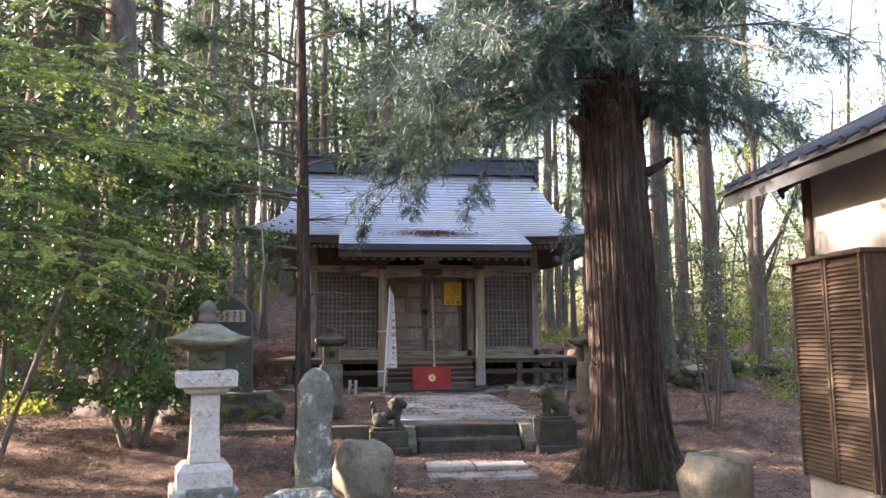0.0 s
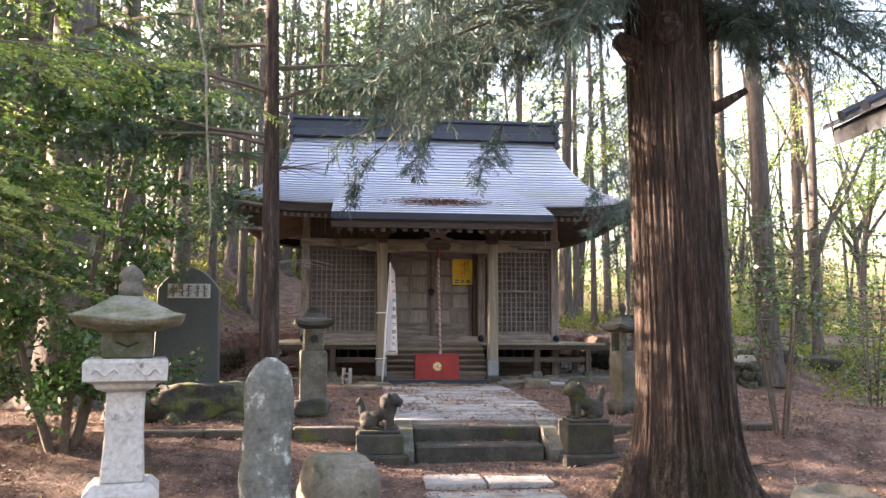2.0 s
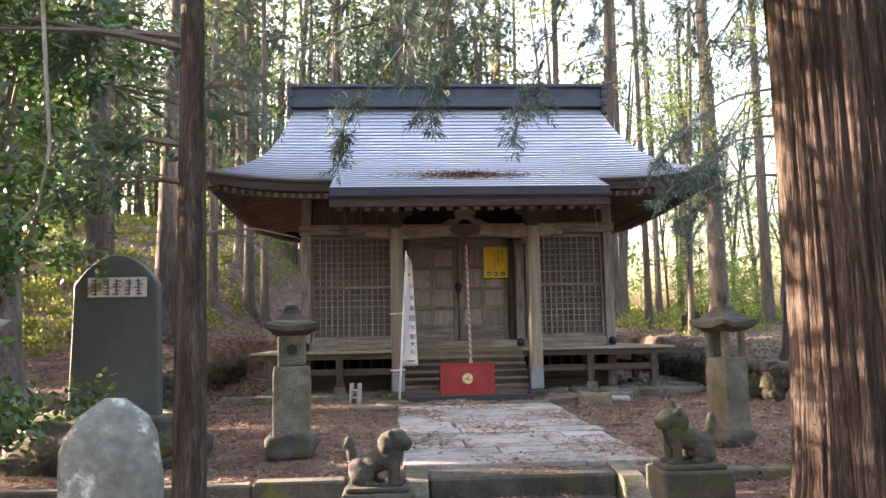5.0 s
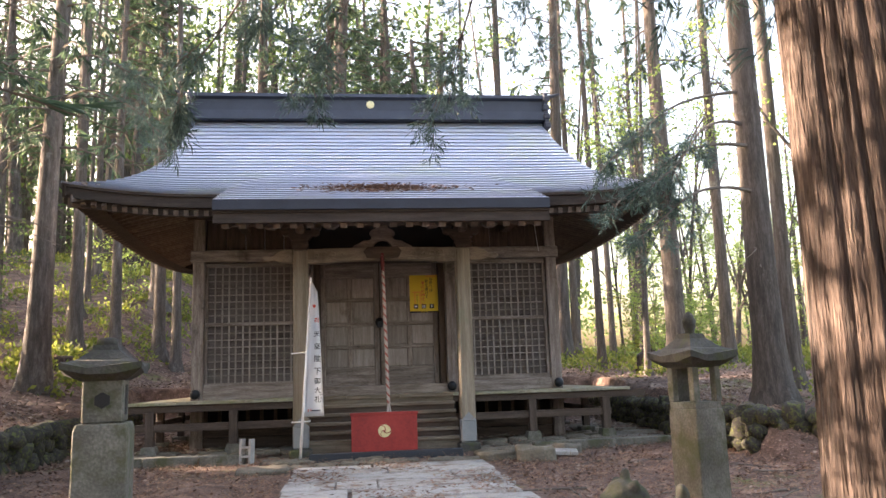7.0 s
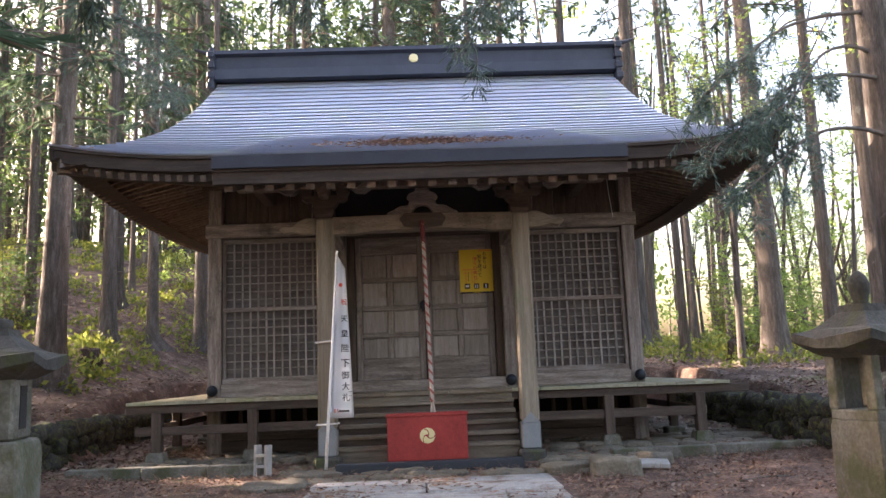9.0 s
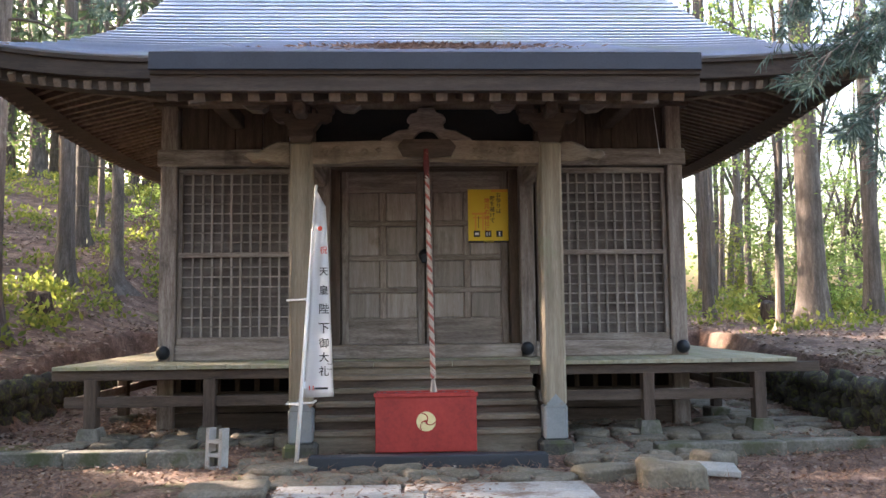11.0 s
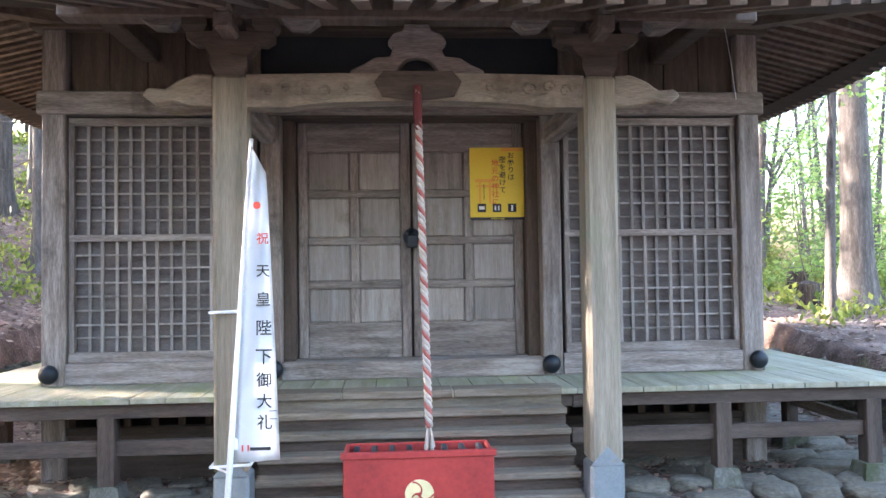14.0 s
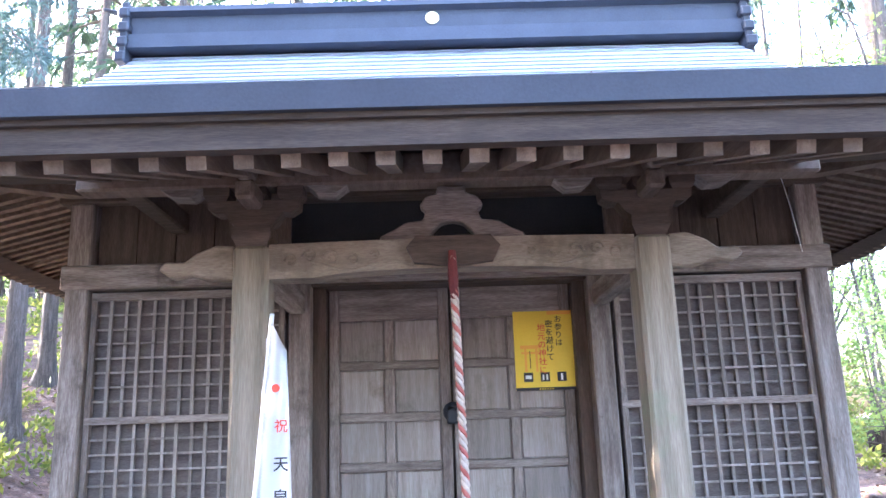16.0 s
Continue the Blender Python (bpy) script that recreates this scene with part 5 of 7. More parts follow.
for i in range(25):
    t = i / 24
    w = 0.215 * (1 - 0.06 * t) * (1 if t < 0.82 else math.sqrt(max(0.02, 1 - ((t - 0.82) / 0.185) ** 2)))
    rows.append((w, t * 1.62 - 0.1))
seg = 28
vv = []
for w, z in rows:
    ring = []
    for k in range(seg):
        a = 2 * math.pi * k / seg
        c, s_ = math.cos(a), math.sin(a)
        q = Vector((math.copysign(abs(c) ** 0.7, c) * w, math.copysign(abs(s_) ** 0.7, s_) * w * 0.62, z))
        q += Vector((c, s_, 0.3)) * 0.028 * noise.noise(q * 4.2) + Vector((c, s_, 0)) * 0.012 * noise.noise(q * 11)
        ring.append(bm.verts.new(q))
    vv.append(ring)
for a, b in zip(vv, vv[1:]):
    for k in range(seg):
        bm.faces.new((a[k], a[(k + 1) % seg], b[(k + 1) % seg], b[k]))
bm.faces.new(vv[-1])
bmesh.ops.transform(bm, matrix=pose(-0.33, 9.25, -0.33, 0, 1.0, 8) @ Matrix.Diagonal((1, 1, 1.08, 1)), verts=bm.verts[:])
tagged(part("standing_stone", bm, M_stone_lich, smooth=True), "upright weathered stone marker spotted with pale lichen", "standing stone")
bm = bmesh.new()
lathe(bm, [(0.28, -0.1), (0.36, 0.05), (0.37, 0.20), (0.33, 0.235), (0.25, 0.23), (0.22, 0.17), (0.05, 0.15)], seg=26)
for v in bm.verts:
    v.co += Vector((v.co.x, v.co.y, 0)) * 0.12 * noise.noise(v.co * 4) + Vector((0, 0, 0.02 * noise.noise(v.co * 5)))
bmesh.ops.transform(bm, matrix=pose(-0.42, 8.55, -0.36, 2, -2, 0) @ Matrix.Diagonal((1.08, 1.08, 1.5, 1)), verts=bm.verts[:])
tagged(part("stone_basin", bm, M_stone_lich, smooth=True), "low round stone basin speckled with lichen", "stone basin")
bm = rock(0.37, 0.34, 0.44, 4, 4, 0.17)
bmesh.ops.transform(bm, matrix=pose(0.30, 10.1, -0.38, 0, -6, 20), verts=bm.verts[:])
tagged(part("boulder", bm, M_boulder, smooth=True), "rounded tan boulder beside the path", "boulder")
bm = rock(0.40, 0.34, 0.36, 11, 4, 0.12, 0.88)
for v in bm.verts:
    d = math.hypot(v.co.x - 0.03, (v.co.y) * 1.2)
    if v.co.z > 0.5 and d < 0.2:
        v.co.z -= 0.10 * (1 - (d / 0.2) ** 4)
bmesh.ops.transform(bm, matrix=pose(3.92, 7.85, -0.30, 0, 0, 30) @ Matrix.Diagonal((0.95, 0.95, 1.2, 1)), verts=bm.verts[:])
tagged(part("hollowed_boulder", bm, M_boulder, smooth=True), "squat tan boulder with a shallow hollow on top", "boulder")

# memorial slab on its mossy rock
st = thing("memorial_slab", (-2.18, 14.45, 0.15), "tall dark slate slab with an inscribed pale plaque on a mossy rock", "memorial")
o = [(-0.50, 0.62)] + [(-0.47, 1.95)] + [(-0.47 + 0.94 * i / 14, 2.02 + 0.47 * math.sin(math.pi * (0.06 + 0.88 * i / 14)) ** 0.75) for i in range(15)] + [(0.47, 1.95), (0.50, 0.62)]
bm = bmesh.new()
prism(bm, [(-2.16 + x * 0.97, z) for x, z in o], 14.50, 14.66)
bmesh.ops.bevel(bm, geom=bm.edges[:], offset=0.012, segments=1, affect="EDGES")
slab = part("slab", bm, M_stele, st)
pl = part("plaque", bx(-2.46, -1.83, 14.484, 14.502, 2.02, 2.235, 0.004), M_stone_white, slab, "pale inscribed plaque")
for i in range(5):
    x0 = -2.43 + i * 0.118
    bm = bmesh.new()
    for k in range(5):
        zz = 2.045 + 0.036 * k + random.uniform(-0.006, 0.006)
        box(bm, x0 + random.uniform(0, 0.03), x0 + random.uniform(0.06, 0.10), 14.478, 14.485, zz, zz + 0.014)
    xm = x0 + random.uniform(0.03, 0.07)
    box(bm, xm, xm + 0.014, 14.477, 14.484, 2.04, 2.22)
    part("worn_writing", bm, M_stele, slab)
b_ = rock(0.85, 0.55, 0.42, 23, 4, 0.3, 0.95)
bmesh.ops.transform(b_, matrix=pose(-2.05, 14.5, 0.08, 0, 0, 5), verts=b_.verts[:])
part("rock_base", b_, M_lava, st, "black mossy base rock", True)
for i, (dx, dy, r) in enumerate(((-0.75, -0.35, 0.26), (0.62, -0.25, 0.22), (-0.1, -0.45, 0.24), (-0.95, 0.1, 0.32))):
    b_ = rock(r * 1.2, r, r * 0.7, 60 + i, 3, 0.3)
    bmesh.ops.transform(b_, matrix=pose(-2.05 + dx, 14.5 + dy, 0.08, 0, 0, 40 * i), verts=b_.verts[:])
    part("rock_base", b_, M_lava, st, "", True)

# guardian statues on their pedestals


def guardian(x, y, z, facing, name_label, horn):
    """A plain seated guardian animal in stone, one mesh, and its pedestal as a thing of its own."""
    ped = thing("statue_pedestal", (x, y, -0.17), "dark mossy square stone pedestal of a guardian statue", "pedestal", "statue pedestals")
    part("block", bx(x - 0.31, x + 0.31, y - 0.26, y + 0.26, -0.06, z, 0.02), M_stone_dark, ped)
    part("plinth", bx(x - 0.38, x + 0.38, y - 0.34, y + 0.34, -0.24, -0.05, 0.03), M_stone_dark, ped)
    part("slab", bx(x - 0.27, x + 0.27, y - 0.20, y + 0.20, z, z + 0.045, 0.012), M_stone_dark, ped)
    bm = bmesh.new()

    def blob(c, s, rot=0):
        r_ = bmesh.ops.create_icosphere(bm, subdivisions=3, radius=1)
        bmesh.ops.transform(bm, matrix=Matrix.Translation(c) @ Matrix.Rotation(radians(rot), 4, "Y") @ Matrix.Diagonal((*s, 1)), verts=r_["verts"])
    blob((-0.02, 0, 0.20), (0.21, 0.105, 0.10), -22)
    blob((-0.15, 0, 0.13), (0.12, 0.12, 0.13))
    blob((0.12, 0, 0.26), (0.11, 0.105, 0.14), 20)
    blob((0.16, 0, 0.39), (0.12, 0.11, 0.10))
    blob((0.25, 0, 0.37), (0.065, 0.085, 0.06))
    blob((0.10, 0, 0.36), (0.10, 0.125, 0.11))
    blob((0.25, 0, 0.325), (0.05, 0.07, 0.025))
    for sy in (-1, 1):
        blob((0.15, 0.065 * sy, 0.12), (0.042, 0.042, 0.14), 4)
        blob((0.18, 0.065 * sy, 0.025), (0.065, 0.045, 0.03))
        blob((-0.12, 0.09 * sy, 0.09), (0.11, 0.05, 0.09), -20)
        blob((-0.04, 0.10 * sy, 0.025), (0.09, 0.04, 0.03))
        blob((0.14, 0.095 * sy, 0.455), (0.035, 0.025, 0.04))
    blob((-0.24, 0, 0.27), (0.045, 0.05, 0.13), -10)
    blob((-0.27, 0, 0.36), (0.04, 0.045, 0.075), 15)
    if horn:
        blob((0.14, 0, 0.505), (0.03, 0.03, 0.05))
    for v in bm.verts:
        v.co += Vector((1, 1, 1)) * 0.008 * noise.noise(v.co * 18)
    bmesh.ops.transform(bm, matrix=pose(x, y, z + 0.035, 0, 0, facing), verts=bm.verts[:])
    st_ = tagged(part("guardian_statue", bm, M_stone_dark, smooth=True), name_label, "statue", "guardian statues")
    rm = st_.modifiers.new("one_skin", "REMESH")
    rm.mode, rm.voxel_size, rm.use_smooth_shade = "VOXEL", 0.011, True


guardian(0.72, 12.88, 0.20, -12, "dark mossy stone guardian animal with closed mouth", False)
guardian(3.46, 12.70, 0.345, 195, "dark mossy stone guardian animal with a small horn", True)

# ---- low dry-stone walls at the foot of the bank ----


def dry_wall(name, pts, height, seed, label):
    r = random.Random(seed)
    root = thing(name, (*pts[0], gz(*pts[0])), label, "stone wall", kind="")
    protos = []
    for k in range(6):
        b_ = rock(1, 1, 1, seed + 3 * k, 2, 0.25)
        m_ = bpy.data.meshes.new("wall_stone")
        b_.to_mesh(m_)
        b_.free()
        m_.materials.append(M_lava)
        m_.polygons.foreach_set("use_smooth", [True] * len(m_.polygons))
        protos.append(m_)
    o = Vector((*pts[0], gz(*pts[0])))
    for (xa, ya), (xb, yb) in zip(pts, pts[1:]):
        ln = math.hypot(xb - xa, yb - ya)
        for tier in range(3):
            d = 0.0
            while d < ln:
                s_ = r.uniform(0.12, 0.24)
                t = d / ln
                x_, y_ = xa + (xb - xa) * t, ya + (yb - ya) * t
                nrm = Vector((yb - ya, xa - xb, 0)).normalized() * r.uniform(-0.05, 0.05)
                w_ = new("wall_stone", r.choice(protos))
                w_.parent = root
                zb = 0.36 + tier * height / 3.2
                w_.matrix_basis = Matrix.Translation(Vector((x_, y_, zb)) + nrm - o) @ pose(0, 0, 0, r.uniform(-25, 25), r.uniform(-25, 25), r.uniform(0, 360)) @ Matrix.Diagonal((s_ * 0.75, s_ * 0.62, s_ * 0.55 + 0.03, 1))
                d += s_ * 1.15


dry_wall("dry_stone_wall", [(-3.0, 18.2), (-3.02, 20), (-3.1, 23), (-3.2, 27)], 0.62, 5, "low wall of black rough stones holding the bank")
dry_wall("dry_stone_wall", [(8.4, 17.6), (7.2, 18.4), (7.25, 20.5), (7.4, 23.5), (7.6, 27)], 0.62, 8, "low wall of black rough stones holding the bank")
for i, (x, y, r) in enumerate(((9.2, 18.6, 0.45), (9.9, 18.9, 0.30), (10.3, 18.3, 0.28), (8.6, 18.2, 0.3), (11.0, 19.2, 0.35))):
    b_ = rock(r * 1.3, r, r * 0.55, 80 + i, 3, 0.25)
    bmesh.ops.transform(b_, matrix=pose(x, y, gz(x, y) - 0.05, 0, 0, 50 * i), verts=b_.verts[:])
    tagged(part("field_stone", b_, M_stone_moss if i % 2 else M_lava, smooth=True), "rough dark field stone at the wood's edge", "stone", "field stones")

# ---- shed ----
shed = thing("shed", (6.9, 5.3, -0.1), "small plastered outbuilding with a tiled roof and louvred store", "shed")
part("plaster_wall", bx(5.30, 5.46, 2.0, 8.10, 1.9, 3.72, 0.01), M_plaster, shed)
part("board_wall", bx(5.28, 5.46, 2.0, 8.10, -0.2, 1.9, 0.01), M_dark_v, shed)
part("end_wall", bx(5.46, 8.6, 7.94, 8.10, -0.2, 3.72, 0.01), M_plaster, shed)
part("far_wall", bx(8.6, 8.76, 2.0, 8.10, -0.2, 3.72, 0.01), M_plaster, shed)
part("near_wall", bx(5.46, 8.6, 2.0, 2.16, -0.2, 3.72, 0.01), M_plaster, shed)
part("corner_post", bx(5.25, 5.40, 8.02, 8.14, -0.2, 3.62, 0.01), M_dark_v, shed)
bm = bmesh.new()
tube(bm, [(5.28, 8.16, 3.45), (5.16, 8.2, 3.40), (5.05, 8.22, 3.30), (5.1, 8.25, 3.22)], [0.05, 0.06, 0.05, 0.02], 6)
part("hanging_bracket", bm, M_iron, shed)
for s in (1, -1):
    xe, xr, ze = (4.60 if s > 0 else 9.46), 7.03, 3.30
    zr = ze + abs(xr - xe) * 0.5
    bm = bmesh.new()
    prism(bm, [(xe, ze - 0.12), (xe, ze + 0.04), (xr, zr + 0.04), (xr, zr - 0.12)], 1.3, 8.70)
    part("roof_deck", bm, M_black, shed)
    kk = 24
    for i in range(kk):
        y0 = 1.25 + i * (8.78 - 1.25) / kk
        y1 = y0 + (8.78 - 1.25) / kk
        bm = bmesh.new()
        prism(bm, [(xe - 0.06 * s, ze + 0.03), (xe - 0.06 * s, ze + 0.075), (xr, zr + 0.085), (xr, zr + 0.04)], y0 + 0.01, y1 - 0.01)
        tr_ = part("pan_tile", bm, M_ridge, shed)
        bm = bmesh.new()
        tube(bm, [(xe - 0.075 * s, y0, ze + 0.075), (xr, y0, zr + 0.085)], 0.055, 8)
        part("roll_tile", bm, M_ridge, tr_)
lv = thing("louvred_store", (5.6, 7.4, -0.1), "brown wooden store box with louvred doors", "cupboard")
LX, LY0, LY1, LZ0, LZ1 = 5.0, 6.80, 8.05, 0.14, 2.42
part("body", bx(LX + 0.06, 5.28, LY0 + 0.02, LY1, LZ0, LZ1, 0.01), M_dark_v, lv)
part("cap_board", bx(LX - 0.03, 5.27, LY0 - 0.03, LY1 + 0.03, LZ1, LZ1 + 0.05, 0.01), M_dark_x, lv)
part("front_board", bx(LX + 0.03, 5.28, LY0 - 0.01, LY0 + 0.02, LZ0, LZ1, 0.006), M_dark_v, lv)
part("footing", bx(LX + 0.08, 5.27, LY0 + 0.1, LY1, -0.2, LZ0, 0.01), M_concrete, lv)
mid = (LY0 + LY1) / 2
for y0, y1 in ((LY0 + 0.03, mid - 0.01), (mid + 0.01, LY1 - 0.02)):
    dr_ = part("louvre_door", bx(LX + 0.045, LX + 0.058, y0, y1, LZ0 + 0.02, LZ1 - 0.02, 0), M_dark_v, lv, "louvred door leaf")
    for a, b in ((y0, y0 + 0.035), (y1 - 0.035, y1)):
        part("door_stile", bx(LX - 0.005, LX + 0.045, a, b, LZ0, LZ1, 0.004), M_louver, dr_)
    z = LZ0 + 0.04
    while z < LZ1 - 0.04:
        bm = bmesh.new()
        box(bm, -0.022, 0.022, y0 + 0.035, y1 - 0.035, -0.006, 0.006, 0, pose(LX + 0.02, 0, z, 0, -42, 0))
        part("louvre", bm, M_louver, dr_)
        z += 0.045

M_moss = leaf_mat("moss", (0.03, 0.036, 0.01), (0.07, 0.08, 0.02), 0.9, 0.1)

# ---- trees ----


def branchwork(bm, material, root):
    """All of a tree's thin branches, past counting."""
    return tagged(part("branchwork", bm, material, root), kind="stuff")


def trunk_mesh(height, r0, lean=(0, 0), wob=0.15, seg=12, steps=14, flare=1.6, taper=0.75, seed=0, ridge=0.06):
    """A tapering trunk with root flare and ridged bark, standing on z = 0. Returns the bmesh and the stem's middle line."""
    r = random.Random(seed)
    ph = [r.uniform(0, 6.28) for _ in range(4)]
    bm = bmesh.new()
    rows, line = [], []
    for i in range(steps + 1):
        t = (i / steps) ** 1.5
        z = t * height - 0.15 * (i == 0)
        c = Vector((lean[0] * t + wob * math.sin(ph[0] + 4 * t) * t, lean[1] * t + wob * math.sin(ph[1] + 3.3 * t) * t, z))
        line.append(c)
        rad = r0 * (1 - taper * t) * (1 + (flare - 1) * math.exp(-z / (1.6 * r0)))
        ring = []
        for k in range(seg):
            a = 2 * math.pi * k / seg
            lob = 1 + ridge * noise.noise(Vector((math.cos(a) * 2.2, math.sin(a) * 2.2, z * 0.25 + seed))) * 2 + 0.22 * (flare - 1) * math.exp(-z / (1.2 * r0)) * math.sin(5 * a + ph[2])
            ring.append(bm.verts.new(c + Vector((math.cos(a), math.sin(a), 0)) * rad * lob))
        rows.append(ring)
    for a, b in zip(rows, rows[1:]):
        for k in range(seg):
            bm.faces.new((a[k], a[(k + 1) % seg], b[(k + 1) % seg], b[k]))
    bm.faces.new(rows[-1])
    return bm, line


def stem_at(line, z):
    for a, b in zip(line, line[1:]):
        if a.z <= z <= b.z:
            return a.lerp(b, (z - a.z) / (b.z - a.z))
    return line[-1]


def join_blades(name, chunks, length, width, droop, spread, material, parent, label=""):
    c = np.concatenate([a for a, b in chunks])
    d = np.concatenate([b for a, b in chunks])
    m_ = blades(name, c, d, np.full(len(c), length), np.full(len(c), width), droop, spread)
    return tagged(link(name, m_, material, parent, label), kind="stuff")


def sprays(pts, count, twig, drop=0.3):
    """Foliage places gathered in small hanging tufts along a limb."""
    p, d = along(pts, max(2, count // 14))
    n = len(p)
    side = unit(rng.normal(0, 1, (n, 3)) + d * 0.8 + np.array([0, 0, -drop]))
    reach = rng.uniform(0.3, 1.0, n) * twig
    per = 14
    t = rng.uniform(0, 1, (n, per))
    c = p[:, None] + side[:, None] * (reach[:, None] * t)[..., None]
    dd = np.repeat(side[:, None], per, 1)
    return c.reshape(-1, 3), dd.reshape(-1, 3)


def cedar(seed, height=19.0, r0=0.3, crown=4.5, limbs=64, leaves=75, reach=2.3, bark=None, needle=None, label="tall cedar with rough bark and drooping dark green sprays", at=(0, 0, -50)):
    r = random.Random(seed)
    root = thing("cedar_tree", at, label, "tree", "cedar wood", local=True)
    bm, line = trunk_mesh(height, r0, (r.uniform(-0.5, 0.5), r.uniform(-0.5, 0.5)), 0.12, 12, 16, 1.7, 0.8, seed)
    part("trunk", bm, bark or M_bark2, root, smooth=True)
    lm = bmesh.new()
    chunks = []
    for i in range(limbs):
        t = (i + r.random()) / limbs
        z = crown + (height - crown) * t ** 1.1
        a = r.uniform(0, 6.28)
        ln = reach * (1 - 0.72 * t) * r.uniform(0.6, 1.15)
        pts = limb_points(stem_at(line, z), (math.cos(a), math.sin(a), 0.15), ln, 0.7, 5, 0.1)
        tube(lm, pts, [0.035 * (1 - 0.15 * k) for k in range(len(pts))], 4)
        chunks.append(sprays(pts, leaves, 0.55))
    for i in range(9):
        z = r.uniform(1.6, crown)
        a = r.uniform(0, 6.28)
        pts = limb_points(stem_at(line, z), (math.cos(a), math.sin(a), 0.1), r.uniform(0.3, 1.2), 0.3, 4, 0.12)
        tube(lm, pts, [0.02, 0.016, 0.012, 0.008, 0.004], 4)
    branchwork(lm, M_twig, root)
    join_blades("crown", chunks, 0.30, 0.022, 0.35, 0.35, needle or M_needle, root)
    return root


def broadleaf(seed, height=13.0, r0=0.13, forks=4, leaves=1700, size=0.10, leaf=None, label="slender leaning broadleaf tree with thin bright leaves"):
    r = random.Random(seed)
    root = thing("broadleaf_tree", (0, 0, -50), label, "tree", "broadleaf wood", local=True)
    ln = (r.uniform(-1.8, 1.8), r.uniform(-1.8, 1.8))
    bm, line = trunk_mesh(height, r0, ln, 0.35, 9, 14, 1.5, 0.85, seed)
    part("trunk", bm, M_bark2, root, smooth=True)
    lm = bmesh.new()
    chunks = []
    for i in range(forks):
        z = r.uniform(2.5, height * 0.5)
        a = r.uniform(0, 6.28)
        pts = limb_points(stem_at(line, z), (math.cos(a) * 0.5, math.sin(a) * 0.5, 1), r.uniform(3.5, 6.5), -0.1, 8, 0.12)
        tube(lm, pts, [r0 * 0.55 * (1 - 0.115 * k) for k in range(len(pts))], 6)
        for j in range(7):
            q = pts[r.randrange(2, len(pts))]
            b = r.uniform(0, 6.28)
            tw = limb_points(q, (math.cos(b), math.sin(b), 0.35), r.uniform(0.9, 2.2), 0.15, 5, 0.16)
            tube(lm, tw, [0.016, 0.013, 0.010, 0.007, 0.005, 0.003], 4)
            chunks.append(along(tw, leaves // (forks * 7), 0.15))
    branchwork(lm, M_bark2, root)
    c = np.concatenate([a for a, b in chunks])
    d = np.concatenate([b for a, b in chunks])
    c = c + rng.normal(0, 0.16, c.shape)
    m_ = blades("crown", c, d, np.full(len(c), size), np.full(len(c), size * 0.34), 0.2, 0.9)
    tagged(link("crown", m_, leaf or M_bright, root), kind="stuff")
    return root


def plant(proto, x, y, s=1.0, turn=0.0, sz=None):
    m = pose(x, y, gz(x, y) - 0.05, 0, 0, turn) @ Matrix.Diagonal((s, s, sz or s, 1))
    return copy_thing(proto, m)


cedars = [cedar(1, crown=5.5), cedar(2, 21, 0.27, 6.5, 60, 75, 2.0), cedar(3, 17, 0.24, 4.6, 70, 75, 2.4)]
poles = [cedar(4, 18, 0.14, 6.5, 44, 50, 1.4, label="slim straight cedar with a high thin crown"), cedar(5, 14, 0.10, 4.6, 44, 50, 1.3, label="slim straight cedar with a high thin crown")]
tall = [cedar(6, 22, 0.28, 8.5, 44, 70, 2.0, label="tall straight cedar bare of limbs below"), cedar(7, 22, 0.28, 9.5, 40, 70, 1.8, label="tall straight cedar bare of limbs below")]
broads = [broadleaf(11), broadleaf(12, 14, 0.10, 4, 1500, 0.11), broadleaf(13, 12, 0.17, 5, 2000, 0.10), broadleaf(14, 11, 0.06, 3, 900, 0.10)]
used = set()


def place(protos, k, *args):
    """The first planting of a kind uses the tree itself, later ones are copies."""
    ob = protos[k % len(protos)]
    x, y, s, turn = args[:4]
    sz = args[4] if len(args) > 4 else s
    if ob not in used:
        used.add(ob)
        ob.matrix_basis = pose(x, y, gz(x, y) - 0.05, 0, 0, turn) @ Matrix.Diagonal((s, s, sz, 1))
        return ob
    return plant(ob, x, y, s, turn, sz)


# cedars that close the wood beside and behind the shrine
# the first two, out of view, are added to shade the shed
for i, (x, y, s, sz) in enumerate(((-7.8, 8.5, 1.1, 0.9), (-10, 6.3, 1.2, 0.8), (2.6, 35, 1.1, 0.75), (4.8, 39, 1.2, 0.8), (0.8, 31, 1.1, 0.85), (4.2, 32.5, 1.1, 0.85), (1.6, 42, 1.3, 0.85))):
    place(cedars, i, x, y, s, 77 * i, sz)
# trees that can be told apart
for i, (x, y, d) in enumerate(((8.45, 20.1, 0.50), (9.9, 21.9, 0.30), (8.9, 17.9, 0.50), (11.4, 25.6, 0.70), (10.5, 28.5, 0.62), (8.9, 30.2, 0.42), (8.9, 34.3, 0.6), (10.9, 35.0, 0.42), (10.2, 37.2, 0.36),
                               (-5.6, 29.6, 0.66), (-6.9, 33.5, 0.4), (-7.4, 36.0, 0.34), (-7.1, 17.8, 0.56), (-6.4, 18.6, 0.34), (13.2, 24.0, 0.36), (-3.4, 31.5, 0.5), (-1.2, 33, 0.55),
                               (1.0, 32.5, 0.5), (3.2, 34, 0.45), (6.2, 30.5, 0.55), (-8.6, 24.0, 0.5), (-4.6, 24.5, 0.42))):
    place(tall if x > 5 or y > 29 else cedars, i, x, y, d / 0.56, 47 * i, 1.0)
rt = random.Random(77)
spots = []


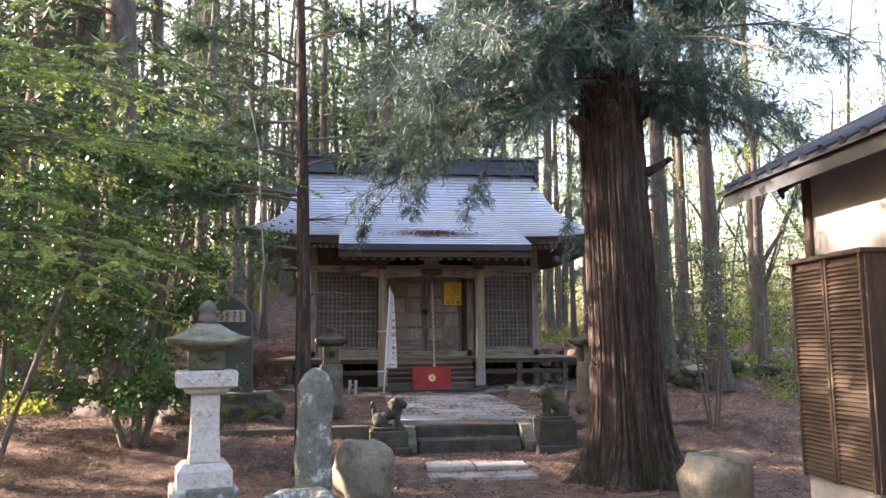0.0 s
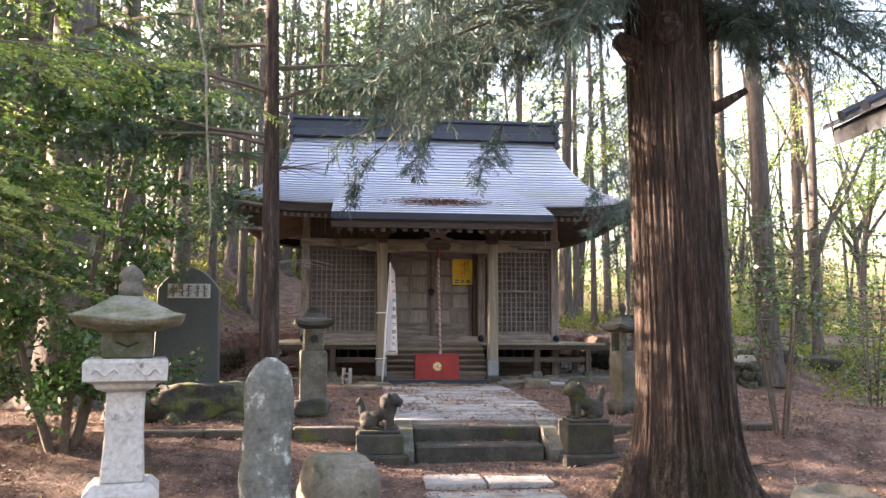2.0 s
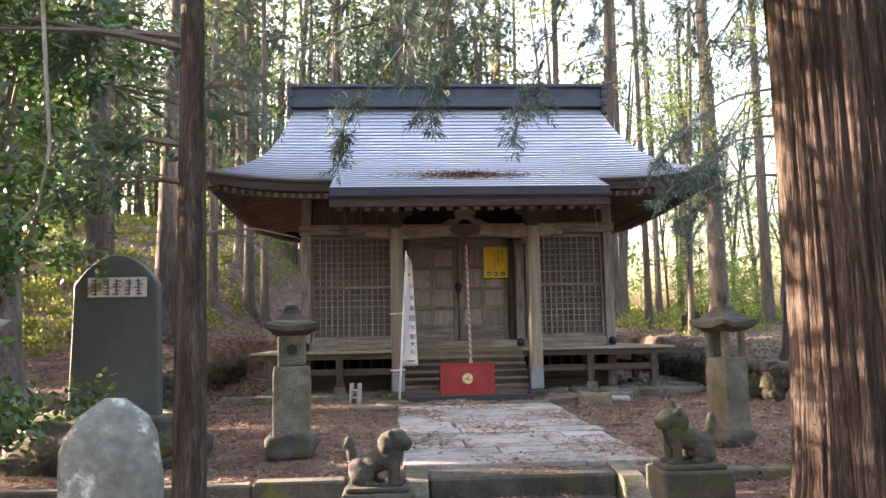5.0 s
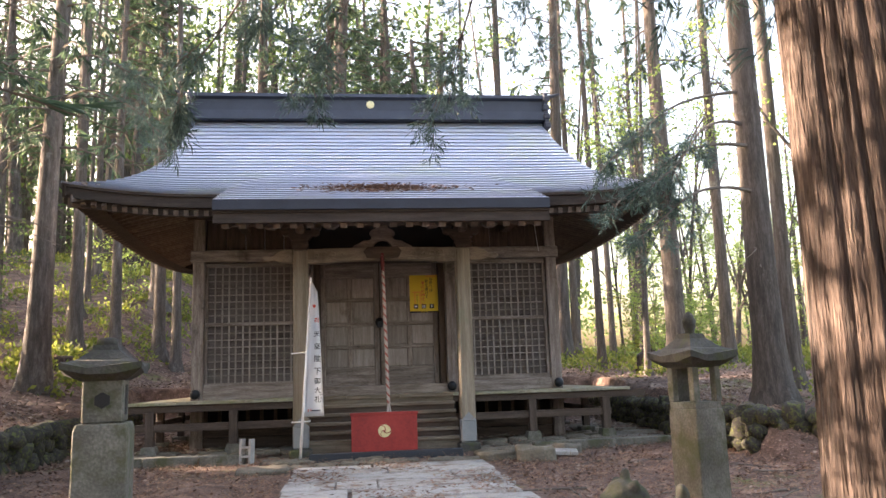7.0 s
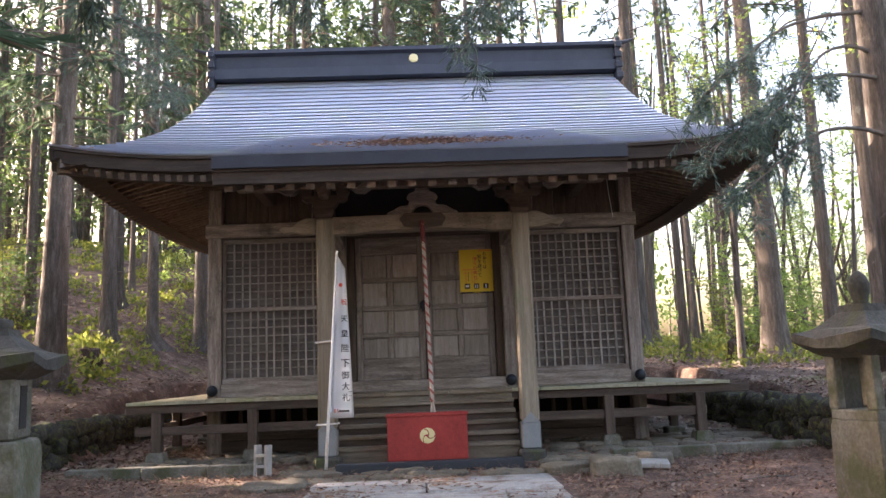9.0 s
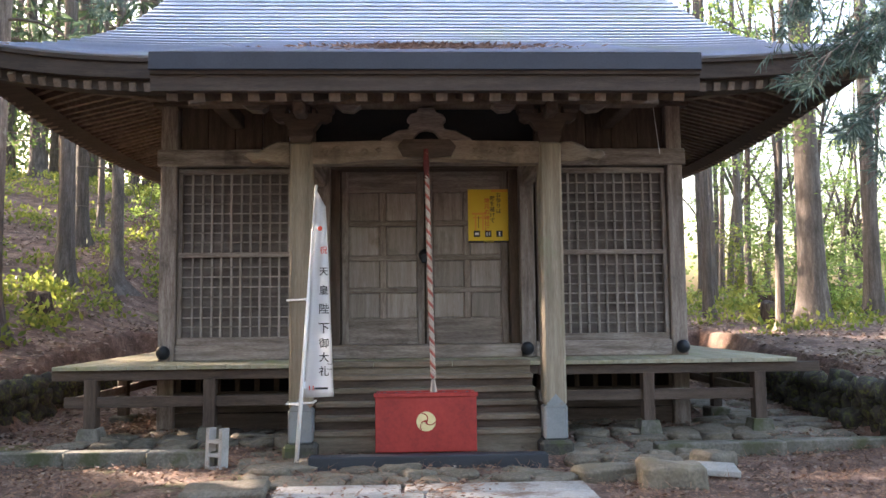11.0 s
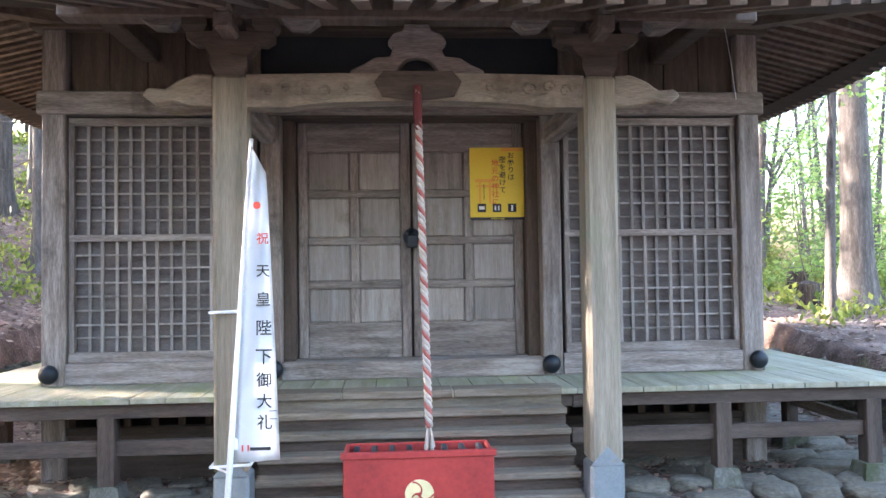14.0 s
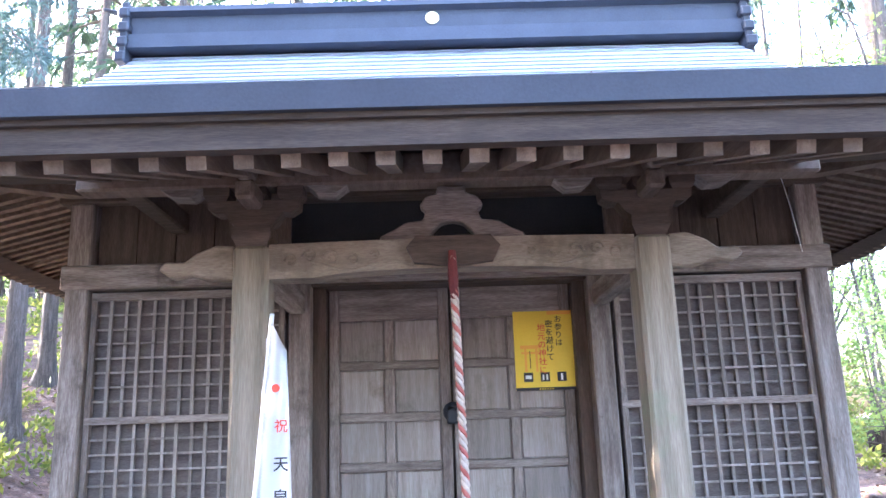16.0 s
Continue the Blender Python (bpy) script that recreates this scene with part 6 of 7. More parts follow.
def free(x, y, gap):
    if -3.6 < x < 8.2 and y < 30.0:
        return False
    if x > 3.5 and y < 16 and x < 11:
        return False
    if -3.8 < x < 6 and y < 14:
        return False
    if any((x - a) ** 2 + (y - b) ** 2 < gap * gap for a, b in spots):
        return False
    spots.append((x, y))
    return True


n = 0
while n < 98:
    x, y = rt.uniform(-40, 5), rt.uniform(9, 80)
    if (x > -5 and y < 30) or not free(x, y, 1.7):
        continue
    if rt.random() < 0.68:
        place(poles, n, x, y, rt.uniform(0.9, 1.4), rt.uniform(0, 360), rt.uniform(0.9, 1.2))
    else:
        place(cedars, n, x, y, rt.uniform(0.7, 1.2), rt.uniform(0, 360), rt.uniform(0.85, 1.2))
    n += 1
n = 0
while n < 62:
    x, y = rt.uniform(3, 38), rt.uniform(15, 62)
    if not free(x, y, 1.3):
        continue
    if rt.random() < 0.85:
        place(broads, n, x, y, rt.uniform(0.8, 1.25), rt.uniform(0, 360))
    else:
        place(tall, n, x, y, rt.uniform(0.5, 0.8), rt.uniform(0, 360), 1.0)
    n += 1
# trees behind and beside the walker that close the place
for i in range(20):
    a = math.pi * (1.02 + 0.96 * i / 19)
    rr = rt.uniform(20, 34)
    place(cedars, i, 1 + rr * 1.1 * math.cos(a), 1 + rr * math.sin(a), rt.uniform(0.8, 1.2), 31 * i)
# further unseen cedars, added on the sun's side of the shed
for i in range(12):
    place(cedars, i, rt.uniform(-26, -10), rt.uniform(-2, 16), rt.uniform(0.8, 1.2), 31 * i)

# low-crowned cedars added on the sunny side only to shade court and shed
for i, (x, y, k) in enumerate(((-9.5, 22.3, 1.2), (-12, 22.7, 1.4), (-14, 23.6, 1.3), (-11, 21.2, 1.2), (-16, 24.2, 1.4), (-9.5, 11.0, 1.2), (-12, 9.0, 1.3), (-9.2, 7.4, 1.2))):
    place(cedars, 2, x, y, k, 63 * i, 0.72)

# great cedar by the path
great = thing("great_cedar", (3.85, 10.78, -0.38), "great old cedar with deeply furrowed red-brown bark and mossy roots", "tree", local=True)
bm = bmesh.new()
rows = []
seg = 320
for i in range(80):
    z = 13 * (i / 79) ** 1.5 - 0.1
    rad = 0.49 * (1 - 0.014 * z) * (1 + 0.62 * math.exp(-z / 0.42) + 0.16 * math.exp(-z / 1.6))
    c = Vector((0.06 - 0.028 * z, 0.0, z))
    ring = []
    for k in range(seg):
        a = 2 * math.pi * k / seg
        cs, sn = math.cos(a), math.sin(a)
        q = Vector((cs * 2.0, sn * 2.0, z * 0.16))
        f1 = noise.noise(q * 1.2 + Vector((3, 1, 0)))
        n1 = noise.noise(Vector((cs * 6.5, sn * 6.5, z * 0.22)))
        n2 = noise.noise(Vector((cs * 12, sn * 12, z * 0.35 + 9)))
        n3 = noise.noise(Vector((cs * 22, sn * 22, z * 0.9 + 4)))
        g1, g2 = max(0.0, 1 - abs(n1) / 0.13), max(0.0, 1 - abs(n2) / 0.15)
        lob = 1 + 0.06 * f1 - 0.085 * g1 - 0.055 * g2 + 0.02 * n3 + 0.22 * math.exp(-z / 0.35) * math.sin(6 * a + 1.0 + 0.8 * math.sin(2 * a))
        ring.append(bm.verts.new(c + Vector((cs, sn, 0)) * rad * lob))
    rows.append(ring)
for a, b in zip(rows, rows[1:]):
    for k in range(seg):
        bm.faces.new((a[k], a[(k + 1) % seg], b[(k + 1) % seg], b[k]))
bm.faces.new(rows[-1])
part("trunk", bm, M_bark, great, smooth=True)
for (z, a, ln, r0) in ((4.3, -25, 0.45, 0.07), (4.95, 195, 0.30, 0.15), (5.25, -15, 0.55, 0.13), (5.1, 250, 0.22, 0.17), (5.6, 120, 0.3, 0.12)):
    d = Vector((math.cos(radians(a)), math.sin(radians(a)), 0.25))
    o = Vector((0.06 - 0.028 * z, 0, z))
    bm = bmesh.new()
    tube(bm, [o + d * 0.25, o + d * (0.36 + ln * 0.4), o + d * (0.38 + ln) + Vector((0, 0, 0.08))], [r0 * 1.4, r0, r0 * 0.55], 9)
    part("branch_stub", bm, M_bark, great, "dark broken branch stub", True)
n_ = 14000
aa = rng.uniform(0, 6.283, n_)
zz = np.abs(rng.normal(0, 0.42, n_))
rr_ = 0.455 * (1 + 0.62 * np.exp(-zz / 0.42) + 0.16 * np.exp(-zz / 1.6)) * rng.uniform(0.95, 1.12, n_)
keep = np.sin(3 * aa + 1) + rng.normal(0, 0.6, n_) > 0.2
pp = np.stack([rr_ * np.cos(aa), rr_ * np.sin(aa), zz], 1)[keep]
join_blades("moss", [(pp, unit(pp * np.array([1, 1, 0.2])))], 0.02, 0.008, 0.3, 0.8, M_moss, great, "yellow-green moss on the roots")
lm = bmesh.new()
chunks = []
rg = random.Random(9)
for i in range(46):
    z = rg.uniform(5.2, 11)
    a = rg.uniform(0, 6.28) if i % 3 else rg.uniform(2.2, 4.4)
    ln = rg.uniform(2.2, 4.6) * (1.15 - 0.05 * z)
    pts = limb_points((0.06 - 0.028 * z, 0, z), (math.cos(a), math.sin(a), 0.15), ln, 0.75, 8, 0.09)
    tube(lm, pts, [0.05 * (1 - 0.11 * k) for k in range(len(pts))], 5)
    chunks.append(sprays(pts, 900, 0.75, 0.4))
    for j in range(4):
        q = pts[rg.randrange(3, len(pts))]
        b = a + rg.uniform(-1.2, 1.2)
        tw = limb_points(q, (math.cos(b), math.sin(b), -0.2), rg.uniform(0.6, 1.4), 0.7, 4, 0.12)
        tube(lm, tw, [0.014, 0.011, 0.008, 0.005, 0.003], 4)
        chunks.append(sprays(tw, 260, 0.4, 0.4))
for i in range(30):
    z = rg.uniform(5.6, 8.8)
    a = radians(rg.uniform(140, 225) if i % 2 else rg.uniform(200, 345))
    ln = rg.uniform(2.2, 3.9) if i % 2 else rg.uniform(0.9, 1.9)
    pts = limb_points((0, 0, z), (math.cos(a), math.sin(a), 0.1), ln, 0.65, 8, 0.1)
    tube(lm, pts, [0.045 * (1 - 0.11 * k) for k in range(len(pts))], 5)
    chunks.append(sprays(pts, 1100, 0.8, 0.5))
    for j in range(5):
        q = pts[rg.randrange(2, len(pts))]
        b = a + rg.uniform(-1.3, 1.3)
        tw = limb_points(q, (math.cos(b), math.sin(b), -0.25), rg.uniform(0.6, 1.3), 0.7, 4, 0.12)
        tube(lm, tw, [0.014, 0.011, 0.008, 0.005, 0.003], 4)
        chunks.append(sprays(tw, 330, 0.4, 0.45))
branchwork(lm, M_twig, great)
join_blades("crown", chunks, 0.15, 0.0062, 0.35, 0.5, M_blueneedle, great, "hanging blue-green needle sprays")
great.matrix_basis = pose(4.02, 10.78, -0.36)

# long drooping boughs that cross in front of the roof, each grown from a stem outside the view
bough_tree = thing("leaning_cedar", (5.9, 16.4, 0.2), "cedar whose long boughs droop before the shrine roof", "tree", local=True)
lm = bmesh.new()
chunks = []
for base, tip, sag in (((3.9, 10.8, 6.6), (2.75, 17.4, 4.75), 0.5), ((3.9, 10.8, 6.0), (0.35, 14.2, 3.95), 0.5), ((3.9, 10.8, 6.3), (1.3, 15.4, 4.45), 0.6), ((8.4, 20.0, 5.2), (5.5, 18.4, 3.9), 0.3),
                       ((8.4, 20.0, 4.4), (5.7, 18.2, 3.35), 0.3), ((8.4, 20.1, 6.2), (5.4, 18.8, 4.5), 0.3), ((8.4, 20.1, 5.6), (6.4, 18.6, 4.4), 0.3), ((-4.6, 24.5, 7.4), (-1.9, 22.2, 6.2), 0.5), ((-4.6, 24.5, 8.2), (-2.2, 23.0, 7.2), 0.5),
                       ((3.9, 10.8, 7.4), (3.9, 17.0, 5.9), 0.6), ((3.9, 10.8, 7.2), (1.0, 16.0, 5.6), 0.6)):
    b0, b1 = Vector(base), Vector(tip)
    pts = []
    for i in range(12):
        t = i / 11
        p = b0.lerp(b1, t)
        p.z += sag * math.sin(math.pi * t)
        pts.append(p + Vector((0.05 * math.sin(9 * t), 0.05 * math.cos(7 * t), 0)))
    tube(lm, pts, [0.035 * (1 - 0.078 * k) for k in range(12)], 5)
    for j in range(14):
        q = pts[rg.randrange(6, 12)]
        d = (b1 - b0).normalized()
        tw = limb_points(q, (d.x + rg.uniform(-0.9, 0.9), d.y * 0.5 + rg.uniform(-0.5, 0.5), -0.5), rg.uniform(0.3, 0.85), 0.5, 4, 0.15)
        tube(lm, tw, [0.009, 0.007, 0.005, 0.004, 0.002], 4)
        chunks.append(sprays(tw, 170, 0.24, 0.3))
bl = branchwork(lm, M_twig, bough_tree)
cr = join_blades("crown", chunks, 0.12, 0.006, 0.2, 0.6, M_blueneedle, bough_tree)
for o in (bl, cr):
    o.matrix_parent_inverse = Matrix.Translation((-5.9, -16.4, -0.2))

# thin cedar beside the standing stone
thin = thing("thin_cedar", (-0.575, 11.55, -0.3), "thin young cedar with bare lower branches", "tree", local=True)
bm, line = trunk_mesh(9.5, 0.125, (-0.15, 0.3), 0.05, 12, 18, 1.3, 0.6, 21, 0.08)
part("trunk", bm, M_bark, thin, smooth=True)
lm = bmesh.new()
chunks = []
for z, a, ln, dr in ((4.15, 165, 2.6, -0.25), (4.05, 200, 1.6, 0.1), (4.6, -20, 0.9, 0.0), (3.75, 10, 0.35, 0.0), (3.3, 170, 0.9, 0.1), (4.7, 185, 2.2, 0.2), (5.3, 150, 1.8, 0), (5.0, 20, 1.6, 0.1), (2.6, 30, 0.35, 0), (5.8, 100, 1.6, 0), (6.2, 220, 1.8, 0), (6.6, 320, 1.7, 0), (7.2, 60, 1.5, 0), (7.7, 180, 1.4, 0), (8.3, 270, 1.2, 0), (8.8, 20, 1.0, 0), (3.0, 190, 0.5, 0.1)):
    pts = limb_points(stem_at(line, z), (math.cos(radians(a)), math.sin(radians(a)) * 0.8, 0.25), ln, dr + 0.3, 7, 0.1)
    tube(lm, pts, [0.034 * (1 - 0.12 * k) for k in range(len(pts))], 5)
    for j in range(6):
        q = pts[rg.randrange(2, len(pts))]
        tw = limb_points(q, (math.cos(radians(a)) + rg.uniform(-0.8, 0.8), math.sin(radians(a)) + rg.uniform(-0.8, 0.8), 0.1), rg.uniform(0.3, 0.9), 0.3, 4, 0.15)
        tube(lm, tw, [0.008, 0.006, 0.005, 0.003, 0.002], 4)
        if z > 3.9 or (j > 3 and a > 90):
            chunks.append(sprays(tw, 260, 0.35, 0.25))
branchwork(lm, M_twig, thin)
join_blades("crown", chunks, 0.10, 0.009, 0.2, 0.5, M_needle, thin)
thin.matrix_basis = pose(-0.575, 11.55, -0.3)

# cedar behind the shrub, and the evergreen shrub itself
place(cedars, 0, -4.55, 16.5, 0.9 / 0.56, 15, 1.0)


def shrub(at, stems, height, spread, leaves, leaf, size, label, seed, stem_r=0.045, low=0.25):
    r = random.Random(seed)
    root = thing("evergreen_shrub", at, label, "shrub", local=True)
    lm = bmesh.new()
    chunks = []
    for i in range(stems):
        a = 6.28 * i / stems + r.uniform(-0.4, 0.4)
        h = height * r.uniform(0.75, 1.1)
        pts = limb_points((0.08 * math.cos(a), 0.08 * math.sin(a), -0.1), (math.cos(a) * spread, math.sin(a) * spread, 1), h, -0.2, 9, 0.07)
        tube(lm, pts, [stem_r * (1 - 0.09 * k) for k in range(len(pts))], 7)
        for j in range(16):
            k = r.randrange(max(1, int(low * 9)), len(pts))
            b = r.uniform(0, 6.28)
            tw = limb_points(pts[k], (math.cos(b), math.sin(b), 0.25), r.uniform(0.4, 1.3) * (height / 4.5), 0.25, 5, 0.15)
            tube(lm, tw, [0.012, 0.010, 0.008, 0.006, 0.004, 0.002], 4)
            c, d = along(tw, leaves // (stems * 16), 0.2)
            chunks.append((c + rng.normal(0, 0.10, c.shape), d))
    branchwork(lm, M_twig, root)
    join_blades("foliage", chunks, size, size * 0.26, 0.15, 0.9, leaf, root)
    root.matrix_basis = pose(*at)
    return root


shrub((-3.3, 12.9, -0.1), 6, 5.6, 0.28, 17000, M_gloss, 0.10, "large many-stemmed evergreen shrub with glossy dark leaves", 3, 0.06, 0.3)
shrub((-4.8, 11.4, -0.12), 4, 5.8, 0.25, 9000, M_gloss, 0.10, "many-stemmed evergreen shrub with glossy dark leaves", 8, 0.05, 0.45)
shrub((-6.6, 14.5, 0.0), 4, 5.0, 0.3, 8000, M_gloss, 0.10, "many-stemmed evergreen shrub with glossy dark leaves", 18, 0.05, 0.2)
shrub((6.35, 12.95, 0.0), 4, 3.5, 0.14, 1500, M_gloss, 0.075, "slim evergreen sapling with three stems and small leaves", 5, 0.028, 0.45)
shrub((9.6, 15.6, 0.1), 4, 3.2, 0.3, 1500, M_gloss, 0.08, "loose evergreen shrub at the wood's edge", 6, 0.025, 0.2)
shrub((11.5, 18.2, 0.3), 5, 2.2, 0.4, 1500, M_mid, 0.08, "low loose shrub at the wood's edge", 7, 0.02, 0.15)

for i in range(9):
    x, y = rt.uniform(9, 24), rt.uniform(24, 40)
    shrub((x, y, gz(x, y)), 4, rt.uniform(2.0, 4.5), 0.35, 1800, M_bright if i % 3 else M_under, 0.11, "thin sapling with fresh yellow-green leaves", 100 + i, 0.018, 0.2)
for i in range(16):
    x, y = rt.uniform(-20, -6), rt.uniform(20, 44)
    shrub((x, y, gz(x, y)), 4, rt.uniform(2.0, 5.0), 0.35, 1800, (M_mid, M_bright, M_under)[i % 3], 0.12, "thin understorey sapling with green leaves", 140 + i, 0.018, 0.2)

# fir with flat bright sprays that reaches in over the shrubs
fir = thing("young_fir", (-4.6, 9.2, -0.12), "young fir with flat bright green sprays and pale bare twigs", "tree", local=True)
bm, line = trunk_mesh(8, 0.09, (0.3, 0.3), 0.05, 10, 14, 1.3, 0.6, 31, 0.05)
part("trunk", bm, M_bark2, fir, smooth=True)
lm = bmesh.new()
pale = bmesh.new()
chunks = []
for i in range(30):
    z = rg.uniform(2.4, 5.6)
    a = radians(rg.uniform(-55, 75))
    pts = limb_points(stem_at(line, z), (math.cos(a), math.sin(a), 0.18), rg.uniform(1.8, 3.9), 0.55, 8, 0.06)
    tube(lm if i % 3 else pale, pts, [0.02 * (1 - 0.11 * k) for k in range(len(pts))], 4)
    for j in range(12):
        k = rg.randrange(2, len(pts))
        b = a + rg.choice((-1, 1)) * rg.uniform(0.5, 1.1)
        tw = limb_points(pts[k], (math.cos(b), math.sin(b), -0.05), rg.uniform(0.3, 0.8), 0.3, 4, 0.07)
        tube(lm, tw, [0.006, 0.005, 0.004, 0.003, 0.002], 4)
        c, d = along(tw, 60, 0.05)
        side = unit(np.cross(d, np.array([[0, 0, 1.0]])))
        sgn = rng.choice((-1, 1), len(c))[:, None]
        chunks.append((c, d * 0.6 + side * sgn))
branchwork(lm, M_twig, fir)
branchwork(pale, M_stone, fir)
join_blades("crown", chunks, 0.065, 0.011, 0.05, 0.15, M_bright, fir)
fir.matrix_basis = pose(-4.6, 9.2, -0.12)

# pale bare vine that hangs from the thin cedar's bough
bm = bmesh.new()
tube(bm, [(-1.30, 10.3, 4.95), (-1.13, 10.2, 4.2), (-1.10, 10.2, 3.53), (-1.06, 10.2, 3.0), (-1.03, 10.2, 2.65), (-1.08, 10.2, 2.32), (-1.2, 10.2, 2.2)], [0.012, 0.013, 0.013, 0.012, 0.011, 0.009, 0.005], 6)
tagged(part("hanging_vine", bm, M_stone_moss), "pale bare vine hanging from a bough", "vine")

# far wood that closes the view: pale slim stems and hanging leaves, past counting
rf = random.Random(41)
lm = bmesh.new()
pl_, dl_ = [], []
for i in range(215):
    y = rf.uniform(44, 86)
    x = (rf.uniform(-0.75, 0.12) if i % 3 else rf.uniform(0.12, 0.8)) * y
    h_ = rf.uniform(9, 19)
    if i > 140:                # taller conifers straight behind the hall
        x, h_ = rf.uniform(-0.22, 0.26) * y, rf.uniform(17, 27)
    z0 = gz(x, y)
    ln = rf.uniform(-1.4, 1.4)
    pts = [(x + ln * (k / 5) ** 1.5, y, z0 + h_ * k / 5 - 0.2) for k in range(6)]
    tube(lm, pts, [0.16 * (1 - 0.15 * k) * (0.6 + h_ / 25) for k in range(6)], 6)
    for j in range(16 if i % 3 else 5):
        t = rf.uniform(0.45 if i > 140 else 0.12, 1.0)
        c = np.array([x + ln * t ** 1.5 + rf.gauss(0, 1.5), y + rf.gauss(0, 1.2), z0 + h_ * t + rf.gauss(0, 0.5)])
        m_ = rf.randrange(20, 46)
        pl_.append(c + rng.normal(0, 1, (m_, 3)) * np.array([0.75, 0.6, 0.33]))
        dl_.append(rng.normal(0, 1, (m_, 3)) + np.array([0, 0, -0.4]))
far_wood = thing("far_wood", (0, 60, 0), "far pale wood of slim stems and thin yellow-green leaves", "wood", kind="stuff")
part("stems", lm, M_bark2, far_wood)
c, d = np.concatenate(pl_), np.concatenate(dl_)
left = c[:, 0] < 0.20 * c[:, 1]
for side, leaf in ((left, M_mid), (~left, M_bright)):
    link("leaves", blades("leaves", c[side], d[side], np.full(side.sum(), 0.34), np.full(side.sum(), 0.10), 0.2, 0.6), leaf, far_wood)

# stumps and a fallen stick or two
for i, (x, y, r, h_) in enumerate(((7.5, 26.6, 0.13, 0.30), (10.4, 30.4, 0.2, 0.45), (9.3, 28.0, 0.16, 0.42), (10.6, 24.2, 0.18, 0.4), (-5.0, 27.2, 0.2, 0.3))):
    bm = bmesh.new()
    lathe(bm, [(r * 1.5, -0.1), (r * 1.1, h_ * 0.4), (r, h_), (r * 0.4, h_ * 1.04)], seg=11)
    for v in bm.verts:
        v.co += Vector((v.co.x, v.co.y, 0.3)) * 0.25 * noise.noise(v.co * 6 + Vector((i, 0, 0)))
    bmesh.ops.transform(bm, matrix=pose(x, y, gz(x, y)), verts=bm.verts[:])
    tagged(part("tree_stump", bm, M_bark, smooth=True), "old mossy sawn tree stump", "stump", "stumps")
for i in range(26):
    x, y = (rt.uniform(-4, 7), rt.uniform(8.5, 12.4)) if i % 2 else (rt.uniform(3.6, 7), rt.uniform(14, 19.5))
    a = rt.uniform(0, 6.28)
    ln = rt.uniform(0.3, 1.4)
    bm = bmesh.new()
    pts = [Vector((x + math.cos(a) * ln * k / 5, y + math.sin(a) * ln * k / 5, 0)) + Vector((rt.uniform(-0.02, 0.02), rt.uniform(-0.02, 0.02), 0)) for k in range(6)]
    for p in pts:
        p.z = gz(p.x, p.y) + 0.02
    tube(bm, pts, [0.014, 0.013, 0.012, 0.010, 0.008, 0.005], 5)
    tagged(part("fallen_stick", bm, M_twig), "thin fallen stick lying on the forest floor", "stick", "fallen sticks")

# ---- litter and undergrowth ----


def strew(name, x, y, length, width, lift, material, label, category, tilt=0.35, zs=None):
    n_ = len(x)
    z = (ground_np(x, y) if zs is None else zs) + lift + rng.uniform(0, 0.02, n_)
    a = rng.uniform(0, 6.283, n_)
    axis = unit(np.stack([np.cos(a), np.sin(a), rng.normal(0, tilt, n_)], 1))
    side = unit(np.cross(axis, np.stack([rng.normal(0, 0.35, n_), rng.normal(0, 0.35, n_), np.ones(n_)], 1)))
    m_ = quads_mesh(name, np.stack([x, y, z], 1), axis, side, length * rng.uniform(0.5, 1.4, n_), width * rng.uniform(0.6, 1.4, n_))
    return tagged(link(name, m_, material), label, category, kind="stuff")


def scatter(n_, x0, x1, y0, y1, clump=0.6):
    x, y = rng.uniform(x0, x1, n_), rng.uniform(y0, y1, n_)
    keep = (np.sin(x * 2.1 + np.sin(y * 1.7) * 1.3) * np.sin(y * 1.9 + np.sin(x * 1.3)) + rng.normal(0, 0.7, n_)) > -clump
    inway = (x > 0.85) & (x < 3.55) & (y > 12.6) & (y < 19.0)
    keep &= ~inway
    return x[keep], y[keep]


strew("leaf_litter", *scatter(92000, -7, 9.5, 6.5, 23), 0.048, 0.015, 0.012, M_litter, "small reddish brown dead leaves over the ground", "leaf litter")
strew("leaf_litter", *scatter(15000, -7, 9.5, 6.5, 23, 0.1), 0.055, 0.018, 0.018, M_litter_pale, "scattered pale dead leaves on the ground", "leaf litter")
strew("needle_litter", *scatter(30000, -7, 9.5, 7, 23), 0.16, 0.003, 0.016, M_litter, "fallen brown cedar needles and sprigs", "needle litter")
strew("needle_litter", *scatter(52000, -4.5, 8, 12.5, 20.6), 0.11, 0.003, 0.014, M_litter, "matted brown cedar needles on the court", "needle litter")
# pale leaves strewn densely, so their colour also brightens the bank like daylight
strew("leaf_litter", *scatter(36000, -10, 14, 21, 35), 0.09, 0.03, 0.015, M_litter_pale, "pale dead leaves on the bank", "leaf litter")
n_ = 11000
x, y = rng.uniform(0.9, 3.55, n_), rng.uniform(12.8, 19.0, n_)
keep = (np.sin(x * 3.1 + 1) * np.sin(y * 2.3 + x) + rng.normal(0, 0.5, n_)) > 0.45
x, y = x[keep], y[keep]
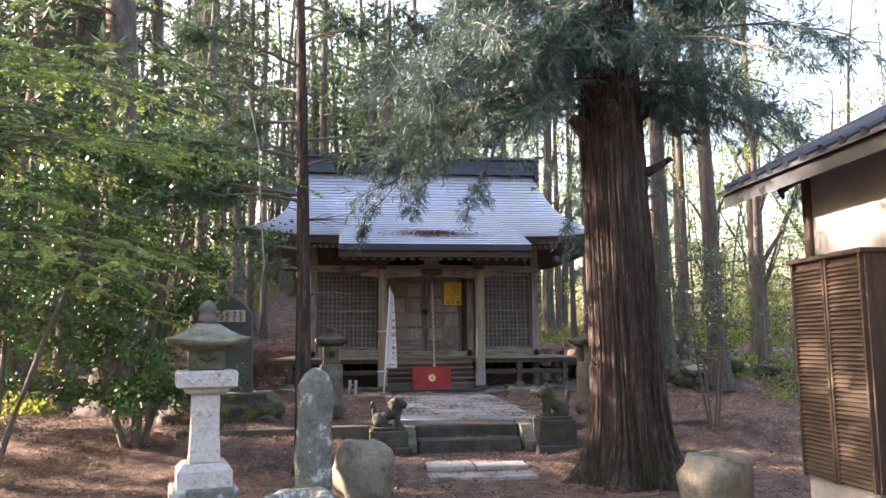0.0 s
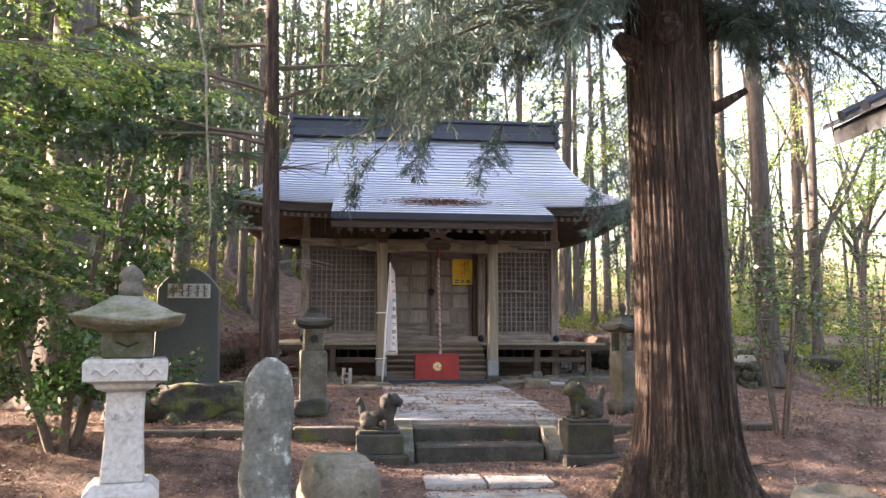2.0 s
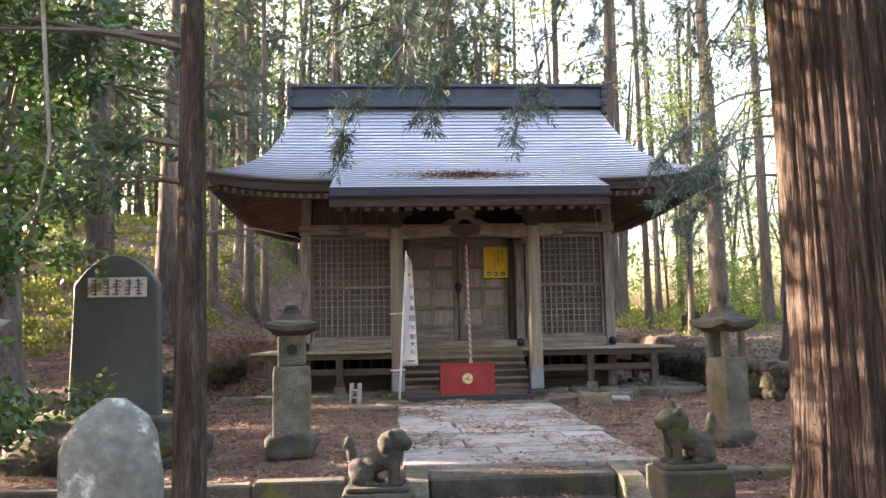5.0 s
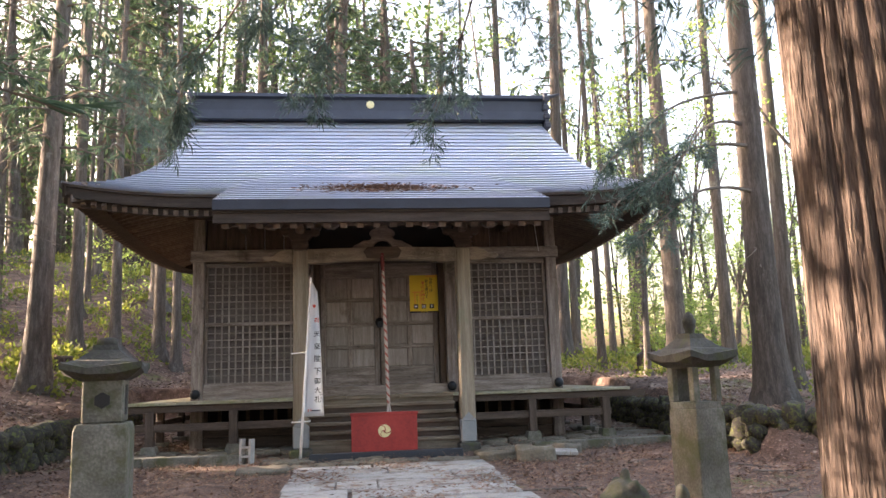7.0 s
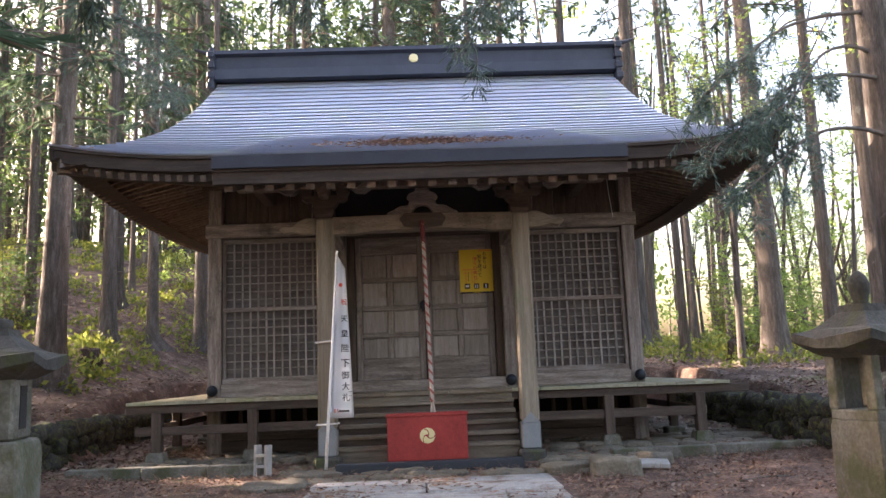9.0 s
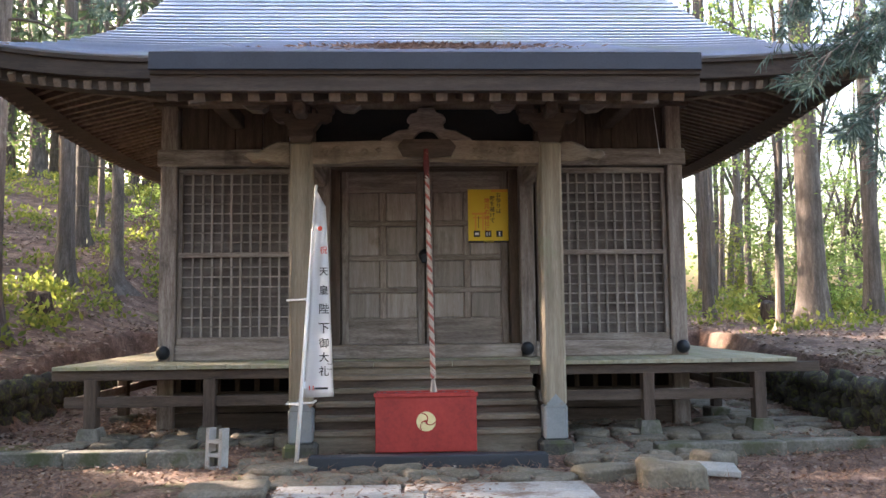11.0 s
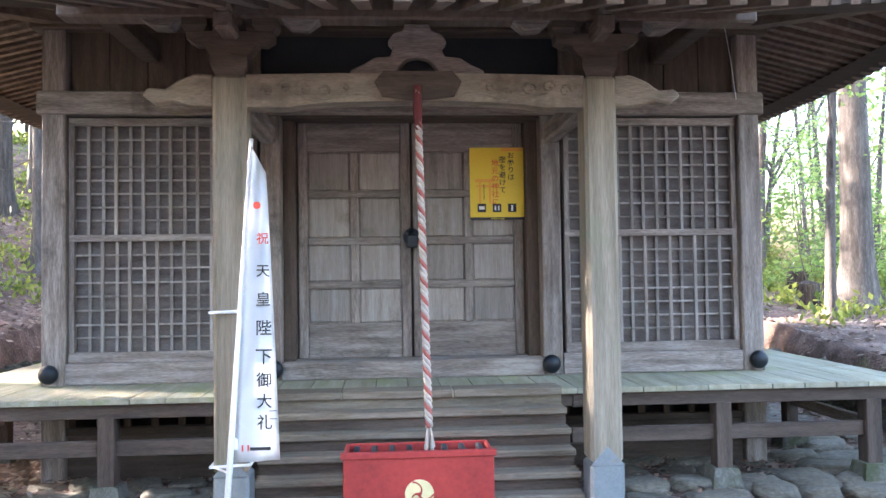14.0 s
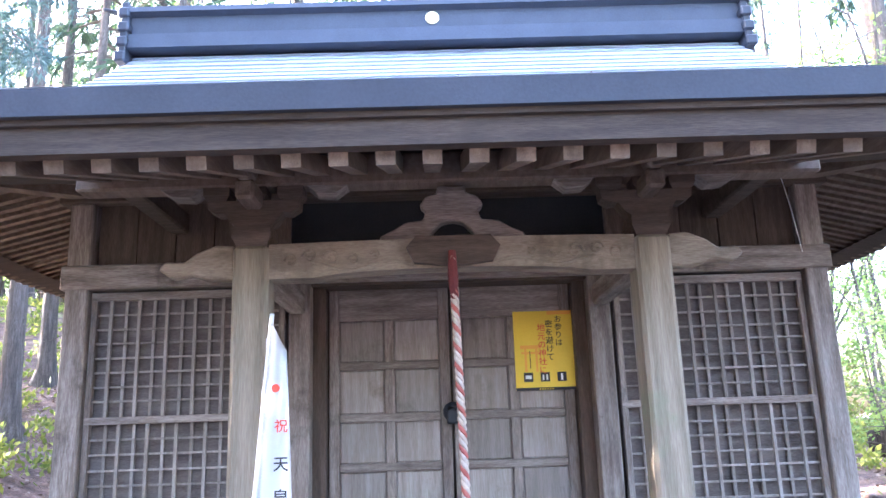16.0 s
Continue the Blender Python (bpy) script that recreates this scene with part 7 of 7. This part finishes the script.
strew("path_litter", x, y, 0.07, 0.010, 0.052, M_litter, "brown leaves and needles lying on the paved way", "leaf litter", 0.15, np.where(y > TERRACE_Y + 0.3, 0.21 + 0.02 * (y - TERRACE_Y), np.where(y > 13.2, 0.18, -0.02)))
# drift of dead sprigs caught on the porch roof
n_ = 1500
q = np.clip(rng.normal(0.60, 0.07, n_), 0.4, 0.8)
x = CX + 0.05 + rng.normal(0, 0.5, n_)
zs = np.array([porch_pt(b, a).z for a, b in zip(x, q)])
y = np.array([porch_pt(b, a).y for a, b in zip(x, q)])
strew("roof_litter", x, y, 0.11, 0.012, 0.02, M_litter, "drift of brown dead sprigs caught on the porch roof", "leaf litter", 0.08, zs)


def tufts(name, x0, x1, y0, y1, n_, size, material, label):
    c0 = np.stack([rng.uniform(x0, x1, n_ // 60), rng.uniform(y0, y1, n_ // 60)], 1)
    c = np.repeat(c0, 60, 0) + rng.normal(0, 0.22, (n_ // 60 * 60, 2))
    x, y = c[:, 0], c[:, 1]
    z = ground_np(x, y) + np.abs(rng.normal(0, 0.14, len(x)))
    p = np.stack([x, y, z], 1)
    ax = np.repeat(np.array([[0, 0, 0.6]]), len(x), 0)
    m_ = blades(name, p, ax, np.full(len(x), size), np.full(len(x), size * 0.25), 0, 0.7)
    tagged(link(name, m_, material), label, "undergrowth", kind="stuff")


tufts("undergrowth", -26, 6, 46, 75, 40000, 0.30, M_under, "distant yellow-green undergrowth on the slope")
tufts("undergrowth", -15, -4.0, 24, 46, 17000, 0.14, M_under, "low yellow-green undergrowth between the trunks")
tufts("undergrowth", 8, 22, 26, 42, 12000, 0.14, M_under, "low yellow-green undergrowth between the trunks")
tufts("undergrowth", -12, -6, 15, 24, 7000, 0.12, M_under, "low green undergrowth between the trunks")
tufts("undergrowth", 9.5, 15, 16, 22, 5000, 0.10, M_under, "low green undergrowth beside the field stones")

# ---- the plan's module brought to metres ----
for ob in list(scene.objects):
    if ob.parent is None and ob.type in {"MESH", "EMPTY"}:
        ob.matrix_basis = Matrix.Scale(MODULE, 4) @ ob.matrix_basis
